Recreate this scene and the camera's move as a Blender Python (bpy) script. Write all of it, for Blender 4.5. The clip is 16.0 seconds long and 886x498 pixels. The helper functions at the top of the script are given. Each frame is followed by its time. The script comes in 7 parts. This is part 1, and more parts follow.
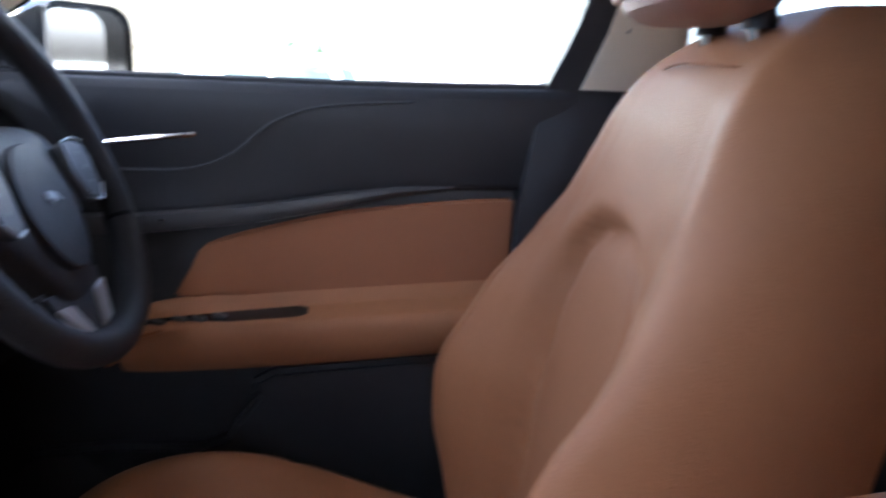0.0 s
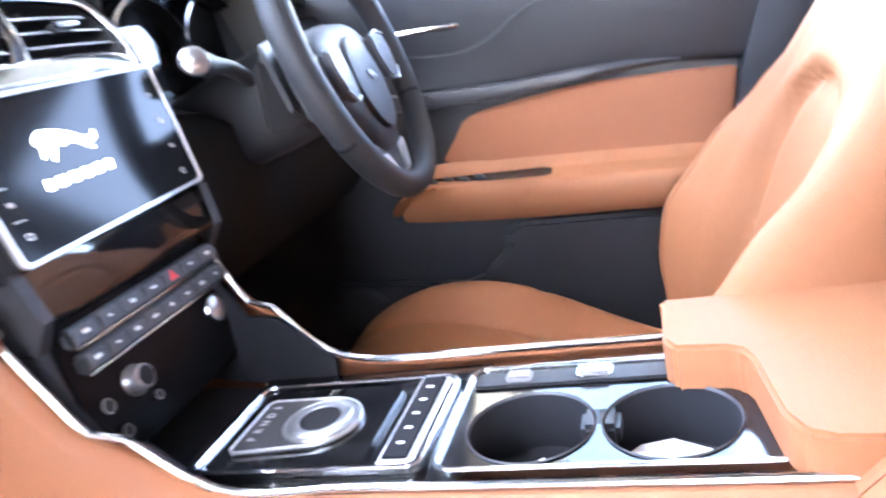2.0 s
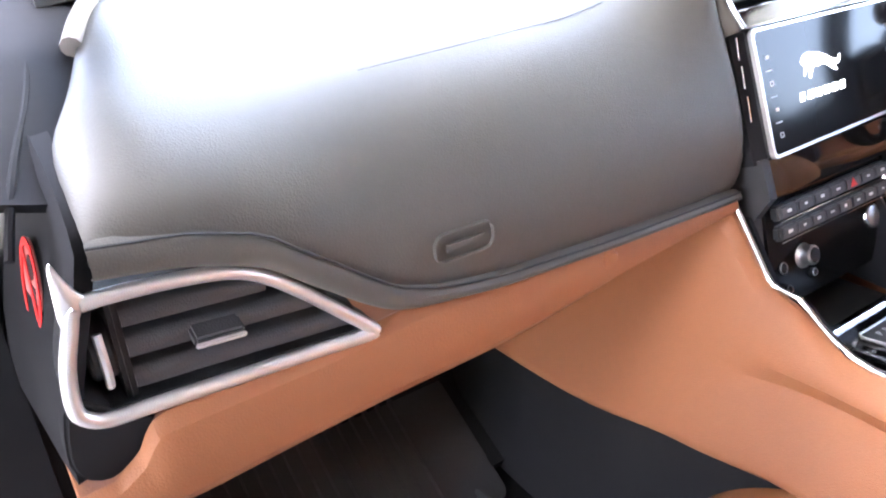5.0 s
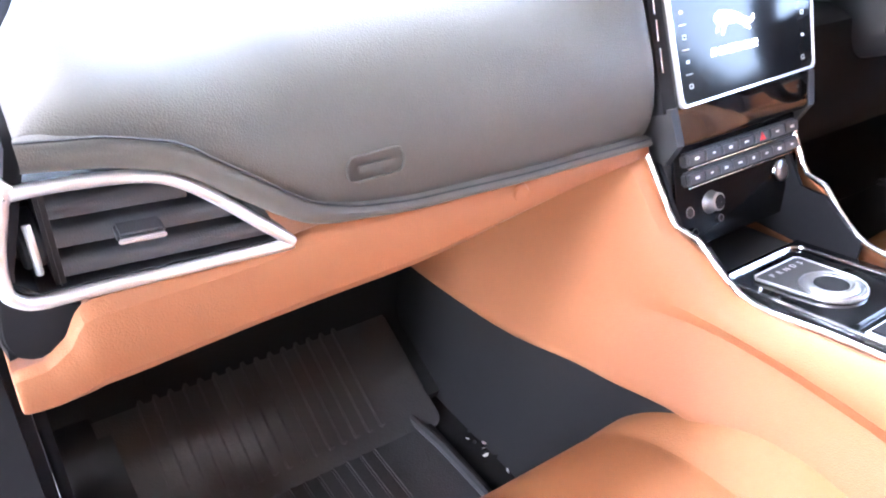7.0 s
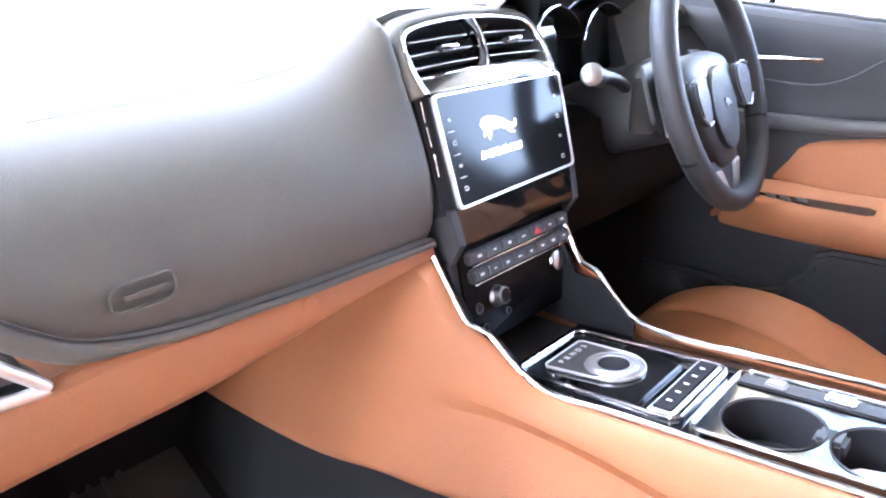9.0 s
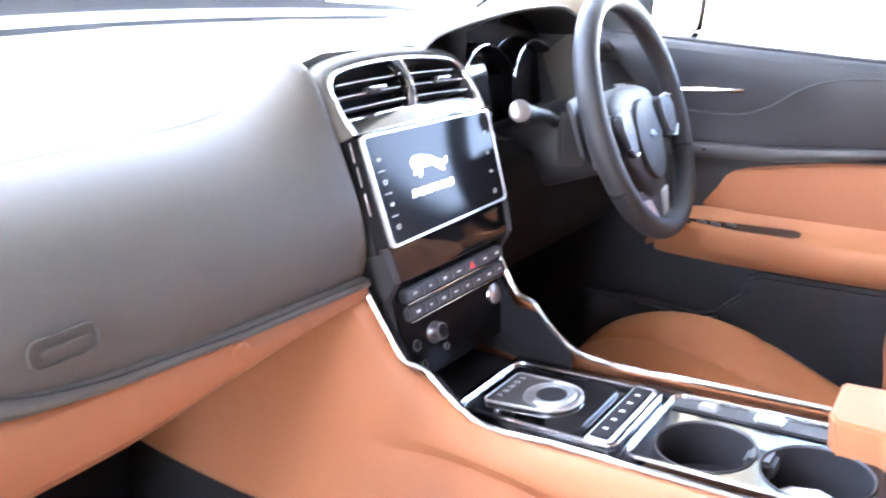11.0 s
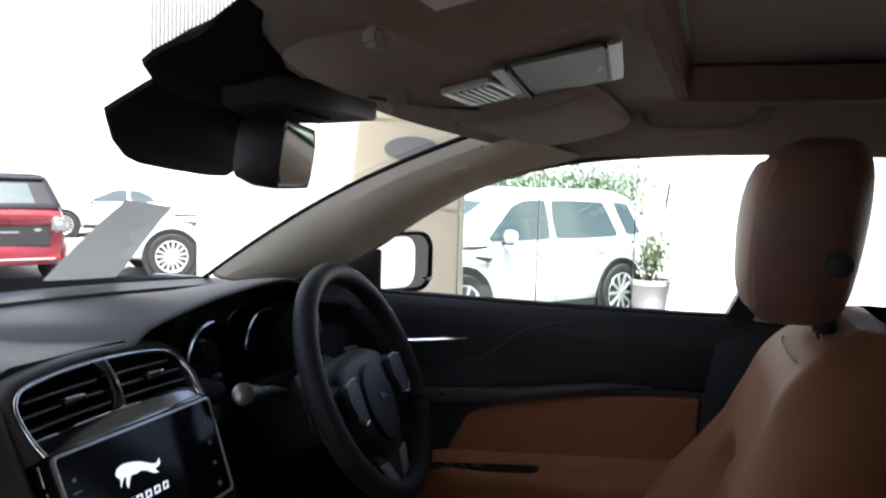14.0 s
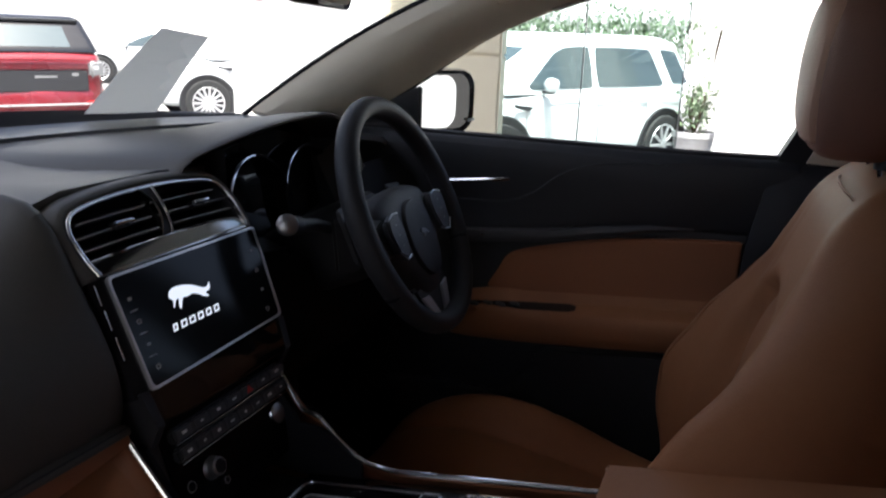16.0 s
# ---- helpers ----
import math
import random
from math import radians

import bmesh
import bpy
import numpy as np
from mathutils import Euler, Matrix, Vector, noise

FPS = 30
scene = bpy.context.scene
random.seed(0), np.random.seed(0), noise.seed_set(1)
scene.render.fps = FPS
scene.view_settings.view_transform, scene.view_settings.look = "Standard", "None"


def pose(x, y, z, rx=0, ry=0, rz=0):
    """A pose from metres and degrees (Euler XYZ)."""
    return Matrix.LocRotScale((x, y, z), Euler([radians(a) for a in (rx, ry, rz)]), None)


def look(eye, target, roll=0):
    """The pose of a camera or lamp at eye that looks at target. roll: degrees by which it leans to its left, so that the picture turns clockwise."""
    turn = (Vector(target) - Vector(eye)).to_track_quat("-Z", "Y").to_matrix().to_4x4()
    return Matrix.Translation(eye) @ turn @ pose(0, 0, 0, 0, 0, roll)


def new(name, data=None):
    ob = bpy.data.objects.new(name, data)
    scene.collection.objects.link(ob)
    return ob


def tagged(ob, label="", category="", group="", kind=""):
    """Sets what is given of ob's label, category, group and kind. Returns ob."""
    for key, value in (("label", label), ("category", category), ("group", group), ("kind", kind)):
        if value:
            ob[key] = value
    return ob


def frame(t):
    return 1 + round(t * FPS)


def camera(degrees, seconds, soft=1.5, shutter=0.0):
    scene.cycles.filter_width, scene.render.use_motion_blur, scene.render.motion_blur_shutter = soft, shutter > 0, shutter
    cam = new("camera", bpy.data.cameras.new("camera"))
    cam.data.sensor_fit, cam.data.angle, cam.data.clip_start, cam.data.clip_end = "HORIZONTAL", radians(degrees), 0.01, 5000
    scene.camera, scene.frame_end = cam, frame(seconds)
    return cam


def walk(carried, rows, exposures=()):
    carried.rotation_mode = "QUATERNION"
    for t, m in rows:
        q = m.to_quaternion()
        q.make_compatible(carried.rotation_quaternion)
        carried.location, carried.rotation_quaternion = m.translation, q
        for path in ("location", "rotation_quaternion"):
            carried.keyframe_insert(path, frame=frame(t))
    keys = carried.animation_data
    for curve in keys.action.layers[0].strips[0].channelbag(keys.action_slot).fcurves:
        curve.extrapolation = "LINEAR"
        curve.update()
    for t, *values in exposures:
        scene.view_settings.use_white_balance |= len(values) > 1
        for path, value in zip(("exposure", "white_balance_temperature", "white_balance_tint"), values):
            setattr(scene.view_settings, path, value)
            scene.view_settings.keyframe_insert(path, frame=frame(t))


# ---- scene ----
cam = camera(60.0, 16.0, soft=2.0, shutter=0.5)
PATH = [
    (0, (-0.328, -0.018, 1.065), (1.623, -0.074, 0.627), 2.3),
    (0.5, (-0.341, 0.024, 1.055), (1.571, 0.243, 0.51), 0.6),
    (1, (-0.381, 0.028, 1.042), (1.513, 0.291, 0.455), -2.2),
    (1.5, (-0.448, 0.006, 1.025), (1.402, 0.315, 0.332), -4.5),
    (2, (-0.546, -0.016, 1.056), (1.268, 0.49, 0.382), -3.0),
    (2.5, (-0.658, -0.005, 1.115), (1.126, 0.649, 0.492), -2.4),
    (3, (-0.744, 0.002, 1.171), (0.887, 0.945, 0.502), -3.1),
    (3.5, (-0.767, 0.037, 1.175), (0.662, 1.24, 0.459), -1.5),
    (4, (-0.774, -0.002, 1.181), (0.414, 1.341, 0.295), -0.3),
    (4.5, (-0.796, 0.0, 1.17), (0.236, 1.452, 0.26), -1.8),
    (5, (-0.795, 0.012, 1.171), (0.178, 1.463, 0.197), -1.4),
    (5.2, (-0.793, 0.008, 1.161), (0.19, 1.439, 0.168), -1.3),
    (7.5, (-0.784, -0.084, 1.176), (0.227, 1.277, 0.116), 3.3),
    (8, (-0.788, -0.032, 1.142), (0.47, 1.232, 0.237), 4.3),
    (8.5, (-0.766, -0.05, 1.17), (0.624, 1.122, 0.337), 4.4),
    (10.8, (-0.75, -0.09, 1.184), (0.738, 1.004, 0.418), 3.7),
    (11, (-0.748, -0.089, 1.185), (0.779, 0.978, 0.457), 3.6),
    (11.5, (-0.732, -0.104, 1.197), (0.899, 0.831, 0.513), 4.4),
    (12, (-0.714, -0.116, 1.207), (1.043, 0.639, 0.621), 4.5),
    (12.5, (-0.713, -0.139, 1.238), (1.138, 0.497, 0.825), 3.9),
    (13, (-0.707, -0.152, 1.252), (1.163, 0.453, 0.881), 3.2),
    (13.5, (-0.702, -0.153, 1.265), (1.186, 0.449, 0.996), 2.6),
    (14, (-0.707, -0.149, 1.274), (1.175, 0.509, 1.109), 1.8),
    (14.5, (-0.712, -0.145, 1.279), (1.161, 0.545, 1.159), 1.0),
    (15, (-0.713, -0.146, 1.276), (1.155, 0.55, 1.113), 1.1),
    (15.5, (-0.699, -0.139, 1.258), (1.132, 0.561, 0.859), 2.0),
    (16, (-0.699, -0.137, 1.247), (1.09, 0.572, 0.701), 2.2),
]
walk(cam, [(t, look(eye, target, roll)) for t, eye, target, roll in PATH],
     [(0.0, 4.2, 5600), (0.6, 6.25, 5650), (1.5, 6.6, 5750), (2.5, 6.7, 5850), (3.2, 6.0, 6300), (3.6, 5.7, 6500), (4.2, 6.1, 6400), (5.2, 6.35, 6300), (7.5, 7.3, 5950), (8.5, 6.85, 6000), (11.0, 6.7, 6000), (12.2, 5.9, 5900), (12.6, 4.7, 5950), (13.0, 3.95, 6000), (13.6, 3.0, 6150), (14.2, 2.0, 6200), (15.2, 1.2, 6200), (16.0, 2.1, 6200)])

# ---- light ----
world = bpy.data.worlds.new("daylight")
scene.world = world
world.use_nodes = True
wn = world.node_tree.nodes
sky = wn.new("ShaderNodeTexSky")
sky.sky_type, sky.sun_disc = "NISHITA", False
sky.sun_elevation, sky.sun_rotation = radians(74), radians(-111)
sky.air_density, sky.dust_density, sky.ozone_density = 0.6, 7.0, 0.2
wn["Background"].inputs["Strength"].default_value = 0.15
world.node_tree.links.new(sky.outputs[0], wn["Background"].inputs[0])
sun_data = bpy.data.lights.new("sun", "SUN")
sun_data.energy, sun_data.angle, sun_data.color = 5.0, radians(0.6), (1.0, 0.95, 0.88)
sun = new("sun", sun_data)
sun.matrix_basis = look((0, 0, 0), (0.26, 0.10, -0.96))


# ---- materials ----
def mat(name, color, rough=0.5, metal=0.0, vary=0.12, scale=8.0, bump=0.0, bump_scale=400.0, coat=0.0, spec=0.5, second=None, mix_scale=3.0, emit=0.0):
    """A procedural surface: two scales of colour variation, and fine relief."""
    m = bpy.data.materials.new(name)
    m.use_nodes = True
    nt = m.node_tree
    b = nt.nodes["Principled BSDF"]
    b.inputs["Roughness"].default_value, b.inputs["Metallic"].default_value = rough, metal
    b.inputs["Specular IOR Level"].default_value = spec
    b.inputs["Coat Weight"].default_value = coat
    b.inputs["Coat Roughness"].default_value = 0.06
    tc = nt.nodes.new("ShaderNodeTexCoord")
    big, small = nt.nodes.new("ShaderNodeTexNoise"), nt.nodes.new("ShaderNodeTexNoise")
    big.inputs["Scale"].default_value, small.inputs["Scale"].default_value = mix_scale, scale * 12
    big.inputs["Detail"].default_value = 4
    for n in (big, small):
        nt.links.new(tc.outputs["Object"], n.inputs["Vector"])
    ramp = nt.nodes.new("ShaderNodeMix")
    ramp.data_type = "RGBA"
    dark = [c * (1 - vary) for c in color]
    ramp.inputs[6].default_value = (*(second or dark), 1)
    ramp.inputs[7].default_value = (*[min(1, c * (1 + vary)) for c in color], 1)
    add = nt.nodes.new("ShaderNodeMath")
    add.operation = "MULTIPLY_ADD"
    add.inputs[1].default_value = 0.35
    nt.links.new(small.outputs[0], add.inputs[0])
    sub = nt.nodes.new("ShaderNodeMath")
    sub.operation = "MULTIPLY"
    sub.inputs[1].default_value = 0.65
    nt.links.new(big.outputs[0], sub.inputs[0])
    nt.links.new(sub.outputs[0], add.inputs[2])
    nt.links.new(add.outputs[0], ramp.inputs[0])
    nt.links.new(ramp.outputs[2], b.inputs["Base Color"])
    rr = nt.nodes.new("ShaderNodeMapRange")
    rr.inputs["To Min"].default_value, rr.inputs["To Max"].default_value = max(0.02, rough - 0.06), min(1, rough + 0.06)
    nt.links.new(big.outputs[0], rr.inputs[0])
    nt.links.new(rr.outputs[0], b.inputs["Roughness"])
    if bump:
        v = nt.nodes.new("ShaderNodeTexVoronoi")
        v.inputs["Scale"].default_value = bump_scale
        nt.links.new(tc.outputs["Object"], v.inputs["Vector"])
        bn = nt.nodes.new("ShaderNodeBump")
        bn.inputs["Strength"].default_value, bn.inputs["Distance"].default_value = bump, 0.001
        nt.links.new(v.outputs["Distance"], bn.inputs["Height"])
        nt.links.new(bn.outputs[0], b.inputs["Normal"])
    if emit:
        b.inputs["Emission Color"].default_value, b.inputs["Emission Strength"].default_value = (*color, 1), emit
    return m


def glass(name, tint=(1, 1, 1), gloss=0.06):
    """Thin clear glass."""
    m = bpy.data.materials.new(name)
    m.use_nodes = True
    nt = m.node_tree
    nt.nodes.remove(nt.nodes["Principled BSDF"])
    tr, gl, mx, lw, pw, ad = (nt.nodes.new("ShaderNode" + k) for k in ("BsdfTransparent", "BsdfGlossy", "MixShader", "LayerWeight", "Math", "Math"))
    tr.inputs[0].default_value = (*tint, 1)
    gl.inputs["Roughness"].default_value = gloss
    lw.inputs[0].default_value = 0.5
    pw.operation, ad.operation = "POWER", "MULTIPLY_ADD"
    pw.inputs[1].default_value = 5.0
    ad.inputs[1].default_value, ad.inputs[2].default_value = 0.7, 0.045
    nt.links.new(lw.outputs["Facing"], pw.inputs[0])
    nt.links.new(pw.outputs[0], ad.inputs[0])
    nt.links.new(ad.outputs[0], mx.inputs[0])
    nt.links.new(tr.outputs[0], mx.inputs[1])
    nt.links.new(gl.outputs[0], mx.inputs[2])
    nt.links.new(mx.outputs[0], nt.nodes["Material Output"].inputs[0])
    return m


TAN = mat("tan leather", (0.305, 0.131, 0.058), 0.56, spec=0.24, vary=0.08, bump=0.25, bump_scale=520, second=(0.255, 0.106, 0.045), mix_scale=5)
TAN_TRIM = mat("tan soft trim", (0.285, 0.114, 0.052), 0.55, spec=0.28, vary=0.08, bump=0.2, bump_scale=600, mix_scale=4)
PAD = mat("charcoal soft dash", (0.090, 0.085, 0.076), 0.52, spec=0.27, vary=0.12, bump=0.16, bump_scale=650, mix_scale=6)
BLACK = mat("black grained plastic", (0.018, 0.018, 0.02), 0.5, vary=0.2, bump=0.3, bump_scale=700)
DOOR = mat("dark door plastic", (0.019, 0.020, 0.023), 0.5, vary=0.15, bump=0.3, bump_scale=700)
GLOSS = mat("piano black", (0.008, 0.008, 0.009), 0.07, vary=0.1, coat=0.5)
CHROME = mat("satin chrome", (0.72, 0.72, 0.73), 0.16, 1.0, vary=0.04)
SATIN = mat("satin aluminium", (0.74, 0.74, 0.75), 0.36, 0.8, vary=0.05)
VISOR = mat("brown visor cloth", (0.31, 0.215, 0.18), 0.9, vary=0.08, scale=40, bump=0.4, bump_scale=900, spec=0.1)
BODYGREY = mat("grey car paint", (0.22, 0.22, 0.23), 0.3, vary=0.03, coat=0.4)
RIMLEATHER = mat("black wheel leather", (0.024, 0.024, 0.026), 0.56, spec=0.32, vary=0.15, bump=0.4, bump_scale=500)
CARPET = mat("black carpet", (0.017, 0.017, 0.018), 0.95, vary=0.4, scale=60, bump=0.8, bump_scale=900, spec=0.1)
MATM = mat("rubber mat", (0.037, 0.037, 0.039), 0.55, vary=0.3, bump=0.3, bump_scale=300)
HEAD = mat("grey beige headliner", (0.40, 0.36, 0.32), 0.9, vary=0.07, scale=40, bump=0.4, bump_scale=900, spec=0.1)
PILLAR = mat("beige woven pillar trim", (0.78, 0.71, 0.56), 0.85, vary=0.07, scale=40, bump=0.4, bump_scale=900, spec=0.15)
SCREEN = mat("screen glass", (0.010, 0.011, 0.013), 0.12, vary=0.05, spec=0.14)
STEEL = mat("brushed steel", (0.42, 0.42, 0.43), 0.34, 0.9, vary=0.06)
GREYPL = mat("grey plastic", (0.22, 0.22, 0.22), 0.4, vary=0.06)
LIGHTMARK = mat("white print", (0.7, 0.7, 0.7), 0.5, vary=0.02)
LOGOLIT = mat("lit white logo", (0.85, 0.9, 1.0), 0.4, vary=0.01, emit=0.22)
RED = mat("red print", (0.65, 0.03, 0.03), 0.4, vary=0.03)
PALERED = mat("pale red print", (0.70, 0.30, 0.28), 0.4, vary=0.03)
MIRROR = mat("mirror glass", (0.85, 0.87, 0.88), 0.015, 1.0, vary=0.01)
CLEAR = glass("clear glass", (0.93, 0.96, 0.95), 0.0)
DARKGLASS = mat("dark car glass", (0.05, 0.068, 0.074), 0.04, vary=0.05, coat=0.5)
ASPHALT = mat("grey paving", (0.16, 0.157, 0.15), 0.9, vary=0.15, scale=4, bump=0.3, bump_scale=60, mix_scale=0.5)
CREAM = mat("cream stone wall", (0.74, 0.67, 0.50), 0.75, vary=0.06, scale=3, bump=0.15, bump_scale=80, mix_scale=1.2)
WHITEWALL = mat("white render", (0.78, 0.78, 0.76), 0.8, vary=0.04, scale=3, bump=0.2, bump_scale=90, mix_scale=1.0)
CARWHITE = mat("white car paint", (0.66, 0.68, 0.69), 0.25, vary=0.02, coat=0.6)
CARRED = mat("deep red car paint", (0.16, 0.010, 0.016), 0.28, vary=0.08, coat=0.7)
TYRE = mat("tyre rubber", (0.02, 0.02, 0.02), 0.8, vary=0.2)
LEAF = mat("green leaves", (0.15, 0.20, 0.12), 0.55, vary=0.4, scale=3, second=(0.06, 0.10, 0.05))
SOIL = mat("soil", (0.06, 0.045, 0.03), 0.95, vary=0.3)
POT = mat("grey clay pot", (0.36, 0.36, 0.37), 0.7, vary=0.1)
FENCE = mat("weathered fence paint", (0.40, 0.40, 0.38), 0.6, vary=0.05)
VENEER = mat("dark veneer", (0.05, 0.05, 0.052), 0.35, vary=0.1)
# dark grey for the unseen roof and walls that hold back daylight
BLOCKER = mat("dark grey of light blockers", (0.08, 0.08, 0.084), 0.85, vary=0.05)
CAPM = mat("matt black plastic", (0.014, 0.014, 0.016), 0.8, vary=0.2, spec=0.12)
# greyer than the seat tan: a veil of lens haze is mixed in
HAZEDLEATHER = mat("headrest leather greyed with haze", (0.265, 0.150, 0.118), 0.5, vary=0.08, bump=0.25, bump_scale=520)
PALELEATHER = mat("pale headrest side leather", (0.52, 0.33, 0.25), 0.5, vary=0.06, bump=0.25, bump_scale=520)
GREENGLASS = glass("green tinted glass", (0.84, 0.90, 0.89), 0.0)
SLAT = mat("dark grey slat plastic", (0.045, 0.046, 0.05), 0.42, vary=0.15, bump=0.2, bump_scale=700)
FASCIA = mat("semi-gloss black fascia", (0.006, 0.006, 0.007), 0.22, vary=0.1, spec=0.06)
LEDGE = mat("dark chrome ledge", (0.40, 0.395, 0.385), 0.14, 1.0, vary=0.06)
CUPM = mat("black lacquer tray", (0.010, 0.010, 0.011), 0.10, vary=0.1, spec=0.5)
LENS = mat("grey lamp lens", (0.16, 0.16, 0.155), 0.5, vary=0.06, spec=0.3)
LOUVRE = mat("grey metal louvres", (0.17, 0.17, 0.175), 0.6, vary=0.1)
PAPER = mat("grey paper", (0.82, 0.80, 0.76), 0.8, vary=0.04)


# ---- mesh helpers ----
def part(name, bm, material, parent=None, label="", angle=38, sub=0):
    """Link a bmesh as one mesh object under a thing."""
    me = bpy.data.meshes.new(name)
    bmesh.ops.recalc_face_normals(bm, faces=bm.faces)
    bm.to_mesh(me)
    bm.free()
    me.shade_smooth()
    me.set_sharp_from_angle(angle=radians(angle))
    me.materials.append(material)
    ob = new(name, me)
    if parent:
        ob.parent = parent
        ob.matrix_parent_inverse = parent.matrix_world.inverted()
    if label:
        ob["label"] = label
    if sub:
        md = ob.modifiers.new("smooth", "SUBSURF")
        md.levels = md.render_levels = sub
    return ob


def thing(name, label, category, at=(0, 0, 0), group="", kind=""):
    e = new(name)
    e.empty_display_size = 0.05
    e.matrix_world = Matrix.Translation(at)
    return tagged(e, label, category, group, kind)


def structure(name, bm, material, label="", angle=38, sub=0):
    return tagged(part(name, bm, material, None, "", angle, sub), label, "", "", "structure")


def crom(pts, n, closed=False):
    """A smooth curve through points."""
    p = [Vector(q) for q in pts]
    k = len(p)
    out = []
    segs = k if closed else k - 1
    for i in range(segs):
        a, b = p[i], p[(i + 1) % k]
        z = p[(i - 1) % k] if closed or i else a * 2 - b
        c = p[(i + 2) % k] if closed or i + 2 < k else b * 2 - a
        for j in range(n):
            t = j / n
            out.append(0.5 * (2 * a + (b - z) * t + (2 * z - 5 * a + 4 * b - c) * t * t + (3 * a - z - 3 * b + c) * t ** 3))
    if not closed:
        out.append(p[-1])
    return out


def lerp_table(table, v):
    """Read a smooth curve given as (key, value) rows."""
    if v <= table[0][0]:
        return table[0][1]
    for (a, p), (b, q) in zip(table, table[1:]):
        if v <= b:
            t = (v - a) / (b - a)
            t = t * t * (3 - 2 * t) * 0.5 + t * 0.5
            return p + (q - p) * t
    return table[-1][1]


def loft(secs, ring=False, caps=False, thick=0.0, loop=False):
    """A skin over sections of equal length. ring: each section is closed. loop: the last section joins the first."""
    bm = bmesh.new()
    rows = [[bm.verts.new(p) for p in s] for s in secs]
    n = len(rows[0])
    pairs = list(zip(rows, rows[1:])) + ([(rows[-1], rows[0])] if loop else [])
    for r, q in pairs:
        for i in range(n if ring else n - 1):
            j = (i + 1) % n
            bm.faces.new((r[i], r[j], q[j], q[i]))
    if caps:
        bm.faces.new(rows[0][::-1])
        bm.faces.new(rows[-1])
    if thick:
        bmesh.ops.recalc_face_normals(bm, faces=bm.faces)
        bmesh.ops.solidify(bm, geom=bm.faces[:], thickness=thick)
    return bm


def tube(path, r, n=8, closed=False, flat=1.0):
    """A rod along a path; flat squashes it along its second axis."""
    p = [Vector(q) for q in path]
    secs = []
    up = Vector((0.03, 0.02, 1))
    for i, c in enumerate(p):
        if closed:
            d = p[(i + 1) % len(p)] - p[i - 1]
        else:
            d = p[min(i + 1, len(p) - 1)] - p[max(i - 1, 0)]
        d.normalize()
        a = up - d * up.dot(d)
        if a.length < 0.05:
            a = Vector((0, 1, 0)) - d * d.y
        a.normalize()
        b = d.cross(a)
        up = a
        secs.append([c + (a * math.cos(t) * flat + b * math.sin(t)) * r for t in (2 * math.pi * k / n for k in range(n))])
    return loft(secs, ring=True, caps=not closed, loop=closed)


def taper(path, radii, n=8):
    """A rod whose thickness changes along its path."""
    p = [Vector(q) for q in path]
    secs = []
    for i, c in enumerate(p):
        d = (p[min(i + 1, len(p) - 1)] - p[max(i - 1, 0)]).normalized()
        a = Vector((0, -1, 0)) - d * Vector((0, -1, 0)).dot(d)
        if a.length < 0.05:
            a = Vector((0, 0, 1)) - d * d.z
        a.normalize()
        b = d.cross(a)
        secs.append([c + (a * math.cos(t) + b * math.sin(t)) * radii[i] for t in (2 * math.pi * k / n for k in range(n))])
    return loft(secs, ring=True, caps=True)


def bevel(bm, w, seg=2, sharp=25):
    if w:
        ed = [e for e in bm.edges if len(e.link_faces) == 2 and e.calc_face_angle(0) > radians(sharp)]
        bmesh.ops.bevel(bm, geom=ed, offset=w, segments=seg, affect="EDGES", clamp_overlap=True)
    return bm


def prism(pts, depth, m=None, bev=0.0, seg=2, sharp=50):
    """A plate with the outline pts (local x, y), from local z = 0 down to -depth."""
    bm = bmesh.new()
    top = [bm.verts.new((p[0], p[1], 0)) for p in pts]
    bot = [bm.verts.new((p[0], p[1], -depth)) for p in pts]
    bm.faces.new(top)
    bm.faces.new(bot[::-1])
    n = len(pts)
    for i in range(n):
        j = (i + 1) % n
        bm.faces.new((top[i], bot[i], bot[j], top[j]))
    bmesh.ops.recalc_face_normals(bm, faces=bm.faces)
    bevel(bm, bev, seg, sharp)
    if m is not None:
        bm.transform(m)
    return bm


def ring_plate(outer, inner, depth, m=None, bev=0.0):
    """A frame between two outlines of equal length."""
    bm = bmesh.new()
    n = len(outer)
    rows = [[bm.verts.new((p[0], p[1], z)) for p in o] for o, z in ((outer, 0), (inner, 0), (inner, -depth), (outer, -depth))]
    for a, b in zip(rows, rows[1:] + rows[:1]):
        for i in range(n):
            j = (i + 1) % n
            bm.faces.new((a[i], a[j], b[j], b[i]))
    bmesh.ops.recalc_face_normals(bm, faces=bm.faces)
    bevel(bm, bev, 2, 50)
    if m is not None:
        bm.transform(m)
    return bm


def rbox(sx, sy, sz, m=None, bev=0.004, seg=2):
    bm = bmesh.new()
    bmesh.ops.create_cube(bm, size=1, matrix=Matrix.Diagonal((sx, sy, sz, 1)))
    bevel(bm, bev, seg)
    if m is not None:
        bm.transform(m)
    return bm


def rrect(w, h, r, n=5, cx=0.0, cy=0.0):
    out = []
    for qx, qy, a0 in ((1, 1, 0), (-1, 1, 90), (-1, -1, 180), (1, -1, 270)):
        for k in range(n + 1):
            a = radians(a0 + 90 * k / n)
            out.append((cx + qx * (w / 2 - r) + r * math.cos(a), cy + qy * (h / 2 - r) + r * math.sin(a)))
    return out


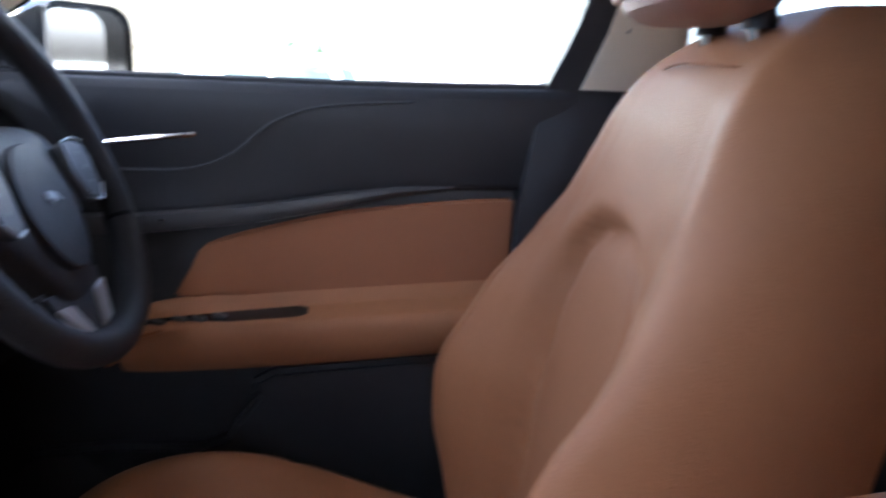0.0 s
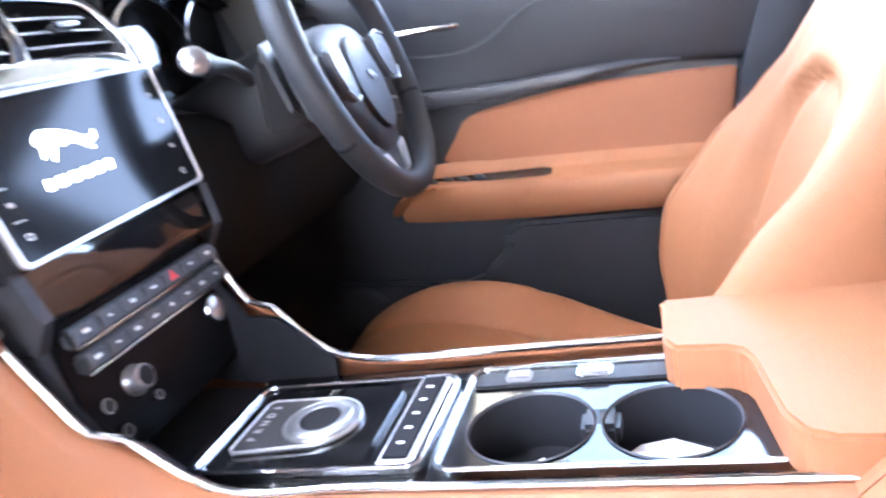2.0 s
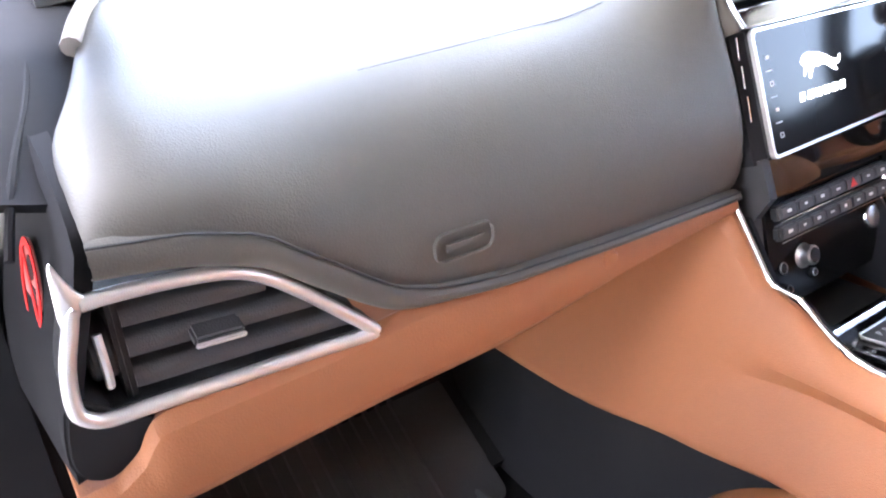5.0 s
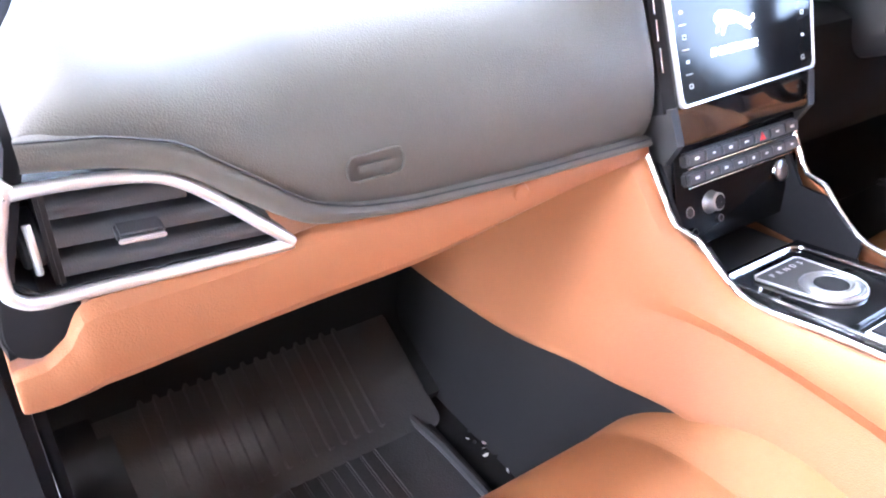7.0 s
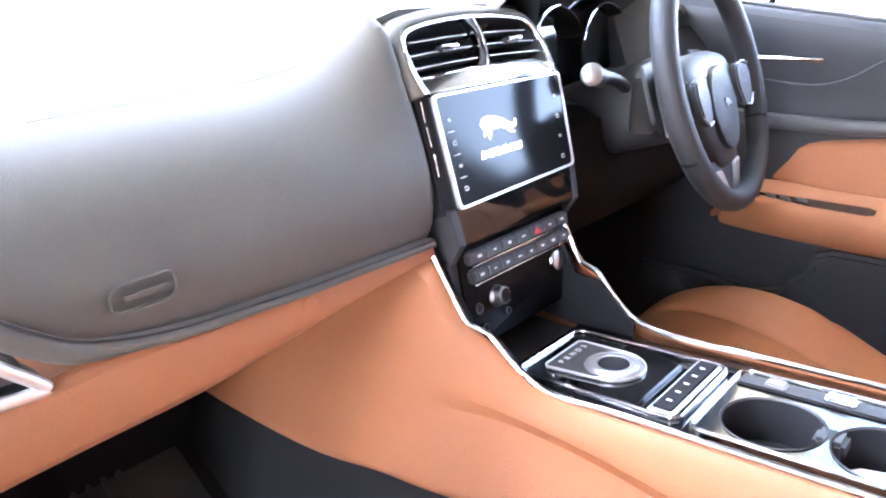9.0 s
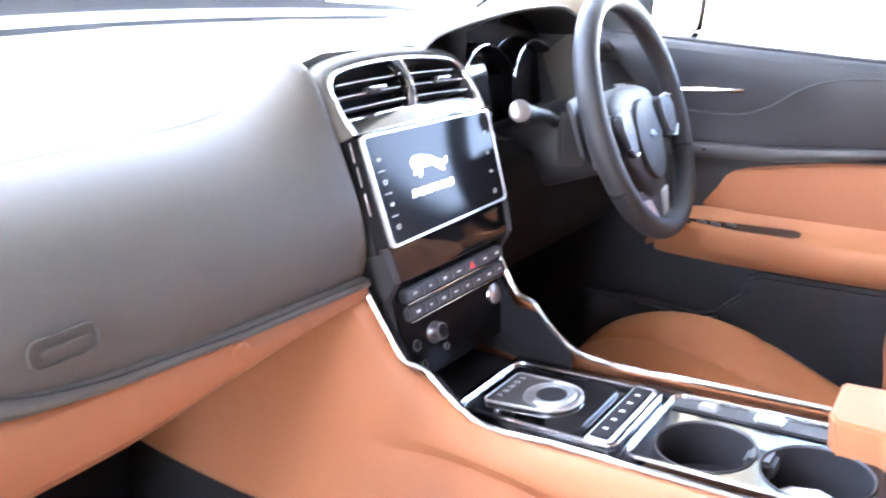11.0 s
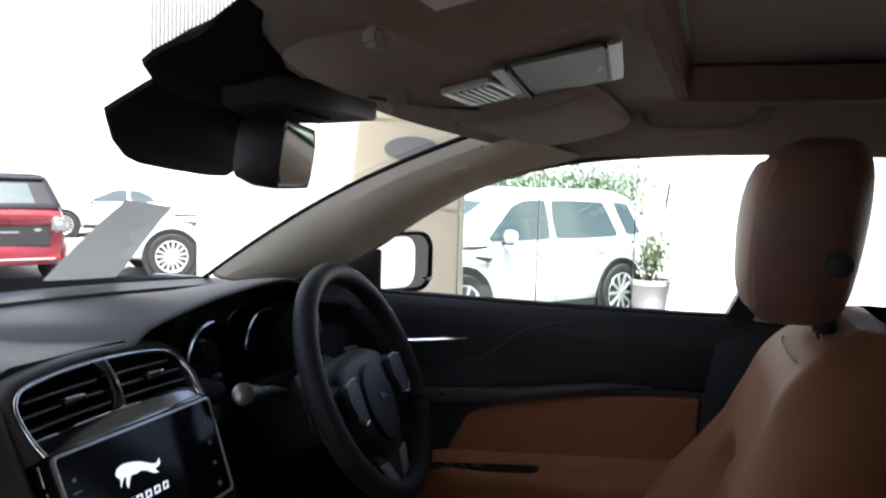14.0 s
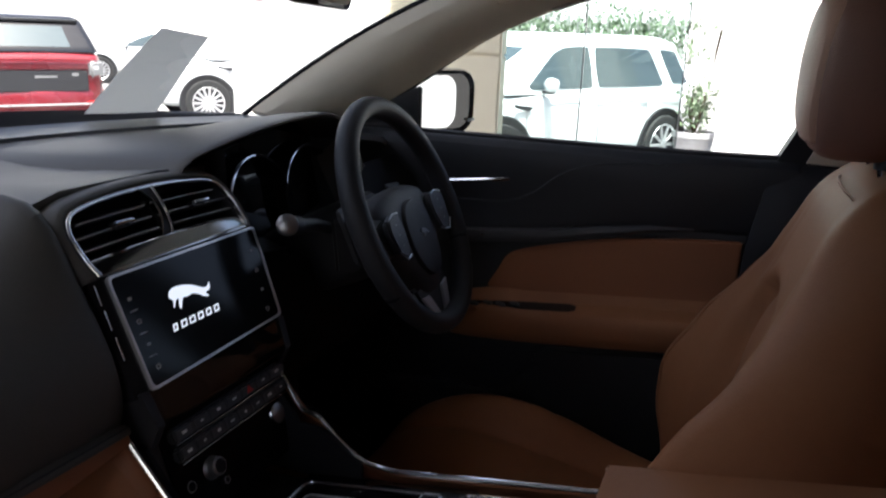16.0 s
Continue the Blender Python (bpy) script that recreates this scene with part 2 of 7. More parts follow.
def lathe(prof, n=32, m=None):
    """Turn a profile of (radius, z) about local z."""
    secs = [[(r * math.cos(2 * math.pi * k / n), r * math.sin(2 * math.pi * k / n), z) for k in range(n)] for r, z in prof]
    bm = loft(secs, ring=True)
    bmesh.ops.remove_doubles(bm, verts=bm.verts, dist=1e-6)
    if m is not None:
        bm.transform(m)
    return bm


def inset(pts, d):
    """Shrink an outline by about d towards its middle line."""
    p = [Vector((q[0], q[1])) for q in pts]
    n = len(p)
    area = sum(p[i].x * p[(i + 1) % n].y - p[(i + 1) % n].x * p[i].y for i in range(n))
    s = 1 if area > 0 else -1
    out = []
    for i in range(n):
        e = p[(i + 1) % n] - p[i - 1]
        e.normalize()
        out.append(p[i] + Vector((-e.y, e.x)) * d * s)
    return [(q.x, q.y) for q in out]


def facing(origin, normal, up=(0, 0, 1)):
    """A frame whose z is normal and whose y is nearest to up."""
    z = Vector(normal).normalized()
    y = Vector(up) - z * Vector(up).dot(z)
    y.normalize()
    x = y.cross(z)
    return Matrix(((x.x, y.x, z.x, origin[0]), (x.y, y.y, z.y, origin[1]), (x.z, y.z, z.z, origin[2]), (0, 0, 0, 1)))


def translucent_paper(m):
    """Let light through the sheet."""
    nt = m.node_tree
    b = nt.nodes["Principled BSDF"]
    tl, mx = nt.nodes.new("ShaderNodeBsdfTranslucent"), nt.nodes.new("ShaderNodeMixShader")
    tl.inputs[0].default_value = (0.82, 0.82, 0.78, 1)
    mx.inputs[0].default_value = 0.7
    nt.links.new(b.outputs[0], mx.inputs[1])
    nt.links.new(tl.outputs[0], mx.inputs[2])
    nt.links.new(mx.outputs[0], nt.nodes["Material Output"].inputs[0])


translucent_paper(PAPER)


# ---- ground and car shell ----
def ground_z(x, y):
    d = max(0.0, math.hypot(x * 0.9, y * 0.8) - 2.4) / 4.0
    d = min(1.0, d)
    return -0.40 * d * d * (3 - 2 * d)


def build_ground():
    xs = [-600, -200, -60, -20, -8, -5, -3, -1.5, 0, 1.5, 2.2, 2.8, 3.4, 4.2, 5, 6, 7, 8, 10, 14, 20, 60, 200, 600]
    secs = [[(x, y, ground_z(x, y)) for y in xs] for x in xs]
    structure("ground", loft(secs), ASPHALT, "pale paved forecourt sloping gently away from the car")


build_ground()

GLASS_X = 0.745      # side glass at the sill
LEAN_IN = 0.40       # tumblehome of the side glass


def side_x(z, s=1):
    return s * (GLASS_X - LEAN_IN * (z - 1.05))


def windshield_point(u, v):
    """u: -1..1 across, v: 0 at the base, 1 at the roof."""
    xb, xt = 0.69, 0.545
    x = u * (xb + (xt - xb) * v)
    y0 = 1.03 - 0.14 * u * u
    y1 = 0.255 + 0.075 * u - 0.115 * u * u - 0.056 * math.exp(-((u + 0.50) / 0.26) ** 2)
    z0 = 1.062 + 0.012 * (1 - u * u)
    z1 = 1.404 - 0.022 * u - 0.006 * u * u
    y = y0 + (y1 - y0) * v
    z = z0 + (z1 - z0) * v + 0.03 * math.sin(math.pi * v)
    return Vector((x, y, z))


SUNROOF = (-0.095, -0.88, 0.45)     # front, rear, half width of the opening


def build_shell():
    # floor pan with footwells
    structure("floor", rbox(1.62, 3.0, 0.04, pose(0, -0.35, 0.23)), CARPET, "black carpeted car floor")
    # bulkhead
    secs = [[(-0.8, 1.0, 0.25), (0.8, 1.0, 0.25)], [(-0.8, 1.06, 0.5), (0.8, 1.06, 0.5)], [(-0.8, 1.0, 0.98), (0.8, 1.0, 0.98)]]
    structure("wall_front", loft(secs, thick=0.03), CARPET, "black carpeted bulkhead under the dashboard")
    # sloping toe board
    secs = [[(-0.78, 0.72, 0.262), (0.78, 0.72, 0.262)], [(-0.78, 0.86, 0.32), (0.78, 0.86, 0.32)], [(-0.78, 0.98, 0.52), (0.78, 0.98, 0.52)]]
    structure("trim_toe_board", loft(secs, thick=0.02), CARPET, "black carpeted toe board")
    structure("wall_rear", rbox(1.5, 0.06, 0.85, pose(0, -1.75, 0.62)), CARPET, "black rear bulkhead of the cabin")
    # headliner with the sunroof opening cut through it
    us = [-1, -0.92, -0.75, -0.62, -0.45, -0.3, -0.15, 0, 0.15, 0.3, 0.45, 0.62, 0.75, 0.92, 1]
    ys = [None, None, None, SUNROOF[0], -0.20, -0.35, -0.55, -0.70, SUNROOF[1], -1.05, -1.3, -1.55]
    bm = bmesh.new()
    grid = []
    for u in us:
        p = windshield_point(u, 1.0)
        row = []
        for j, yy in enumerate(ys):
            y = p.y + (SUNROOF[0] - p.y) * (0, 0.25, 0.65)[j] if yy is None else yy
            t = (p.y - y) / (p.y + 1.55)
            x = u * (0.545 + 0.065 * min(1, t * 4) - 0.04 * max(0, t - 0.6))
            if abs(u) == 0.75:
                x = math.copysign(SUNROOF[2], u)
            z = p.z + (0.022 * u if j else 0) * min(1, t * 6) + 0.014 * math.sin(math.pi * min(1, t * 1.4)) - 0.10 * max(0, t - 0.55) ** 1.3 + 0.024 * min(1, t * 9)
            row.append(bm.verts.new((x, y, z)))
        grid.append(row)
    for i in range(len(us) - 1):
        for j in range(len(ys) - 1):
            if 2 <= i <= 11 and 3 <= j <= 7:
                continue
            bm.faces.new((grid[i][j], grid[i][j + 1], grid[i + 1][j + 1], grid[i + 1][j]))
    bmesh.ops.recalc_face_normals(bm, faces=bm.faces)
    bmesh.ops.solidify(bm, geom=bm.faces[:], thickness=0.03)
    structure("ceiling", bm, HEAD, "grey-beige woven cloth headliner with a sunroof opening")
    for s, nm in ((1, "right"), (-1, "left")):
        # A pillar trim, between the windscreen and the side glass
        a = [windshield_point(s * 1.0, v) for v in (0.0, 0.15, 0.3, 0.45, 0.6, 0.75, 0.9, 1.0)]
        side = crom([(0.72, 1.06), (0.60, 1.09), (0.50, 1.142), (0.40, 1.205), (0.30, 1.262), (0.20, 1.298), (0.12, 1.322), (0.06, 1.335)], 1)
        rows = []
        for i, p in enumerate(a):
            yb, zb = side[i].x, side[i].y
            q = Vector((side_x(zb, s) - s * 0.012, yb, zb))
            mid = p.lerp(q, 0.5) + Vector((-s * 0.03, -0.015, -0.005))
            rows.append([p, p.lerp(mid, 0.5) + Vector((-s * 0.012, -0.006, 0)), mid, mid.lerp(q, 0.5) + Vector((-s * 0.006, -0.004, 0)), q, q + Vector((s * 0.03, 0, 0))])
        structure("trim_a_pillar_" + nm, loft(rows, thick=0.006), PILLAR, "beige woven cloth windscreen pillar trim", sub=1)
        seam = [q + Vector((-s * 0.0015, -0.001, -0.001)) for q in (Vector(p) for p in rows[6][1:5])]
        structure("trim_pillar_seam_" + nm, tube(crom(seam, 4), 0.0016, 6), CAPM, "dark seam between pillar trim and headliner")
        if s > 0:
            mk = facing((0.5735, 0.272, 1.3005), (-0.66, -0.14, -0.74), (0, 1, 0))
            structure("trim_pillar_mark", ring_plate(rrect(0.011, 0.034, 0.004), rrect(0.009, 0.032, 0.003), 0.002, mk @ pose(0, 0, 0.0022, 0, 0, 8)), PILLAR, "moulded outline on the pillar trim")
        if s < 0:
            foot = crom([(-0.694, 0.690, 1.019), (-0.676, 0.733, 1.031), (-0.656, 0.766, 1.042), (-0.634, 0.800, 1.054)], 4)
            structure("trim_pillar_foot_left", tube(foot, 0.009, 10), HEAD, "beige rounded foot of the windscreen pillar trim")
        # roof rail above the doors
        rail = crom([(0.21, 1.294), (0.13, 1.320), (0.06, 1.335), (-0.10, 1.342), (-0.30, 1.345), (-0.62, 1.335), (-1.0, 1.29), (-1.45, 1.16)], 4)
        if s < 0:   # the open door's seal hangs lower along the entry
            rail = crom([(0.21, 1.258), (0.13, 1.259), (0.06, 1.2725), (0.01, 1.286), (-0.05, 1.3015), (-0.10, 1.3145), (-0.20, 1.328), (-0.30, 1.332), (-0.62, 1.330), (-1.0, 1.29), (-1.45, 1.16)], 4)
        rows = []
        for q in rail:
            x0 = side_x(q.y, s)
            rows.append([(x0 + s * 0.03, q.x, q.y), (x0 - s * 0.012, q.x, q.y), (x0 - s * 0.03, q.x, q.y + 0.025), (x0 - s * 0.075, q.x, q.y + 0.055), (x0 - s * 0.10, q.x, q.y + 0.075)])
        structure("trim_roof_rail_" + nm, loft(rows, thick=0.006), HEAD, "grey-beige cloth roof rail above the doors")
        # B pillar
        rows = []
        for z, y0, y1 in ((0.26, -0.135, -0.46), (0.70, -0.142, -0.42), (0.90, -0.150, -0.38), (1.0, -0.166, -0.36), (1.05, -0.179, -0.345), (1.10, -0.200, -0.342), (1.14, -0.214, -0.34), (1.2, -0.231, -0.33), (1.345, -0.243, -0.32)):
            x0 = side_x(max(z, 1.05), s) - s * (0.030 if z < 1.02 else 0.004)
            rows.append([(x0 + s * 0.07, y0, z), (x0, y0, z), (x0 - s * 0.02, (y0 + y1) / 2, z), (x0, y1, z), (x0 + s * 0.07, y1, z)])
        structure("trim_b_pillar_" + nm, loft(rows, thick=0.008), DOOR, "dark plastic door pillar trim")
        rows = []
        for z, y0, y1 in ((1.055, -0.222, -0.36), (1.13, -0.247, -0.355), (1.2, -0.262, -0.345), (1.35, -0.272, -0.335)):
            x0 = side_x(z, s) - s * 0.018
            rows.append([(x0 + s * 0.02, y0, z), (x0, y0 - 0.004, z), (x0 - s * 0.012, (y0 + y1) / 2, z), (x0, y1, z), (x0 + s * 0.04, y1 - 0.004, z)])
        structure("trim_b_pillar_upper_" + nm, loft(rows, thick=0.005), PILLAR, "pale beige upper door pillar trim")
        # sill
        structure("trim_sill_" + nm, rbox(0.10, 2.6, 0.13, pose(s * 0.76, -0.35, 0.30), 0.02), BLACK, "black plastic door sill")
        # quarter behind
        pts = [(-0.34, 0.3), (-1.5, 0.3), (-1.5, 1.12), (-1.2, 1.07), (-0.34, 1.055)]
        m = Matrix(((0, 0, s, s * 0.775), (1, 0, 0, 0), (0, 1, 0, 0), (0, 0, 0, 1)))
        door = thing("rear_door", "closed dark rear door with tan lower insert", "car door", (s * 0.76, -0.9, 0.3), "rear doors")
        part("panel", prism(pts, 0.05, m, 0.01), DOOR, door)
        m2 = Matrix(((0, 0, s, s * 0.735), (1, 0, 0, 0), (0, 1, 0, 0), (0, 0, 0, 1)))
        part("insert", prism(crom([(-0.45, 0.66), (-1.3, 0.66), (-1.3, 0.9), (-0.45, 0.9)], 2, True), 0.03, m2, 0.008), TAN_TRIM, door, "tan leather insert")
        rows = [[(side_x(1.05, s), y, 1.045) for y in (-0.36, -0.8, -1.3)], [(side_x(1.335, s), y, z) for y, z in ((-0.36, 1.34), (-0.8, 1.315), (-1.15, 1.24))]]
        g = part("window_pane", loft(rows, thick=0.004), CLEAR, door, "clear side glass")
        g.visible_shadow = False


build_shell()


def build_skin():
    """Outer body panels that close the cabin."""
    for s, nm in ((1, "right"), (-1, "left")):
        pts = [(1.12, 0.25), (1.12, 1.04), (0.80, 1.045), (-1.7, 1.05), (-1.7, 0.25)] if s > 0 else [(1.12, 0.25), (1.12, 1.0), (0.86, 1.0), (0.80, 0.25)]
        m = Matrix(((0, 0, s, s * 0.815), (1, 0, 0, 0), (0, 1, 0, 0), (0, 0, 0, 1)))
        structure("wall_" + nm, prism(pts, 0.02, m, 0.004), BODYGREY, "painted outer body side")
        if s < 0:
            structure("wall_left_rear", prism([(-0.44, 0.25), (-0.44, 1.05), (-1.7, 1.05), (-1.7, 0.25)], 0.02, m, 0.004), BODYGREY, "painted outer body side")
    structure("trim_kick_left", prism([(0.60, 0.25), (0.60, 0.79), (0.64, 0.98), (1.05, 0.99), (1.05, 0.25)], 0.012, Matrix(((0, 0, -1, -0.792), (1, 0, 0, 0), (0, 1, 0, 0), (0, 0, 0, 1))), 0.004), CAPM, "black plastic kick panel at the door opening")
    structure("trim_hinge_pillar_left", rbox(0.15, 0.04, 0.84, pose(-0.868, 0.60, 0.64), 0.012), CAPM, "black plastic hinge pillar beside the dashboard")
    # roof panel over the headliner
    rows = []
    for u in (-1, -0.9, -0.6, -0.3, 0, 0.3, 0.6, 0.9, 1):
        p = windshield_point(u, 1.0)
        rows.append([(u * w, y, z - 0.045 * u * u) for w, y, z in ((0.545, p.y - 0.012, 1.455), (0.60, 0.05, 1.485), (0.62, -0.4, 1.492), (0.61, -0.9, 1.475), (0.56, -1.35, 1.42), (0.54, -1.52, 1.385))])
    structure("roof_panel", loft(rows, thick=0.004), BODYGREY, "painted car roof panel", sub=1)
    # scuttle and bonnet
    rows = []
    for x in (-0.80, -0.6, -0.3, 0, 0.3, 0.6, 0.80):
        k = 1 - (x / 0.8) ** 2
        rows.append([(x, 1.10 - 0.14 * (1 - k), 1.02 + 0.01 * k), (x, 1.4, 0.985 + 0.03 * k), (x, 1.9, 0.90 + 0.03 * k), (x, 2.25, 0.76 + 0.02 * k), (x, 2.36, 0.55), (x, 2.36, 0.25)])
    structure("wall_bonnet", loft(rows, thick=0.01), BODYGREY, "painted car bonnet", sub=1)
    rows = [[(x, -1.72, z) for x in (-0.72, 0.72)] for z in (0.3, 1.1)] + [[(x, -1.75, 1.12) for x in (-0.66, 0.66)]]
    structure("wall_back", loft(rows, thick=0.01), BODYGREY, "closed tail of the cabin")
    structure("window_rear", loft([[(x, -1.74, 1.1) for x in (-0.66, 0, 0.66)], [(x, -1.5, 1.33 + 0.03 * (x == 0)) for x in (-0.52, 0, 0.52)]], thick=0.004), DARKGLASS, "tinted rear window")


build_skin()


def build_light_blockers():
    """Unseen roof and walls, added to cut daylight; a side gap admits some."""
    structure("roof", rbox(7.0, 9.75, 0.25, pose(-0.3, -3.325, 3.3), 0.01), BLOCKER, "unseen dark roof added to shade the car")
    for nm, y0, y1 in (("wall_unseen_left", -8.2, -0.60), ("wall_unseen_left_front", 0.12, 4.0)):
        structure(nm, rbox(0.25, y1 - y0, 3.9, pose(-3.8, (y0 + y1) / 2, 1.4), 0.01), BLOCKER, "unseen dark side wall added to block daylight")
    structure("wall_unseen_rear", rbox(7.0, 0.25, 3.9, pose(-0.3, -8.3, 1.4), 0.01), BLOCKER, "unseen dark rear wall added to block daylight")


build_light_blockers()


def build_windshield():
    w = thing("windscreen", "clear raked car windscreen with dark band round its edge", "windscreen", (0, 1.0, 1.06))
    rows = [[windshield_point(-1 + k / 8, v / 8) for k in range(17)] for v in range(9)]
    g = part("glass", loft(rows), CLEAR, w, "clear glass")
    g.visible_shadow = False
    # black band at the base and the cowl outside it
    rows = []
    for k in range(25):
        u = -1 + k / 12
        p = windshield_point(u, 0)
        h = 0.022 - 0.024 * max(0, u) ** 1.5
        rows.append([p + Vector((0, -0.012, -0.035)), p + Vector((0, 0.006, -0.002)), p + Vector((0, 0.02, h)), p + Vector((0, 0.045, h - 0.004)), p + Vector((0, 0.07, -0.03))])
    part("lower_seal", loft(rows, thick=0.003), BLACK, w, "black rubber seal")
    for s in (-1, 1):
        pts = [windshield_point(s * 0.998, v / 16) + Vector((-s * 0.002, -0.004, -0.004)) for v in range(17)]
        part("side_seal", tube(pts, 0.0055, 8), CAPM, w, "black seal along the pillar")
    return w


build_windshield()


# ---- dashboard ----
def pad_foot(x):
    return lerp_table([(-0.76, 0.947), (-0.705, 0.939), (-0.655, 0.923), (-0.612, 0.889), (-0.58, 0.8635), (-0.555, 0.847), (-0.525, 0.8405), (-0.446, 0.831), (-0.30, 0.825), (-0.14, 0.822)], x)


def soft_mean(f, x, w=0.016):
    """A function evened out over a short stretch."""
    return sum(f(x + w * k / 4) for k in range(-4, 5)) / 9


def pad_bottom(x):
    return soft_mean(pad_foot, x, 0.012)



def far_y(x):
    return 0.93 - 0.13 * (x / 0.69) ** 2


def pad_profile(x):
    """Bottom edge to windscreen, as (y, z)."""
    zb = pad_bottom(x)
    rise = lerp_table([(-0.275, 0.0), (-0.22, 0.14), (-0.182, 0.55), (-0.156, 1.0)], x)
    end = lerp_table([(-0.755, 0.45), (-0.735, 0.12), (-0.70, 0.0)], x)
    base = [(0.452, 0.0), (0.437, 0.06), (0.432, 0.22), (0.438, 0.42), (0.456, 0.62), (0.487, 0.80), (0.53, 0.93), (0.58, 1.0)]
    raised = [(0.452, 0.0), (0.437, 0.06), (0.432, 0.2), (0.443, 0.38), (0.468, 0.58), (0.496, 0.80), (0.520, 0.97), (0.56, 1.02)]
    top = 1.015 + 0.052 * rise - 0.05 * end
    out = []
    for (ya, ka), (yb, kb) in zip(base, raised):
        y, k = ya + (yb - ya) * rise, ka + (kb - ka) * rise
        out.append((y + 0.03 * end * k, zb + (top - zb) * k))
    fy = far_y(x)
    zt = out[-1][1]
    zf = 1.047 + 0.012 * (1 - (x / 0.7) ** 2) - 0.03 * end
    for t in (0.2, 0.45, 0.7, 0.9, 1.0):
        e = t * t * (3 - 2 * t)
        out.append((out[7][0] + (fy - out[7][0]) * t, zt + (zf - zt) * e))
    return out


def pad_x(x, y):
    """The pad narrows towards the windscreen at its outer end."""
    w = min(1, max(0, (-0.56 - x) / 0.18))
    return x + 0.36 * w * max(0, y - 0.53)


def build_dashboard():
    d = thing("dashboard", "charcoal soft-touch dashboard with tan lower band", "dashboard", (0, 0.6, 0.8))
    xs = [-0.752, -0.746, -0.738, -0.72, -0.70, -0.68, -0.655, -0.633, -0.612, -0.595, -0.58, -0.567, -0.555, -0.54, -0.52, -0.48, -0.44, -0.40, -0.36, -0.32, -0.28, -0.25, -0.22, -0.195, -0.175, -0.158, -0.15]
    skin = [[(pad_x(x, y), y, z) for y, z in pad_profile(x)] for x in xs]
    skin.append([(-0.139, y + 0.004, z - 0.004) for y, z in pad_profile(-0.15)])
    part("upper_pad", loft(skin, thick=0.012), PAD, d, "charcoal soft-touch passenger airbag pad", sub=1)
    # rolled edge along the foot of the pad, below a stitched crease
    HEM = [(-0.75, 0.021), (-0.60, 0.026), (-0.56, 0.024), (-0.51, 0.013), (-0.34, 0.010), (-0.14, 0.010)]
    rows, crease = [], []
    for x in [-0.752 + 0.0135 * k for k in range(46)]:
        zb = pad_bottom(x)
        hb = soft_mean(lambda q: lerp_table(HEM, q), x, 0.03)
        rows.append([(x, 0.440, zb + hb + 0.003), (x, 0.4325, zb + hb), (x, 0.4285, zb + hb * 0.7), (x, 0.4285, zb + hb * 0.35), (x, 0.433, zb + 0.001), (x, 0.442, zb - 0.004), (x, 0.458, zb - 0.004)])
        crease.append((x, 0.4318, zb + hb + 0.001))
    part("pad_edge", loft(rows), PAD, d, "charcoal rolled lower edge", sub=1)
    part("pad_crease", tube(crease, 0.0011, 6), BLACK, d, "dark stitched crease")
    # deck on the centre and driver's side
    rows = []
    for x in [-0.15, -0.1, -0.05, 0, 0.05, 0.1, 0.15, 0.2, 0.3, 0.4, 0.5, 0.6, 0.7, 0.785]:
        c = lerp_table([(-0.15, 0.0), (0.05, 0.0), (0.16, 1.0), (0.785, 1.0)], x)
        y0, z0 = 0.548 + (0.08 if 0.15 < x < 0.59 else 0.01) * c, 1.066 - 0.01 * c
        fy = far_y(x)
        zf = 1.047 + 0.012 * (1 - (x / 0.7) ** 2)
        z0 -= 0.06 * max(0, (x - 0.6) / 0.18) ** 2 + 0.012 * (x < -0.12)
        dip = 0.014 * lerp_table([(-0.15, 0.0), (-0.04, 1.0), (0.10, 1.0), (0.16, 0.0)], x)
        rows.append([(x, y0 + (fy - y0) * t, z0 + (zf - z0) * t * t * (3 - 2 * t) - dip * math.sin(math.pi * t)) for t in (0, 0.05, 0.2, 0.4, 0.6, 0.8, 0.93, 1.0)])
    part("deck", loft(rows, thick=0.012), PAD, d, "charcoal soft-touch top")
    # defroster strip in front of the glass
    rows = []
    for k in range(29):
        x = -0.70 + 1.40 * k / 28
        fy, p = far_y(x), windshield_point(x / 0.69, 0.0)
        zf = 1.047 + 0.012 * (1 - (x / 0.7) ** 2)
        rows.append([(x, fy - 0.012, zf - 0.012), (x, fy - 0.004, zf + 0.006), (x, (fy * 2 + p.y) / 3, zf + 0.007), (x, p.y - 0.018, p.z - 0.004), (x, p.y - 0.012, p.z - 0.02)])
    part("defroster_strip", loft(rows, thick=0.004), SLAT, d, "dark plastic defroster strip")
    # seam of the airbag lid
    seam = []
    for x in [-0.52, -0.46, -0.40, -0.34, -0.29, -0.25, -0.235]:
        prof = pad_profile(x)
        f = 0.536 + 0.08 * (x + 0.5)
        for (ya, za), (yb, zb) in zip(prof, prof[1:]):
            if ya <= f <= yb and za > 0.95:
                seam.append((x, f, za + (zb - za) * (f - ya) / (yb - ya) + 0.0002))
                break
    part("airbag_seam", tube(crom(seam, 3), 0.00035, 5), BLACK, d, "thin dark seam")
    # moulded badge, its letters too soft to read
    m = facing((-0.493, 0.4305, 0.889), (0, -1, 0.10))
    b = part("airbag_badge", ring_plate(rrect(0.057, 0.025, 0.010), rrect(0.053, 0.021, 0.008), 0.004, m @ pose(0, 0, 0.0008), 0.0006), PAD, d, "moulded airbag badge")
    part("moulded_bar", rbox(0.036, 0.006, 0.002, m @ pose(0, 0.0, -0.0006), 0.0006), PAD, b)
    # tan band below the pad
    rows = []
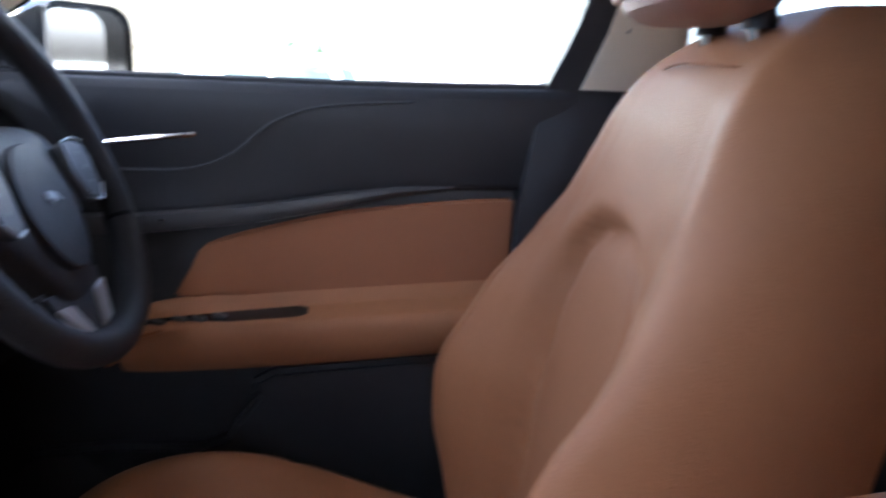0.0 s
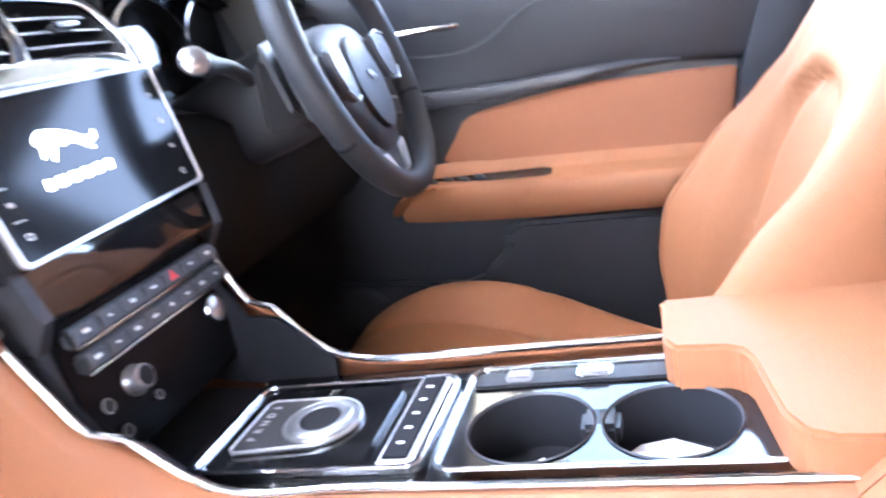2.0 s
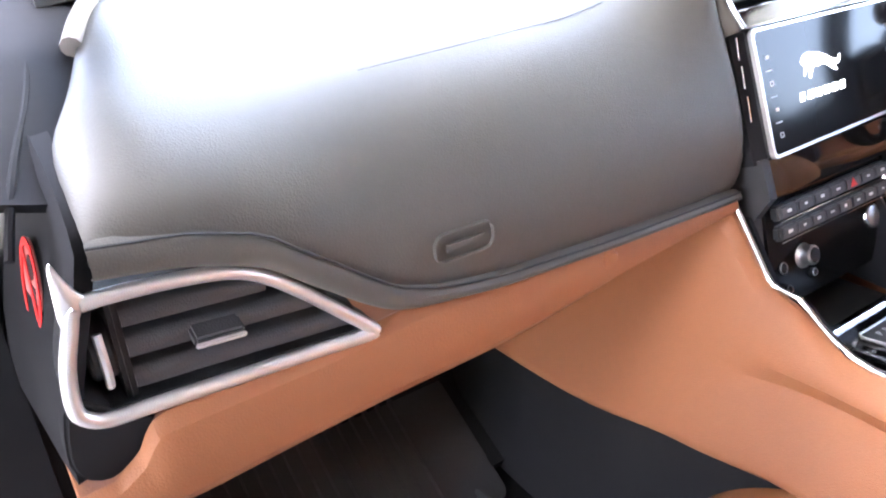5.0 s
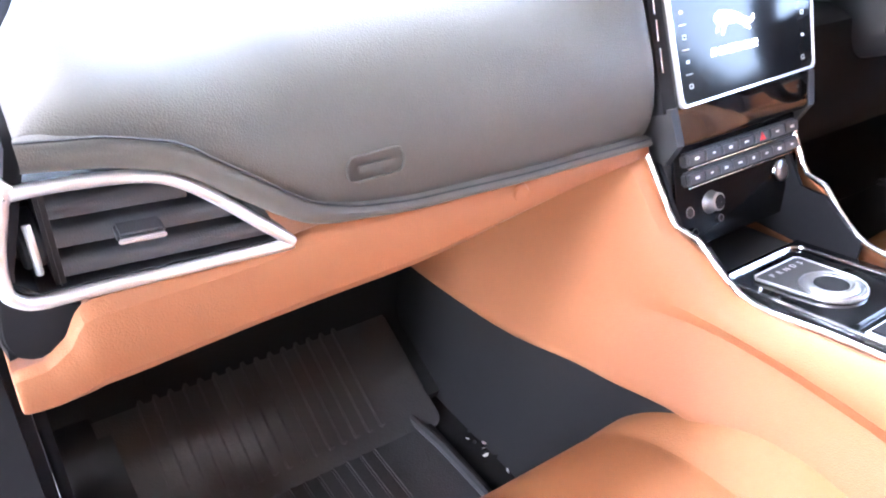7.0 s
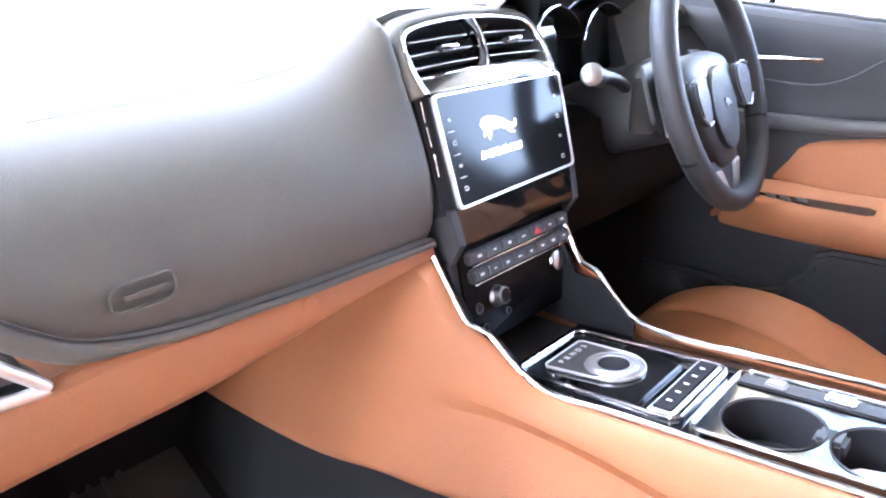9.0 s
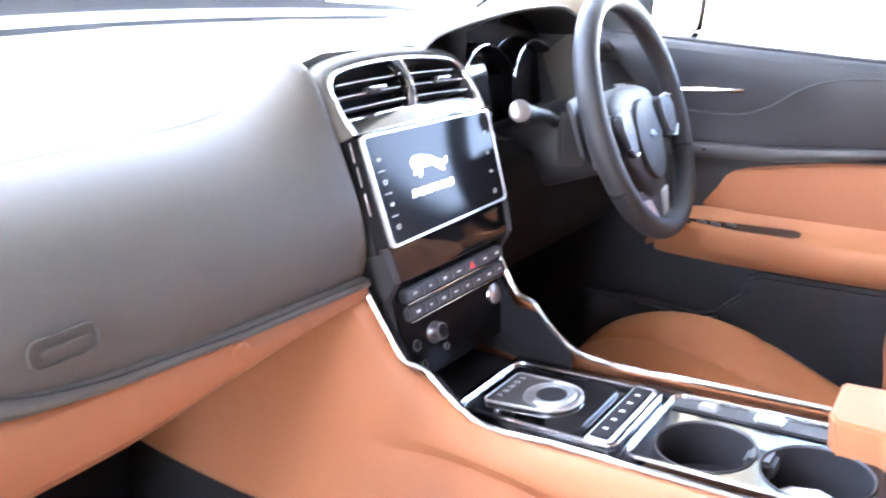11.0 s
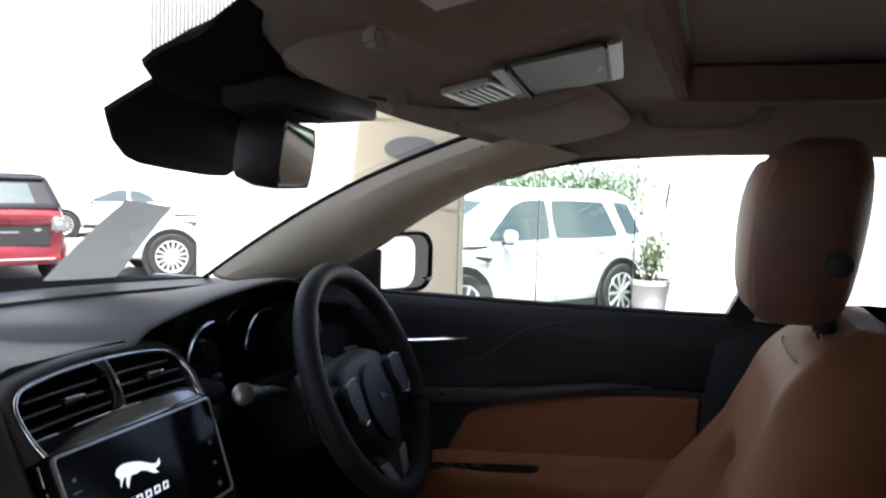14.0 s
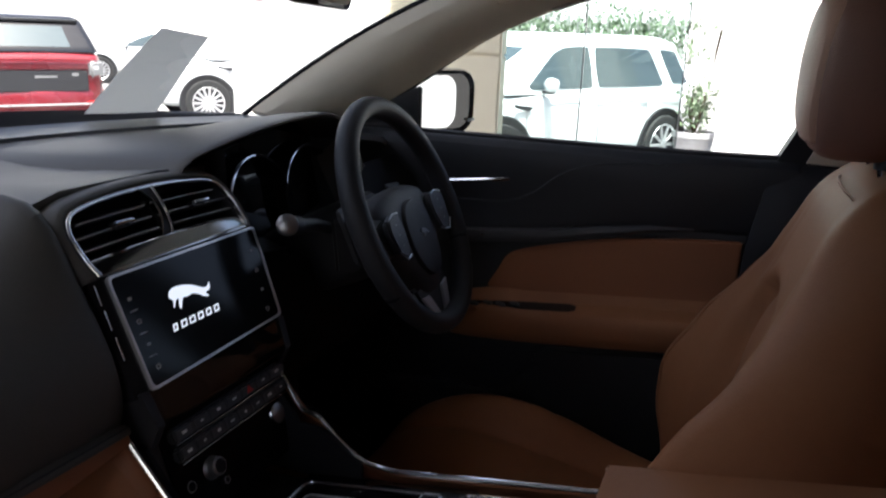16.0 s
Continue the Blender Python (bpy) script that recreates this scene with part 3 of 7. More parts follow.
    for x in [-0.795, -0.788, -0.78, -0.775, -0.77, -0.765, -0.76, -0.755, -0.75, -0.746, -0.742, -0.737, -0.732, -0.72, -0.70, -0.66, -0.6, -0.52, -0.45, -0.38, -0.3, -0.22, -0.17, -0.142]:
        zt = lerp_table([(-0.795, 0.793), (-0.77, 0.794), (-0.75, 0.808), (-0.735, 0.834), (-0.68, 0.832), (-0.62, 0.828), (-0.575, 0.826), (-0.556, 0.834), (-0.545, 0.841), (-0.51, 0.839), (-0.446, 0.832), (-0.30, 0.827), (-0.22, 0.825), (-0.16, 0.826), (-0.1, 0.828)], x)
        zb = lerp_table([(-0.795, 0.770), (-0.775, 0.766), (-0.72, 0.762), (-0.60, 0.765), (-0.45, 0.768), (-0.40, 0.776), (-0.34, 0.787), (-0.27, 0.8005), (-0.20, 0.809), (-0.15, 0.815), (-0.1, 0.816)], x)
        dy = 0.0 if x > -0.6 else 0.012 * (x + 0.6) / 0.19
        rows.append([(x, 0.452 + dy, zt), (x, 0.4425 + dy, zt - 0.1 * (zt - zb)), (x, 0.4385 + dy, (zt + zb) / 2), (x, 0.4365 + dy, zb + 0.2 * (zt - zb)), (x, 0.447 + dy, zb), (x, 0.49, zb - 0.006), (x, 0.60, zb - 0.02), (x, 0.86, zb - 0.10)])
    part("lower_band", loft(rows, thick=0.008), TAN_TRIM, d, "tan soft trim band", sub=1)
    # glovebox latch
    part("glovebox_latch", lathe([(0.0001, 0.003), (0.008, 0.003), (0.010, 0.001), (0.010, -0.004)], 20, facing((-0.328, 0.4335, 0.815), (0, -1, 0))), TAN_TRIM, d)
    # end cap with its warning label
    rows = []
    for z, yf in ((0.80, 0.447), (0.83, 0.445), (0.87, 0.444), (0.91, 0.443), (0.945, 0.441), (0.960, 0.444), (0.972, 0.456), (0.982, 0.482), (0.990, 0.520), (0.996, 0.56)):
        x0 = lerp_table([(0.80, -0.792), (0.845, -0.790), (0.92, -0.770), (0.96, -0.757), (1.0, -0.752)], z)
        rows.append([(x0 + 0.012, yf + 0.004, z), (x0, yf, z), (x0 - 0.004, yf + 0.03, z), (x0 - 0.009, yf + 0.08, z), (x0 - 0.018, yf + 0.17, z), (x0 - 0.03, 0.82, z)])
    cap = part("end_cap", loft(rows, thick=0.006), CAPM, d, "dark plastic end cap")
    ml = facing((-0.7765, 0.511, 0.914), (-0.98, -0.10, 0.17))
    def oval(a, b):
        return [(a * math.cos(2 * math.pi * k / 24), b * math.sin(2 * math.pi * k / 24)) for k in range(24)]
    lab = part("warning_label", prism(oval(0.020, 0.034), 0.001, ml @ pose(0, 0, 0.003)), PALERED, cap, "pale oval warning label")
    part("label_rim", ring_plate(oval(0.021, 0.035), oval(0.0165, 0.0295), 0.001, ml @ pose(0, 0, 0.0046)), RED, lab, "red rim")
    part("label_mark", prism(oval(0.006, 0.009), 0.0006, ml @ pose(0, 0.014, 0.0036)), BLACK, lab)
    part("label_mark", rbox(0.010, 0.020, 0.0006, ml @ pose(0.003, -0.008, 0.0034), 0.0002), BLACK, lab)
    part("label_bar", rbox(0.006, 0.056, 0.0006, ml @ pose(0, 0, 0.0041, 0, 0, 28), 0.0002), RED, lab)
    # dark corner between the pad, the glass and the door
    rows = []
    for y, z in ((0.49, 0.978), (0.53, 0.990), (0.58, 1.000), (0.66, 1.010), (0.76, 1.026), (0.84, 1.040)):
        x = pad_x(-0.752, y)
        rows.append([(x + 0.01, y, z - 0.012), (x - 0.002, y, z - 0.004), (x - 0.03, y, z + 0.004), (x - 0.07, y, z + 0.010), (-0.84, y, z + 0.012)])
    part("corner_panel", loft(rows, thick=0.006), CAPM, d, "dark corner panel by the windscreen pillar")
    edge = crom([(-0.728, 0.690, 1.016), (-0.744, 0.613, 1.004), (-0.764, 0.543, 0.992), (-0.7775, 0.495, 0.979), (-0.788, 0.470, 0.955)], 4)
    part("corner_bead", tube(edge, 0.003, 8), CAPM, d, "rounded grey edge of the corner panel")
    # far (driver's) knee panel
    rows = []
    for x in [0.145, 0.16, 0.2, 0.3, 0.4, 0.5, 0.52, 0.6, 0.7, 0.785]:
        low = 1.0 if 0.15 < x < 0.51 else 0.0
        rows.append([(x, 0.545 + 0.055 * low, 1.0 - 0.085 * low), (x, 0.50 + 0.03 * low, 0.96 - 0.048 * low), (x, 0.47 + 0.01 * low, 0.90 - 0.005 * low), (x, 0.462, 0.82), (x, 0.47, 0.74), (x, 0.52, 0.68), (x, 0.85, 0.66)])
    part("knee_panel", loft(rows, thick=0.008), CAPM, d, "black plastic panel under the steering column")
    return d


dash = build_dashboard()


def build_side_vent():
    """The outer air vent with its chrome bezel, set in the dash end."""
    v = thing("side_air_vent", "black slatted air vent with a satin chrome bezel", "air vent", (-0.67, 0.44, 0.88))
    m = facing((0, 0.451, 0), (0, -1, 0.0))
    out = [(-0.762, 0.936), (-0.72, 0.934), (-0.675, 0.927), (-0.648, 0.914), (-0.62, 0.890), (-0.592, 0.862), (-0.570, 0.840), (-0.567, 0.831), (-0.578, 0.8275), (-0.62, 0.831), (-0.68, 0.835), (-0.74, 0.839), (-0.764, 0.8405), (-0.778, 0.847), (-0.7855, 0.860), (-0.783, 0.89), (-0.775, 0.918), (-0.771, 0.930)]
    out = [(p.x, p.y) for p in crom([(a, b, 0) for a, b in out], 3, True)]
    inn = inset(out, 0.0085)
    mid = [m @ Vector((a, b, 0.010)) for a, b in inset(out, 0.0048)]
    part("bezel", tube(mid, 0.0052, 10, closed=True), SATIN, v, "satin chrome bezel")
    part("bezel_base", ring_plate(inset(out, 0.001), inn, 0.022, m @ pose(0, 0, 0.009), 0.001), BLACK, v)
    part("housing", prism(inset(out, 0.003), 0.004, m @ pose(0, 0, -0.055)), BLACK, v)
    part("shroud", ring_plate(inset(out, 0.006), inset(out, 0.010), 0.055, m @ pose(0, 0, 0.006)), BLACK, v)
    part("wing", loft([[(-0.752, 0.439, 0.933), (-0.765, 0.436, 0.928), (-0.776, 0.439, 0.912)], [(-0.760, 0.438, 0.939), (-0.768, 0.436, 0.936), (-0.7765, 0.439, 0.928)], [(-0.766, 0.438, 0.950), (-0.770, 0.437, 0.948), (-0.775, 0.440, 0.944)], [(-0.770, 0.440, 0.963), (-0.772, 0.439, 0.962), (-0.774, 0.441, 0.960)]], thick=0.004), SATIN, v, "chrome wing", sub=2)
    for x1, z in ((-0.648, 0.9075), (-0.605, 0.8845), (-0.583, 0.8605)):
        rows = []
        for k in range(5):
            x = -0.742 + (x1 + 0.742) * k / 4
            zz = z - 0.085 * (x + 0.742)
            rows.append([(x, 0.4475, zz + 0.001), (x, 0.450, zz + 0.006), (x, 0.456, zz + 0.009), (x, 0.495, zz + 0.014), (x, 0.495, zz + 0.004), (x, 0.456, zz - 0.006), (x, 0.4485, zz - 0.005)])
        part("slat", loft(rows, ring=True, caps=True), SLAT, v)
    part("divider", rbox(0.007, 0.045, 0.088, pose(-0.7455, 0.470, 0.884), 0.003), BLACK, v)
    t = part("slider_tab", rbox(0.034, 0.018, 0.008, pose(-0.687, 0.445, 0.8805, 12, 5, 0), 0.002), SLAT, v)
    part("tab_strip", rbox(0.034, 0.003, 0.0042, pose(-0.687, 0.4352, 0.8775, 12, 5, 0), 0.001), SATIN, t, "chrome strip")
    w = part("thumbwheel", lathe([(0.0001, 0.008), (0.020, 0.008), (0.022, 0.006), (0.022, -0.006), (0.020, -0.008), (0.0001, -0.008)], 28, pose(-0.757, 0.470, 0.882, 0, 90, 0)), BLACK, v)
    part("wheel_strip", tube([(-0.757, 0.4505, 0.902), (-0.757, 0.4465, 0.89), (-0.757, 0.446, 0.875), (-0.757, 0.450, 0.863)], 0.003, 8), SATIN, w, "chrome strip")
    # black pod below the bezel
    pod = crom([(-0.782, 0.866, 0), (-0.793, 0.828, 0), (-0.789, 0.806, 0), (-0.772, 0.796, 0), (-0.753, 0.808, 0), (-0.741, 0.824, 0), (-0.737, 0.836, 0), (-0.750, 0.840, 0)], 3, True)
    part("pod", prism([(p.x, p.y) for p in pod], 0.05, facing((0, 0.4425, 0), (0, -1, 0)), 0.006, 3), CAPM, v, "black pod under the vent")
    return v


build_side_vent()


def arch_outline(k=0.0):
    """Half outlines of the twin vents' frame as (x, v, depth), from the lower left over the top to the lower right, grown by k."""
    half = [(0.127, 0.069, 0.0), (0.131, 0.084, 0.004), (0.1325, 0.104, 0.009), (0.1295, 0.124, 0.015), (0.120, 0.1385, 0.0185), (0.104, 0.1455, 0.020), (0.070, 0.1505, 0.0215), (0.035, 0.1530, 0.022)]
    pts = crom([(-x, v, d) for x, v, d in half] + [(0, 0.1538, 0.022)] + [(x, v, d) for x, v, d in half[::-1]], 3)
    mid = Vector((0, 0.085))
    out = []
    for i, p in enumerate(pts):
        q, r = pts[max(0, i - 1)], pts[min(len(pts) - 1, i + 1)]
        n = Vector((-(r.y - q.y), r.x - q.x)).normalized()
        if n.dot(Vector((p.x, p.y)) - mid) < 0:
            n = -n
        out.append((p.x + n.x * k, p.y + n.y * k, p.z))
    return out


def build_centre_stack():
    s = thing("centre_stack", "gloss black centre stack with touch screen and climate controls", "centre console", (0, 0.42, 0.85))
    M = facing((0, 0.445, 0.925), (0, -0.913, 0.408))   # local x across, y up the face, z out

    def at(x, v, o=0.0):
        return M @ pose(x, v, o)
    # carcass behind the face
    out = [(-0.125, -0.215), (0.125, -0.215), (0.125, -0.06), (0.125, 0.06), (0.120, 0.120), (0.08, 0.138), (0, 0.142), (-0.08, 0.138), (-0.120, 0.120), (-0.125, 0.06), (-0.125, -0.06)]
    rows = [[M @ Vector((x, v, -dd)) for x, v in out] for dd in (0.075, 0.13)]
    part("carcass", loft(rows, ring=True, caps=True), BLACK, s)
    # gloss panel under the screen, and the set-back fascia with the controls
    rows = []
    for v, o, w in ((-0.0615, -0.006, 0.122), (-0.064, -0.001, 0.122), (-0.100, -0.003, 0.117), (-0.106, -0.006, 0.116), (-0.109, -0.014, 0.115), (-0.111, -0.030, 0.1145)):
        rows.append([at(x * w, v, o - 0.004 * abs(x) ** 4).translation for x in (-1, -0.97, -0.8, -0.4, 0, 0.4, 0.8, 0.97, 1)])
    part("gloss_panel", loft(rows, thick=0.004), GLOSS, s, "gloss black panel under the screen")
    rows = []
    for v, o, w in ((-0.108, -0.030, 0.114), (-0.160, -0.034, 0.115), (-0.200, -0.038, 0.116), (-0.235, -0.050, 0.116)):
        rows.append([at(x * w, v, o).translation for x in (-1, -0.97, -0.5, 0, 0.5, 0.97, 1)])
    part("lower_fascia", loft(rows, thick=0.004), FASCIA, s, "semi-gloss black lower fascia")
    for sx in (-1, 1):
        rows = [[at(sx * (w + e), v, o).translation for v, o, w in ((-0.062, -0.004, 0.121), (-0.104, -0.006, 0.116), (-0.125, -0.030, 0.115), (-0.220, -0.040, 0.116))] for e in (0.0, 0.012)]
        rows.append([at(sx * (w + 0.014), v, o - 0.06).translation for v, o, w in ((-0.062, -0.004, 0.121), (-0.104, -0.006, 0.116), (-0.125, -0.030, 0.115), (-0.220, -0.040, 0.116))])
        part("cheek", loft(rows, thick=0.003), BLACK, s, "black side of the lower fascia")
    # twin vents whose face leans back
    rows = [[M @ Vector((x, v, -d + o)) for x, v, d in arch_outline(k)] for k, o in ((0.0012, -0.006), (0.0012, 0.0015), (-0.0005, 0.0032), (-0.0030, 0.0030), (-0.0044, 0.0008), (-0.0046, -0.008))]
    vent = part("vent_frame", loft(rows), CHROME, s, "chrome arch round the twin vents", sub=1)
    rows = [[M @ Vector((x, v, -d + o)) for x, v, d in arch_outline(k)] for k, o in ((-0.0040, -0.002), (-0.0080, -0.012), (-0.0110, -0.055))]
    part("vent_shroud", loft(rows), BLACK, vent, "black shroud inside the arch")
    rows = [[M @ Vector((x, v, -d - 0.052)) for x, v, d in arch_outline(-0.004)], [M @ Vector((x * 0.98, 0.070, -0.060)) for x, v, d in arch_outline(-0.004)]]
    part("vent_back", loft(rows, thick=0.003), CAPM, vent, "dark back of the vents")
    # soft hood over the arch
    rows = [[M @ Vector((x, v, -d + o)) for x, v, d in arch_outline(k)] for k, o in ((0.0008, -0.006), (0.0016, 0.0005), (0.0045, 0.0020), (0.0100, -0.0015), (0.0155, -0.011), (0.0185, -0.026), (0.0200, -0.050))]
    part("vent_hood", loft(rows, thick=0.004), PAD, s, "charcoal soft hood over the vents", sub=1)
    for sx in (-1, 1):
        for k in range(3):
            v = 0.1005 + 0.0150 * k
            d = 0.010 + 0.0042 * k
            x1 = (0.1235, 0.1225, 0.112)[k]
            secs = []
            for x in (sx * 0.013, sx * 0.05, sx * 0.09, sx * x1):
                dv, do = -0.0025 * (abs(x) / 0.12) ** 2, -0.003 * (abs(x) / 0.12) ** 2
                secs.append([at(x, v + dv, -d + do) @ Vector(q) for q in ((0, 0, 0.0008), (0, 0.0014, 0.0002), (0, 0.0030, -0.006), (0, 0.0030, -0.034), (0, 0.0, -0.034), (0, -0.0022, -0.005))])
            sl = part("slat", loft(secs, ring=True, caps=True), BLACK, vent, "black vent slat")
            part("slat_edge", tube([q[0] + Vector((0, -0.0002, 0.0003)) for q in secs], 0.00075, 6), SATIN, sl, "bright slat edge")
        tab = part("slider_tab", rbox(0.026, 0.0085, 0.016, at(sx * 0.064, 0.1165, -0.012), 0.003), BLACK, vent)
        strip = [at(sx * 0.064 + x, 0.1165 + 0.0006 * math.cos(x * 90), -0.0028 - 4 * x * x).translation for x in (-0.013, -0.0065, 0, 0.0065, 0.013)]
        part("tab_strip", tube(strip, 0.0030, 10, flat=0.9), CHROME, tab, "chrome strip")
    # divider: a dark web between two bowed chrome blades
    part("vent_divider", loft([[at(x, v, o).translation for x in (-w, -w * 0.5, w * 0.5, w)] for v, o, w in ((0.086, -0.016, 0.007), (0.105, -0.009, 0.006), (0.130, -0.013, 0.006), (0.1515, -0.021, 0.009))], thick=0.006), SLAT, vent, "dark web between the vents")
    for sx in (-1, 1):
        rows = []
        for k in range(9):
            t = k / 8
            v = 0.087 + 0.0645 * t
            x = sx * (0.0052 + 0.0055 * (2 * t - 1) ** 2)
            o = -0.013 - 0.006 * t + 0.010 * math.sin(math.pi * t)
            rows.append([at(x - sx * 0.0018, v, o - 0.001).translation, at(x, v, o + 0.0012).translation, at(x + sx * 0.0022, v, o).translation, at(x + sx * 0.0022, v, o - 0.008).translation, at(x - sx * 0.0018, v, o - 0.008).translation])
        part("divider_blade", loft(rows, ring=True, caps=True), CHROME, vent, "bowed chrome blade")
    rows = []
    for v, o in ((0.0668, 0.0045), (0.0682, 0.0064), (0.0710, 0.0062), (0.0770, 0.0034), (0.0840, -0.0006), (0.0905, -0.0050), (0.0940, -0.0100), (0.0955, -0.050)):
        rows.append([at(x, v - 0.0035 * (x / 0.12) ** 2 * min(1, (v - 0.0668) / 0.012), o - 0.004 * (x / 0.12) ** 4).translation for x in (-0.1255, -0.115, -0.08, -0.04, 0, 0.04, 0.08, 0.115, 0.1255)])
    part("vent_lip", loft(rows, thick=0.003), LEDGE, vent, "dark chrome ledge under the vents", sub=1)
    # touch screen, a little wider at the top
    def soft_quad(k, r=0.007):
        c = [(-0.1235 + k, -0.0640 + k), (0.1200 - k, -0.0585 + k), (0.1325 - k, 0.0655 - k), (-0.1235 + k, 0.0660 - k)]
        pts = []
        for i in range(4):
            p, q, w = Vector(c[i]), Vector(c[i - 1]), Vector(c[(i + 1) % 4])
            u0, u1 = (q - p).normalized() * r, (w - p).normalized() * r
            for t in (0, 0.25, 0.5, 0.75, 1):
                e = p + u0 * (1 - t) ** 2 + u1 * t ** 2
                pts.append((e.x, e.y))
        return pts
    scr = part("screen_frame", ring_plate(soft_quad(0.0), soft_quad(0.0030), 0.007, at(0, 0, 0.0062), 0.0011), SATIN, s, "thin satin chrome screen frame")
    part("frame_back", prism(soft_quad(0.0012), 0.016, at(0, 0, 0.001), 0.001), BLACK, scr)
    part("screen_glass", prism(soft_quad(0.0030), 0.006, at(0, 0, 0.0042), 0.0008), SCREEN, scr, "glossy dark touch screen")
    for sx, cx in ((-1, -0.107), (1, 0.1085)):
        for k in range(4):
            v = 0.036 - 0.0262 * k
            x = cx - (0.0038 * k if sx > 0 else -0.0005 * k) + 0.0012
            key = part("key_mark", ring_plate(rrect(0.0062, 0.0054, 0.0012, 2), rrect(0.0040, 0.0032, 0.0008, 2), 0.0003, at(x, v, 0.0046)) if k % 2 else rbox(0.0055, 0.0036, 0.0003, at(x, v, 0.0046), 0.0001), LIGHTMARK, scr, "small white key symbol")
            if k and sx < 0:
                part("key_gap", rbox(0.011, 0.0009, 0.0004, at(x - 0.001, v + 0.013, 0.0046, ), 0.0001), LIGHTMARK, scr)
    # lit emblem and wordmark as plain shapes
    leap = crom([(-0.0335, 0.0060, 0), (-0.0300, 0.0118, 0), (-0.0220, 0.0150, 0), (-0.0100, 0.0140, 0), (0.0020, 0.0112, 0), (0.0120, 0.0070, 0), (0.0215, 0.0018, 0), (0.0300, 0.0010, 0), (0.0350, 0.0050, 0), (0.0338, -0.0010, 0), (0.0300, -0.0040, 0), (0.0235, -0.0055, 0), (0.0275, -0.0105, 0), (0.0200, -0.0090, 0), (0.0120, -0.0035, 0), (0.0030, 0.0000, 0), (-0.0060, -0.0010, 0), (-0.0130, 0.0000, 0), (-0.0190, -0.0075, 0), (-0.0225, -0.0115, 0), (-0.0228, -0.0060, 0), (-0.0200, 0.0010, 0), (-0.0250, 0.0000, 0), (-0.0300, -0.0060, 0), (-0.0320, -0.0070, 0), (-0.0290, 0.0010, 0)], 2, True)
    part("screen_emblem", prism([(p.x, p.y) for p in leap], 0.0004, at(-0.0205, 0.0150, 0.0048)), LOGOLIT, scr, "lit white emblem on the screen")
    for k, w in enumerate((0.0072, 0.0096, 0.0098, 0.0094, 0.0096, 0.0090)):
        x = -0.0625 + 0.0143 * k
        part("wordmark_bar", ring_plate([(-w / 2 - 0.001, -0.0042), (w / 2 - 0.001, -0.0042), (w / 2 + 0.001, 0.0042), (-w / 2 + 0.001, 0.0042)], [(-w / 2 + 0.001, -0.0022), (w / 2 - 0.003, -0.0022), (w / 2 - 0.001, 0.0022), (-w / 2 + 0.003, 0.0022)], 0.0004, at(x + 0.0015, -0.0125, 0.0048)), LOGOLIT, scr)
    # climate rows
    for r, (v, o, cnt) in enumerate(((-0.1250, -0.021, 7), (-0.1475, -0.024, 8))):
        bar = part("button_bar", rbox(0.212, 0.0165, 0.020, at(0.002, v, o - 0.006), 0.003), BLACK, s, "row of black climate buttons")
        for k in range(cnt):
            x = -0.088 + 0.180 * k / (cnt - 1)
            key = part("button", rbox(0.190 / cnt, 0.0125, 0.006, at(x, v, o + 0.0025), 0.0015), SLAT, bar)
            if r == 0 and k == 4:
                part("hazard_mark", prism([(-0.0062, -0.0045), (0.0062, -0.0045), (0, 0.0058)], 0.0005, at(x, v, o + 0.0060)), RED, key, "red hazard triangle")
            else:
                part("button_mark", rbox((0.0075, 0.0045, 0.006)[k % 3], 0.0022 if k % 2 else 0.0034, 0.0004, at(x, v, o + 0.0057), 0.0001), LIGHTMARK, key)
        part("row_line", tube([at(-0.103, v - 0.0100, o + 0.003).translation, at(0.107, v - 0.0100, o + 0.003).translation], 0.0008, 6), CHROME, s, "thin chrome line")
    # knobs and disc slot
    k1 = part("volume_knob", lathe([(0.0001, 0.018), (0.0090, 0.018), (0.0108, 0.0165), (0.0114, 0.008), (0.0120, 0.006), (0.0145, 0.004), (0.0150, 0.0)], 28, at(-0.056, -0.184, -0.036)), STEEL, s, "grey metal volume knob")
    part("knob_cap", lathe([(0.0001, 0.0006), (0.0080, 0.0006), (0.0090, -0.0005)], 24, at(-0.056, -0.184, -0.0178)), CAPM, k1)
    k2 = part("start_button", lathe([(0.0001, 0.005), (0.0105, 0.005), (0.0122, 0.004), (0.0128, 0.0)], 28, at(0.081, -0.178, -0.033)), STEEL, s, "round satin silver start button")
    part("button_ring", lathe([(0.0128, 0.001), (0.0143, 0.0038), (0.0160, 0.001), (0.0160, -0.002)], 28, at(0.081, -0.178, -0.033)), CHROME, k2)
    part("disc_slot", rbox(0.112, 0.0016, 0.004, at(0.010, -0.181, -0.0345), 0.0006), SATIN, s, "thin chrome slot line")
    for x, v, rr in ((-0.094, -0.188, 0.0075), (-0.042, -0.208, 0.0050), (-0.090, -0.214, 0.0062)):
        kn = part("small_knob", lathe([(0.0001, 0.007), (rr * 0.8, 0.007), (rr, 0.005), (rr * 1.1, 0)], 18, at(x, v, -0.038)), CAPM, s)
        part("knob_edge", lathe([(rr * 0.76, 0.0071), (rr * 0.83, 0.0075), (rr * 0.9, 0.0064)], 18, at(x, v, -0.038)), STEEL, kn)
    # chrome lines down both sides of the screen, gaps imitating dark reflections
    for sx in (-1, 1):
        for v0, v1 in ((0.062, 0.040), (0.034, 0.012), (0.004, -0.022)):
            part("side_trim", tube([at(sx * 0.1325, v0, -0.006).translation, at(sx * 0.1315, v1, -0.008).translation], 0.0013, 8), CHROME, s, "chrome edge trim, its breaks standing in for reflections")
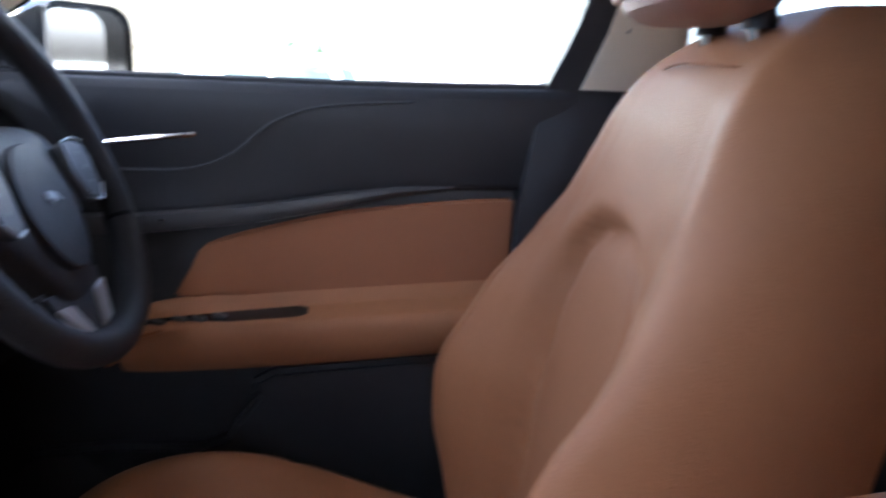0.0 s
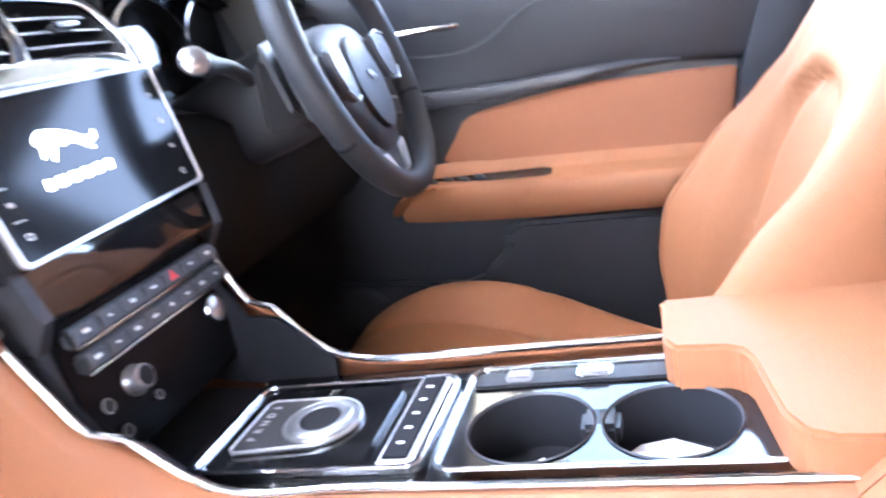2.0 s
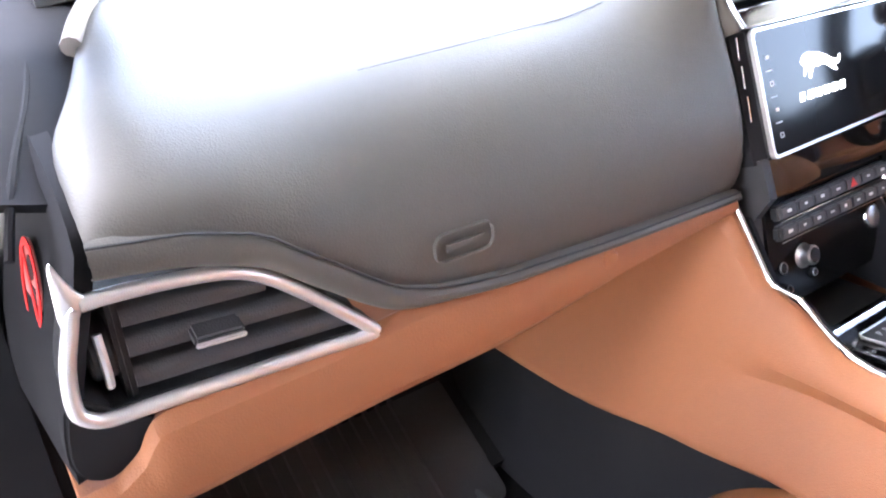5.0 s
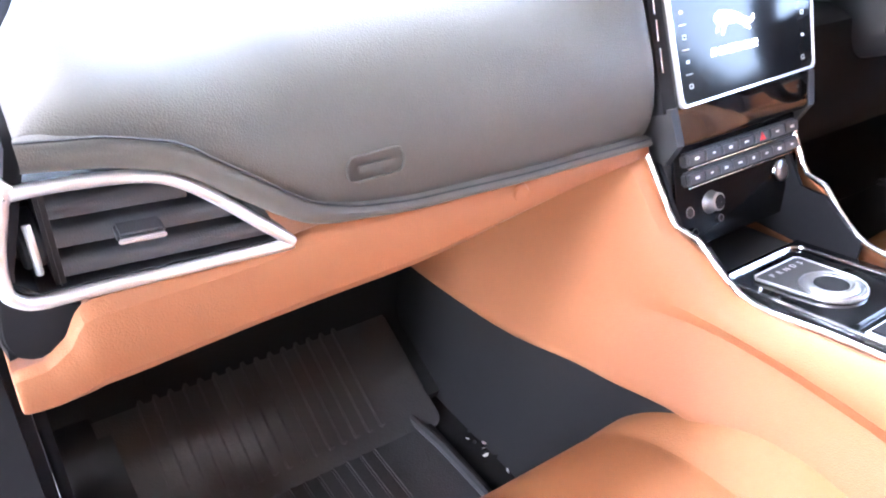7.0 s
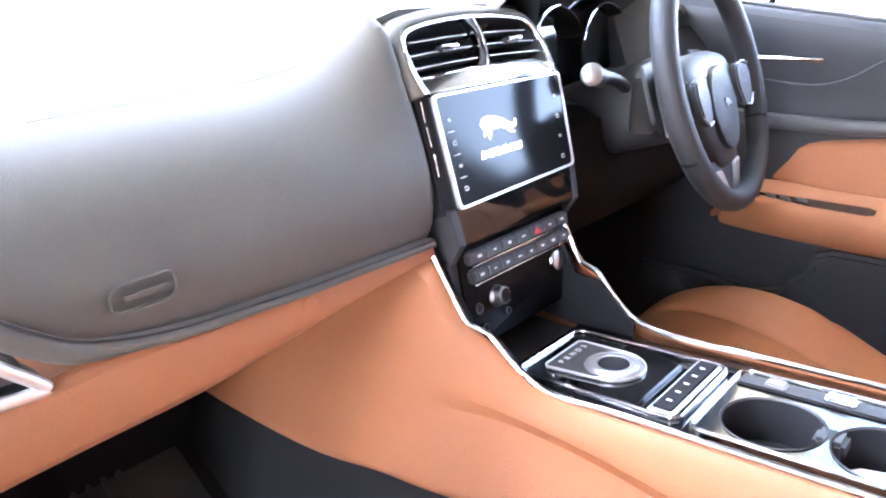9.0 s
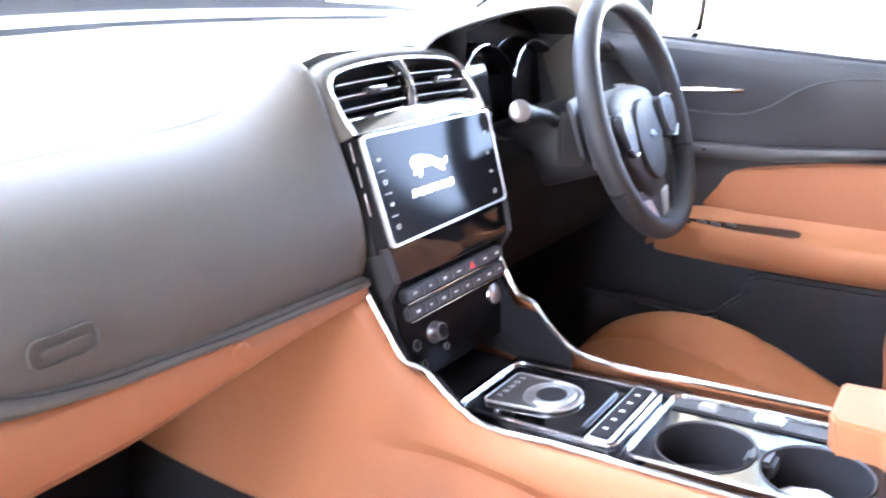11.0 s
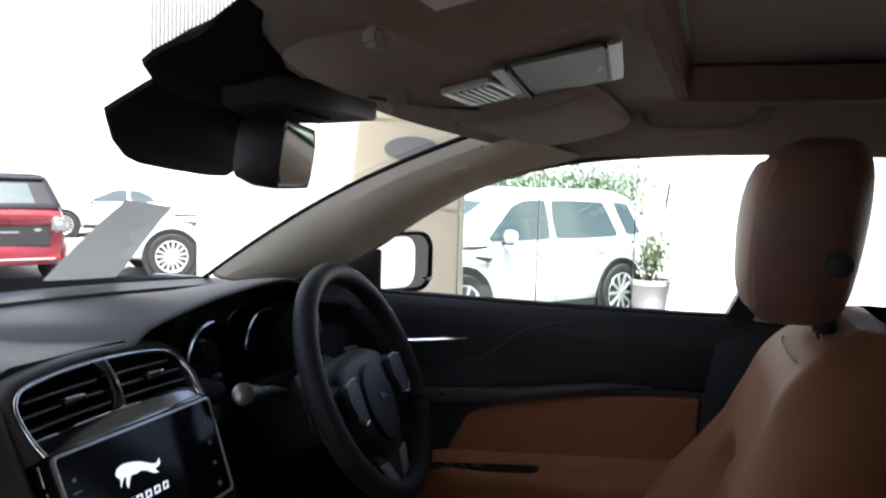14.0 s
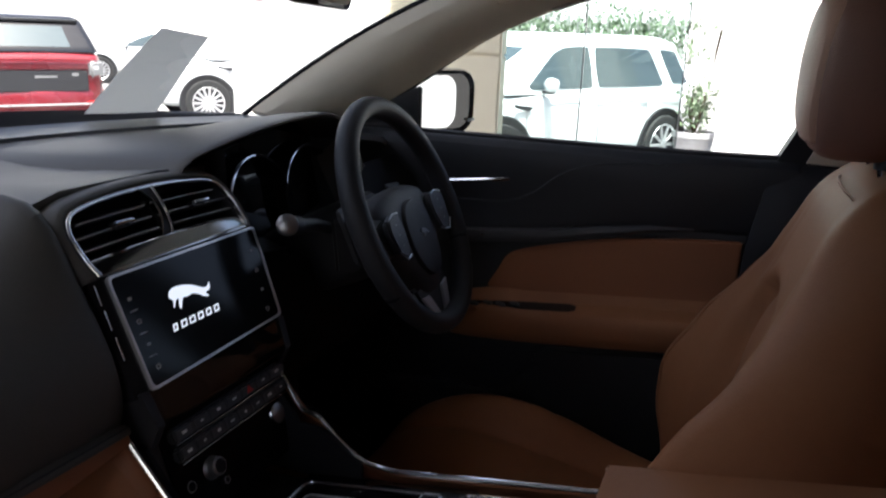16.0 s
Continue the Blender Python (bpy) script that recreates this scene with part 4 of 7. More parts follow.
        rows = [[at(sx * x, v, o).translation for v in (0.066, 0.0, -0.066)] for x, o in ((0.122, -0.004), (0.129, -0.008), (0.1365, -0.011), (0.1385, -0.05))]
        part("side_cheek", loft(rows, thick=0.003), CAPM, s, "black cheek beside the screen")
    return s


build_centre_stack()


# ---- centre console ----
CX = -0.014          # middle line of the console


def top_z(y):
    return 0.684 + 0.17 * (0.26 - y)


def rail_z(y):
    if y < 0.25:
        return top_z(y) + 0.012
    return lerp_table([(0.25, top_z(0.25) + 0.012), (0.29, 0.702), (0.325, 0.722), (0.352, 0.742), (0.380, 0.745), (0.402, 0.772), (0.440, 0.822), (0.80, 0.815)], y)


def build_console():
    c = thing("centre_console", "tan leather centre console with gloss black top and chrome rails", "centre console", (0, 0.1, 0.3))
    slope = math.degrees(math.atan(0.17))
    M = Matrix.Translation((CX, 0.26, 0.684)) @ pose(0, 0, 0, -slope, 0, 0)   # local x across, y ahead, z out of the top

    def at(x, y, o=0.0):
        return M @ pose(x, y, o)
    half = 0.106
    ys = [0.86, 0.75, 0.65, 0.55, 0.48, 0.44, 0.42, 0.402, 0.38, 0.352, 0.325, 0.29, 0.25, 0.20, 0.12, 0.04, -0.04, -0.15, -0.30, -0.45]
    for s, nm in ((-1, "side"), (1, "side")):
        rows = []
        for y in ys:
            zt = rail_z(y)
            w = half + lerp_table([(0.2, 0.0), (0.44, 0.026), (0.8, 0.03)], y)
            zl = lerp_table([(-0.45, 0.40), (0.2, 0.53), (0.28, 0.557), (0.42, 0.535), (0.60, 0.482), (0.86, 0.46)], y)
            crease = lerp_table([(-0.45, 0.55), (0.1, 0.655), (0.30, 0.66), (0.45, 0.64), (0.86, 0.6)], y)
            dip = lerp_table([(0.2, 0.017), (0.33, 0.013), (0.42, 0.0)], y)
            x = CX + s * w
            rows.append([(x - s * 0.004, y, zt - 0.004), (x + s * 0.004, y, zt - 0.002), (x + s * 0.014, y, zt - 0.012), (x + s * 0.022, y, (zt + crease) / 2), (x + s * 0.028, y, crease + 0.008), (x + s * (0.030 - dip), y, crease - 0.004), (x + s * (0.036 - dip / 2), y, crease - 0.03), (x + s * 0.046, y, (crease + zl) / 2 - 0.01), (x + s * 0.060, y, zl + 0.01), (x + s * 0.062, y, zl), (x + s * 0.03, y, zl - 0.006)])
        part(nm, loft(rows, thick=0.006), TAN_TRIM, c, "tan leather console side", sub=1)
        rows = []
        for y in ys:
            zl = lerp_table([(-0.45, 0.40), (0.2, 0.53), (0.28, 0.557), (0.42, 0.535), (0.60, 0.482), (0.86, 0.46)], y)
            w = half + lerp_table([(0.2, 0.0), (0.44, 0.026), (0.8, 0.03)], y)
            rows.append([(CX + s * (w + 0.052), y, zl + 0.004), (CX + s * (w + 0.056), y, zl - 0.03), (CX + s * (w + 0.07), y, 0.26)])
        part("tunnel_carpet", loft(rows, thick=0.004), CARPET, c, "black carpet below the tan side")
        # chrome rail
        pts = [(CX + s * (half + lerp_table([(0.2, 0.0), (0.44, 0.026), (0.8, 0.03)], y) - 0.002), y, rail_z(y)) for y in ys[5:19]]
        part("chrome_rail", tube(crom(pts, 2), 0.0034, 8), CHROME, c, "polished chrome rail")
    # black top in pieces round the cup holders
    part("top_plate", rbox(half * 2 - 0.004, 0.248, 0.012, at(0, -0.024, -0.007), 0.003), GLOSS, c, "gloss black top plate")
    part("top_front", rbox(half * 2 - 0.004, 0.10, 0.010, at(0, 0.14, -0.012) @ pose(0, 0, 0, 4, 0, 0), 0.003), BLACK, c, "black open tray in front of the selector")
    for s in (-1, 1):
        part("tray_wall", prism([(0.36, 0.66), (0.44, 0.66), (0.47, 0.80), (0.425, 0.80), (0.395, 0.76), (0.375, 0.735), (0.34, 0.735), (0.28, 0.695), (0.28, 0.66)], 0.006, Matrix(((0, 0, 1, CX + s * (half + 0.006)), (1, 0, 0, 0), (0, 1, 0, 0), (0, 0, 0, 1)))), CAPM, c)
    # selector panel
    g = part("selector_panel", prism(rrect(0.128, 0.150, 0.012), 0.005, at(0.0, 0.004, 0.004), 0.0015), GLOSS, c, "gloss black selector panel")
    part("selector_frame", ring_plate(rrect(0.146, 0.206, 0.014, cy=-0.024), rrect(0.136, 0.196, 0.011, cy=-0.024), 0.008, at(0, 0.004, 0.008), 0.002), CHROME, c, "chrome frame round the selector panel")
    plate = [(-0.040, 0.056), (0.034, 0.056), (0.040, 0.050)] + [(0.040 * math.cos(a), -0.012 + 0.040 * math.sin(a)) for a in (radians(-180 * k / 14) for k in range(15))] + [(-0.046, 0.050)]
    pf = part("gear_plate", prism(plate, 0.004, at(0, 0.004, 0.0075), 0.001), VENEER, g, "dark satin gear plate")
    part("gear_plate_edge", ring_plate(plate, inset(plate, 0.0022), 0.0045, at(0, 0.004, 0.0090), 0.0008), SATIN, g, "satin silver plate edge")
    for k, ch in enumerate("PRNDS"):
        cu = bpy.data.curves.new("letter", "FONT")
        cu.body, cu.size, cu.extrude, cu.align_x = ch, 0.011, 0.0002, "CENTER"
        tmp = bpy.data.objects.new("letter", cu)
        scene.collection.objects.link(tmp)
        bpy.context.view_layer.update()
        me = bpy.data.meshes.new_from_object(tmp.evaluated_get(bpy.context.evaluated_depsgraph_get()))
        bm = bmesh.new()
        bm.from_mesh(me)
        bm.transform(at(-0.026 + 0.013 * k, 0.042, 0.0082))
        bpy.data.objects.remove(tmp)
        part("gear_letter", bm, LIGHTMARK, pf)
    dial = part("rotary_selector", lathe([(0.0001, 0.0010), (0.0185, 0.0010), (0.0192, 0.0026), (0.0210, 0.0032), (0.0265, 0.0028), (0.0285, 0.0012), (0.0315, 0.0006), (0.0335, 0.0016), (0.0350, -0.001)], 48, at(0, -0.010, 0.0080)), STEEL, g, "brushed silver rotary gear selector")
    part("selector_cap", lathe([(0.0001, 0.0002), (0.0150, 0.0004), (0.0186, 0.0012), (0.0188, 0.0)], 32, at(0, -0.010, 0.0094)), CAPM, dial, "black cap")
    # silver button strip behind the selector
    st = part("mode_strip", rbox(0.134, 0.030, 0.006, at(0, -0.100, 0.005), 0.002), SATIN, c, "silver strip with drive buttons")
    part("strip_insert", rbox(0.126, 0.022, 0.003, at(0, -0.100, 0.0085), 0.001), CAPM, st)
    for k in range(5):
        part("strip_mark", rbox(0.003, 0.006, 0.0006, at(-0.044 + 0.022 * k, -0.100, 0.0103), 0.0002), LIGHTMARK, st)
    # cup holder tray
    o = rrect(0.158, 0.280, 0.016, cy=-0.272)
    part("tray_frame", ring_plate(o, inset(o, 0.005), 0.010, at(0, 0, 0.008), 0.002), CHROME, c, "chrome frame round the cup holders")
    # plate with two holes, as a swept field between the holes and the frame
    cups = ((-0.020, -0.200), (-0.020, -0.306))
    R = 0.0500
    bm = bmesh.new()
    for half_i, (cx, cy) in enumerate(cups):
        n = 48
        ringv, outv = [], []
        y0, y1 = (-0.253, -0.134) if half_i == 0 else (-0.410, -0.253)
        for k in range(n):
            a = 2 * math.pi * k / n
            ca, sa = math.cos(a), math.sin(a)
            ringv.append(bm.verts.new((cx + R * ca, cy + R * sa, 0.004)))
            tx = ((0.077 - cx) if ca > 0 else (0.077 + cx)) / abs(ca) if abs(ca) > 1e-6 else 9
            ty = ((y1 - cy) if sa > 0 else (y0 - cy)) / sa if abs(sa) > 1e-6 else 9
            t = min(tx, abs(ty))
            outv.append(bm.verts.new((cx + t * ca, cy + t * sa, 0.004)))
        for k in range(n):
            j = (k + 1) % n
            bm.faces.new((ringv[k], outv[k], outv[j], ringv[j]))
    bm.transform(M)
    part("cup_plate", bm, CUPM, c, "gloss black cup holder plate")
    for cx, cy in cups:
        part("cup_holder", lathe([(R, 0.0045), (R - 0.002, 0.002), (R - 0.004, -0.044), (0.034, -0.050), (0.0001, -0.050)], 40, at(cx, cy, 0)), CAPM, c, "deep black cup holder")
        part("cup_rim", lathe([(R + 0.0015, 0.0048), (R + 0.0005, 0.0062), (R - 0.0012, 0.004)], 40, at(cx, cy, 0)), SLAT, c)
    part("cup_bridge", rbox(0.030, 0.030, 0.02, at(-0.010, -0.253, -0.006), 0.004), BLACK, c)
    for cx, cy, r, n in ((-0.026, -0.304, 0.040, 9), (-0.034, -0.204, 0.018, 6)):
        sc = random.Random(n)
        part("paper_scrap", loft([[at(cx, cy, -0.036 + 0.010 * sc.random() + 0.012 * (1 - k)) @ Vector((r * k * (0.75 + 0.4 * sc.random()) * math.cos(2 * math.pi * i / n), r * k * (0.75 + 0.4 * sc.random()) * math.sin(2 * math.pi * i / n), 0)) for i in range(n)] for k in (1.0, 0.6, 0.05)], ring=True, caps=True), LIGHTMARK, c, "crumpled white paper in the cup holder", angle=20)
    part("side_bin", rbox(0.026, 0.19, 0.004, at(0.054, -0.235, 0.0055), 0.002), BLACK, c, "narrow black side bin")
    part("bin_switch", rbox(0.016, 0.022, 0.008, at(0.054, -0.180, 0.008), 0.002), GREYPL, c)
    part("bin_socket", rbox(0.018, 0.030, 0.008, at(0.054, -0.245, 0.009), 0.003), CHROME, c, "chrome socket cover")
    # armrest lid
    plan = [(0.118, -0.300), (0.112, -0.304), (0.040, -0.304), (0.024, -0.312), (0.020, -0.350), (0.014, -0.360), (0.0, -0.366), (-0.075, -0.376), (-0.098, -0.386), (-0.106, -0.402), (-0.110, -0.45), (-0.112, -0.70), (0.118, -0.70)]
    lid = part("armrest_lid", prism(plan, 0.040, at(0, 0, 0.041), 0.017, 6, 30), TAN, c, "tan leather armrest lid", angle=60)
    part("lid_base", prism(inset(plan, 0.006), 0.06, at(0, 0, 0.010), 0.003), BLACK, c, "black bin under the armrest")
    part("lid_latch", rbox(0.012, 0.008, 0.028, pose(CX + 0.100, -0.046, top_z(-0.045) + 0.026), 0.003), CHROME, lid, "chrome latch")
    part("rear_box", rbox(0.20, 0.36, 0.30, pose(CX, -0.30, 0.57), 0.01), BLACK, c)
    return c


build_console()


# ---- instruments and steering ----
def build_cluster():
    d = thing("instrument_cluster", "hooded instrument cluster with two chrome-ringed dials", "instrument cluster", (0.36, 0.55, 1.0))

    def lip(x):
        if x < 0.362:
            d = (0.362 - x) / 0.34
            e = min(1, max(0, (d - 0.82) / 0.18))
            return 1.115 - 0.055 * d * d - 0.055 * e * e * (3 - 2 * e)
        return 0.975 + 0.140 * (1 - min(1, (x - 0.362) / 0.228) ** 2.6)
    rows = []
    for k in range(25):
        u = -1 + k / 12
        x = 0.362 + (0.228 if u > 0 else 0.340) * u
        row = [(x, 0.516 + 0.03 * u * u, lip(x) - 0.010)]
        for t in (0, 0.03, 0.12, 0.3, 0.5, 0.75, 1.0):
            y = 0.505 + 0.03 * u * u + (far_y(x) - 0.53) * t
            end = 1.052
            e = t * t * (3 - 2 * t)
            row.append((x, y, lip(x) + (end - lip(x)) * e * 0.9 - 0.002 * (t == 0)))
        rows.append(row)
    part("hood", loft(rows, thick=0.006), PAD, d, "charcoal soft hood", sub=1)
    outline = [(x, lip(x) - 0.008) for x in (0.14 + 0.372 * k / 20 for k in range(21))] + [(0.516, 1.02), (0.512, 0.93), (0.36, 0.90), (0.15, 0.93)]
    mid = (0.362, 1.0)
    rows = [[(mid[0] + (x - mid[0]) * kk, yy, mid[1] + (z - mid[1]) * kk) for x, z in outline] for kk, yy in ((1.0, 0.515), (0.95, 0.56), (0.90, 0.605))]
    part("recess", loft(rows, ring=True), BLACK, d, "black recess")
    part("face", loft([[(mid[0] + (x - mid[0]) * kk, 0.603, mid[1] + (z - mid[1]) * kk) for x, z in outline] for kk in (0.905, 0.5, 0.01)], ring=True), GLOSS, d, "dark instrument face")
    # grey cheek closing the hood beside the dials
    rows = []
    for x in (0.506, 0.512, 0.53, 0.56, 0.592):
        zt = lip(min(x, 0.575)) - 0.006
        rows.append([(x, 0.60 if x < 0.508 else 0.524 + 0.02 * (x - 0.51) / 0.08, z) for z in (zt, zt * 0.6 + 0.372, zt * 0.25 + 0.6975, 0.930)])
    part("side_cheek", loft(rows, thick=0.004), PAD, d, "charcoal cheek beside the dials")
    for x, z, a0, a1, r0, r1 in ((0.300, 0.963, 158, 88, 0.0046, 0.0016), (0.452, 0.962, 160, 64, 0.0010, 0.0034)):
        m = facing((x, 0.575, z), (0, -0.97, 0.22))
        r = part("gauge_hood", lathe([(0.088, -0.02), (0.0865, 0.008), (0.083, 0.010), (0.078, -0.02)], 44, m), CAPM, d, "deep dial hood")
        arc = [m @ Vector((0.0855 * math.cos(t), 0.0855 * math.sin(t), 0.011)) for t in (radians(a0 + (a1 - a0) * k / 24) for k in range(25))]
        part("gauge_ring", taper(arc, [r0 + (r1 - r0) * k / 24 for k in range(25)]), CHROME, r, "bright chrome crescent")
        part("gauge_face", lathe([(0.0001, -0.016), (0.079, -0.016)], 40, m), GLOSS, r)
    return d


build_cluster()

WHEEL = Vector((0.380, 0.350, 0.973))
WN = Vector((0.08, -0.906, 0.42))


def build_steering():
    w = thing("steering_wheel", "black leather three-spoke steering wheel with silver spoke trim", "steering wheel", WHEEL)
    M = facing(WHEEL, WN)
    R = 0.180
    path = []
    for k in range(72):
        a = 2 * math.pi * k / 72
        path.append(M @ Vector((R * math.cos(a) * 1.01, R * math.sin(a) * 0.99 - 0.006, 0)))
    part("rim", tube(path, 0.0165, 14, closed=True, flat=1.1), RIMLEATHER, w, "stitched black leather rim")
    half = [(0.0, 0.043), (0.045, 0.042), (0.085, 0.034), (0.108, 0.020), (0.116, -0.012), (0.108, -0.048), (0.088, -0.074), (0.066, -0.096), (0.050, -0.122), (0.026, -0.136)]
    shape = [(p.x, p.y) for p in crom([(x, v, 0) for x, v in half] + [(0, -0.139, 0)] + [(-x, v, 0) for x, v in half[:0:-1]], 3, True)]
    rows = []
    for k, o in ((0.86, -0.055), (0.97, -0.046), (1.0, -0.034), (0.985, -0.020), (0.93, -0.009), (0.82, -0.003), (0.62, 0.001), (0.3, 0.003), (0.03, 0.0035)):
        rows.append([M @ Vector((x * k, -0.046 + (v + 0.046) * k, o)) for x, v in shape])
    hub = part("hub", loft(rows, ring=True, caps=True), RIMLEATHER, w, "black moulded hub")
    pad = [(0.054 * math.copysign(abs(math.cos(a)) ** 0.85, math.cos(a)) * (1 - 0.12 * (math.sin(a) < 0) * abs(math.sin(a))), -0.046 + 0.063 * math.sin(a)) for a in (2 * math.pi * k / 44 for k in range(44))]
    rows = [[M @ Vector((x * k, -0.046 + (v + 0.046) * k, o)) for x, v in pad] for k, o in ((1.0, -0.004), (1.0, 0.004), (0.97, 0.0075), (0.88, 0.0088), (0.5, 0.0098), (0.03, 0.010))]
    part("airbag_cover", loft(rows, ring=True, caps=True), RIMLEATHER, hub, "raised oval airbag cover")
    em = [(-0.014, 0.002), (-0.010, 0.008), (-0.002, 0.007), (0.006, 0.004), (0.014, -0.004), (0.008, -0.004), (0.002, 0.0), (-0.006, -0.006), (-0.007, 0.0)]
    part("emblem", prism(em, 0.003, M @ pose(0, -0.040, 0.0125)), STEEL, hub, "small chrome emblem")
    for s in (-1, 1):
        rows = []
        for x, v, h, o in ((0.080, -0.018, 0.034, -0.008), (0.115, -0.020, 0.032, -0.004), (0.145, -0.024, 0.030, -0.002), (0.172, -0.026, 0.034, 0.0)):
            rows.append([M @ Vector((s * x, v + h, o - 0.010)), M @ Vector((s * x, v + h * 0.8, o)), M @ Vector((s * x, v - h * 0.8, o)), M @ Vector((s * x, v - h, o - 0.010)), M @ Vector((s * x, v - h * 0.8, o - 0.024)), M @ Vector((s * x, v + h * 0.8, o - 0.024))])
        sp = part("side_spoke", loft(rows, ring=True, caps=True), BLACK, w, "black spoke with switches")
        pts = [(0.074, 0.008), (0.100, 0.010), (0.122, 0.004), (0.128, -0.014), (0.120, -0.046), (0.100, -0.060), (0.080, -0.052), (0.070, -0.022)]
        sw = part("switch_pad", prism([(s * x, v) for x, v in pts], 0.012, M @ pose(0, 0, 0.008, 0, -s * 3, 0), 0.003), SLAT, sp, "dark switch pad")
        for line in (((0.078, 0.0085), (0.100, 0.0105), (0.121, 0.0050)), ((0.086, -0.0555), (0.104, -0.0590), (0.121, -0.0440))):
            part("spoke_trim", tube([M @ pose(0, 0, 0.008, 0, -s * 3, 0) @ Vector((s * x, v, 0.0005)) for x, v in line], 0.0014, 6), STEEL, sw, "silver switch trim")
        for k in range(3):
            part("switch_mark", rbox(0.004, 0.003, 0.0006, M @ pose(0, 0, 0.008, 0, -s * 3, 0) @ pose(s * 0.100, -0.006 - 0.016 * k, 0.0003), 0.0002), GREYPL, sw)
        part("shift_paddle", prism([(0.07 * s, 0.05), (0.125 * s, 0.045), (0.130 * s, -0.035), (0.105 * s, -0.055), (0.075 * s, -0.02)], 0.006, M @ pose(0, 0, -0.052), 0.002), BLACK, w, "black shift paddle")
        part("spoke_inlay", prism([(s * 0.062, -0.130), (s * 0.030, -0.134), (s * 0.010, -0.172), (s * 0.008, -0.180), (s * 0.030, -0.178)], 0.005, M @ pose(0, 0, -0.0085), 0.0015), SATIN, w, "satin silver inlay in the lower spoke")
        a = radians(-28 if s > 0 else 208)
        part("rim_band", tube([M @ Vector((R * 1.01 * math.cos(a + e), R * 0.99 * math.sin(a + e) - 0.006, 0)) for e in (-0.012, 0.012)], 0.0169, 14, flat=1.1), CAPM, w)
    part("lower_spoke", prism([(-0.072, -0.112), (0.072, -0.112), (0.058, -0.150), (0.046, -0.182), (-0.046, -0.182), (-0.058, -0.150)], 0.016, M @ pose(0, 0, -0.012), 0.005), BLACK, w, "black lower spoke")
    # column
    c = thing("steering_column", "black steering column shroud with control stalks", "steering column", (0.375, 0.45, 0.9))
    rows = []
    for t, sx, sy in ((-0.062, 0.060, 0.058), (-0.075, 0.072, 0.066), (-0.12, 0.074, 0.066), (-0.19, 0.072, 0.064), (-0.26, 0.068, 0.06)):
        rows.append([M @ Vector((sx * math.copysign(abs(math.cos(a)) ** 0.6, math.cos(a)), -0.012 + sy * math.copysign(abs(math.sin(a)) ** 0.6, math.sin(a)), t)) for a in (2 * math.pi * k / 28 for k in range(28))])
    part("shroud", loft(rows, ring=True, caps=True), BLACK, c, "black grained shroud")
    for s in (-1, 1):
        end = Vector((0.168, 0.436, 0.984)) if s < 0 else Vector((0.505, 0.445, 0.952))
        st = M @ Vector((s * 0.06, 0.02, -0.11))
        stalk = part("stalk", tube(crom([st, st.lerp(end, 0.5) + Vector((0, -0.005, 0.004)), end], 4), 0.0095, 12), BLACK, c, "black control stalk")
        d = (end - st).normalized()
        part("stalk_collar", tube([end - d * 0.03, end - d * 0.002], 0.0135, 16), BLACK, stalk)
        m = facing(end + d * 0.002, Vector((0.75 * s, -0.6, 0.25)))
        part("stalk_cap", lathe([(0.0001, 0.010), (0.010, 0.0095), (0.0145, 0.006), (0.0155, 0.0), (0.013, -0.012)], 24, m), STEEL, stalk, "satin silver end cap")
    part("column_lever", prism([(-0.02, -0.05), (0.02, -0.05), (0.026, 0.03), (-0.026, 0.03)], 0.012, facing((0.285, 0.405, 0.94), (-0.7, -0.7, 0.1)), 0.004), BLACK, c, "adjuster lever")
    return w


build_steering()


# ---- driver's door ----
def yz_plate(pts, depth, x, bev=0.004, s=1):
    """A plate in the plane x, outline in (y, z), reaching outwards."""
    m = Matrix(((0, 0, -s, x), (1, 0, 0, 0), (0, 1, 0, 0), (0, 0, 0, 1)))
    return prism(pts, depth, m, bev)


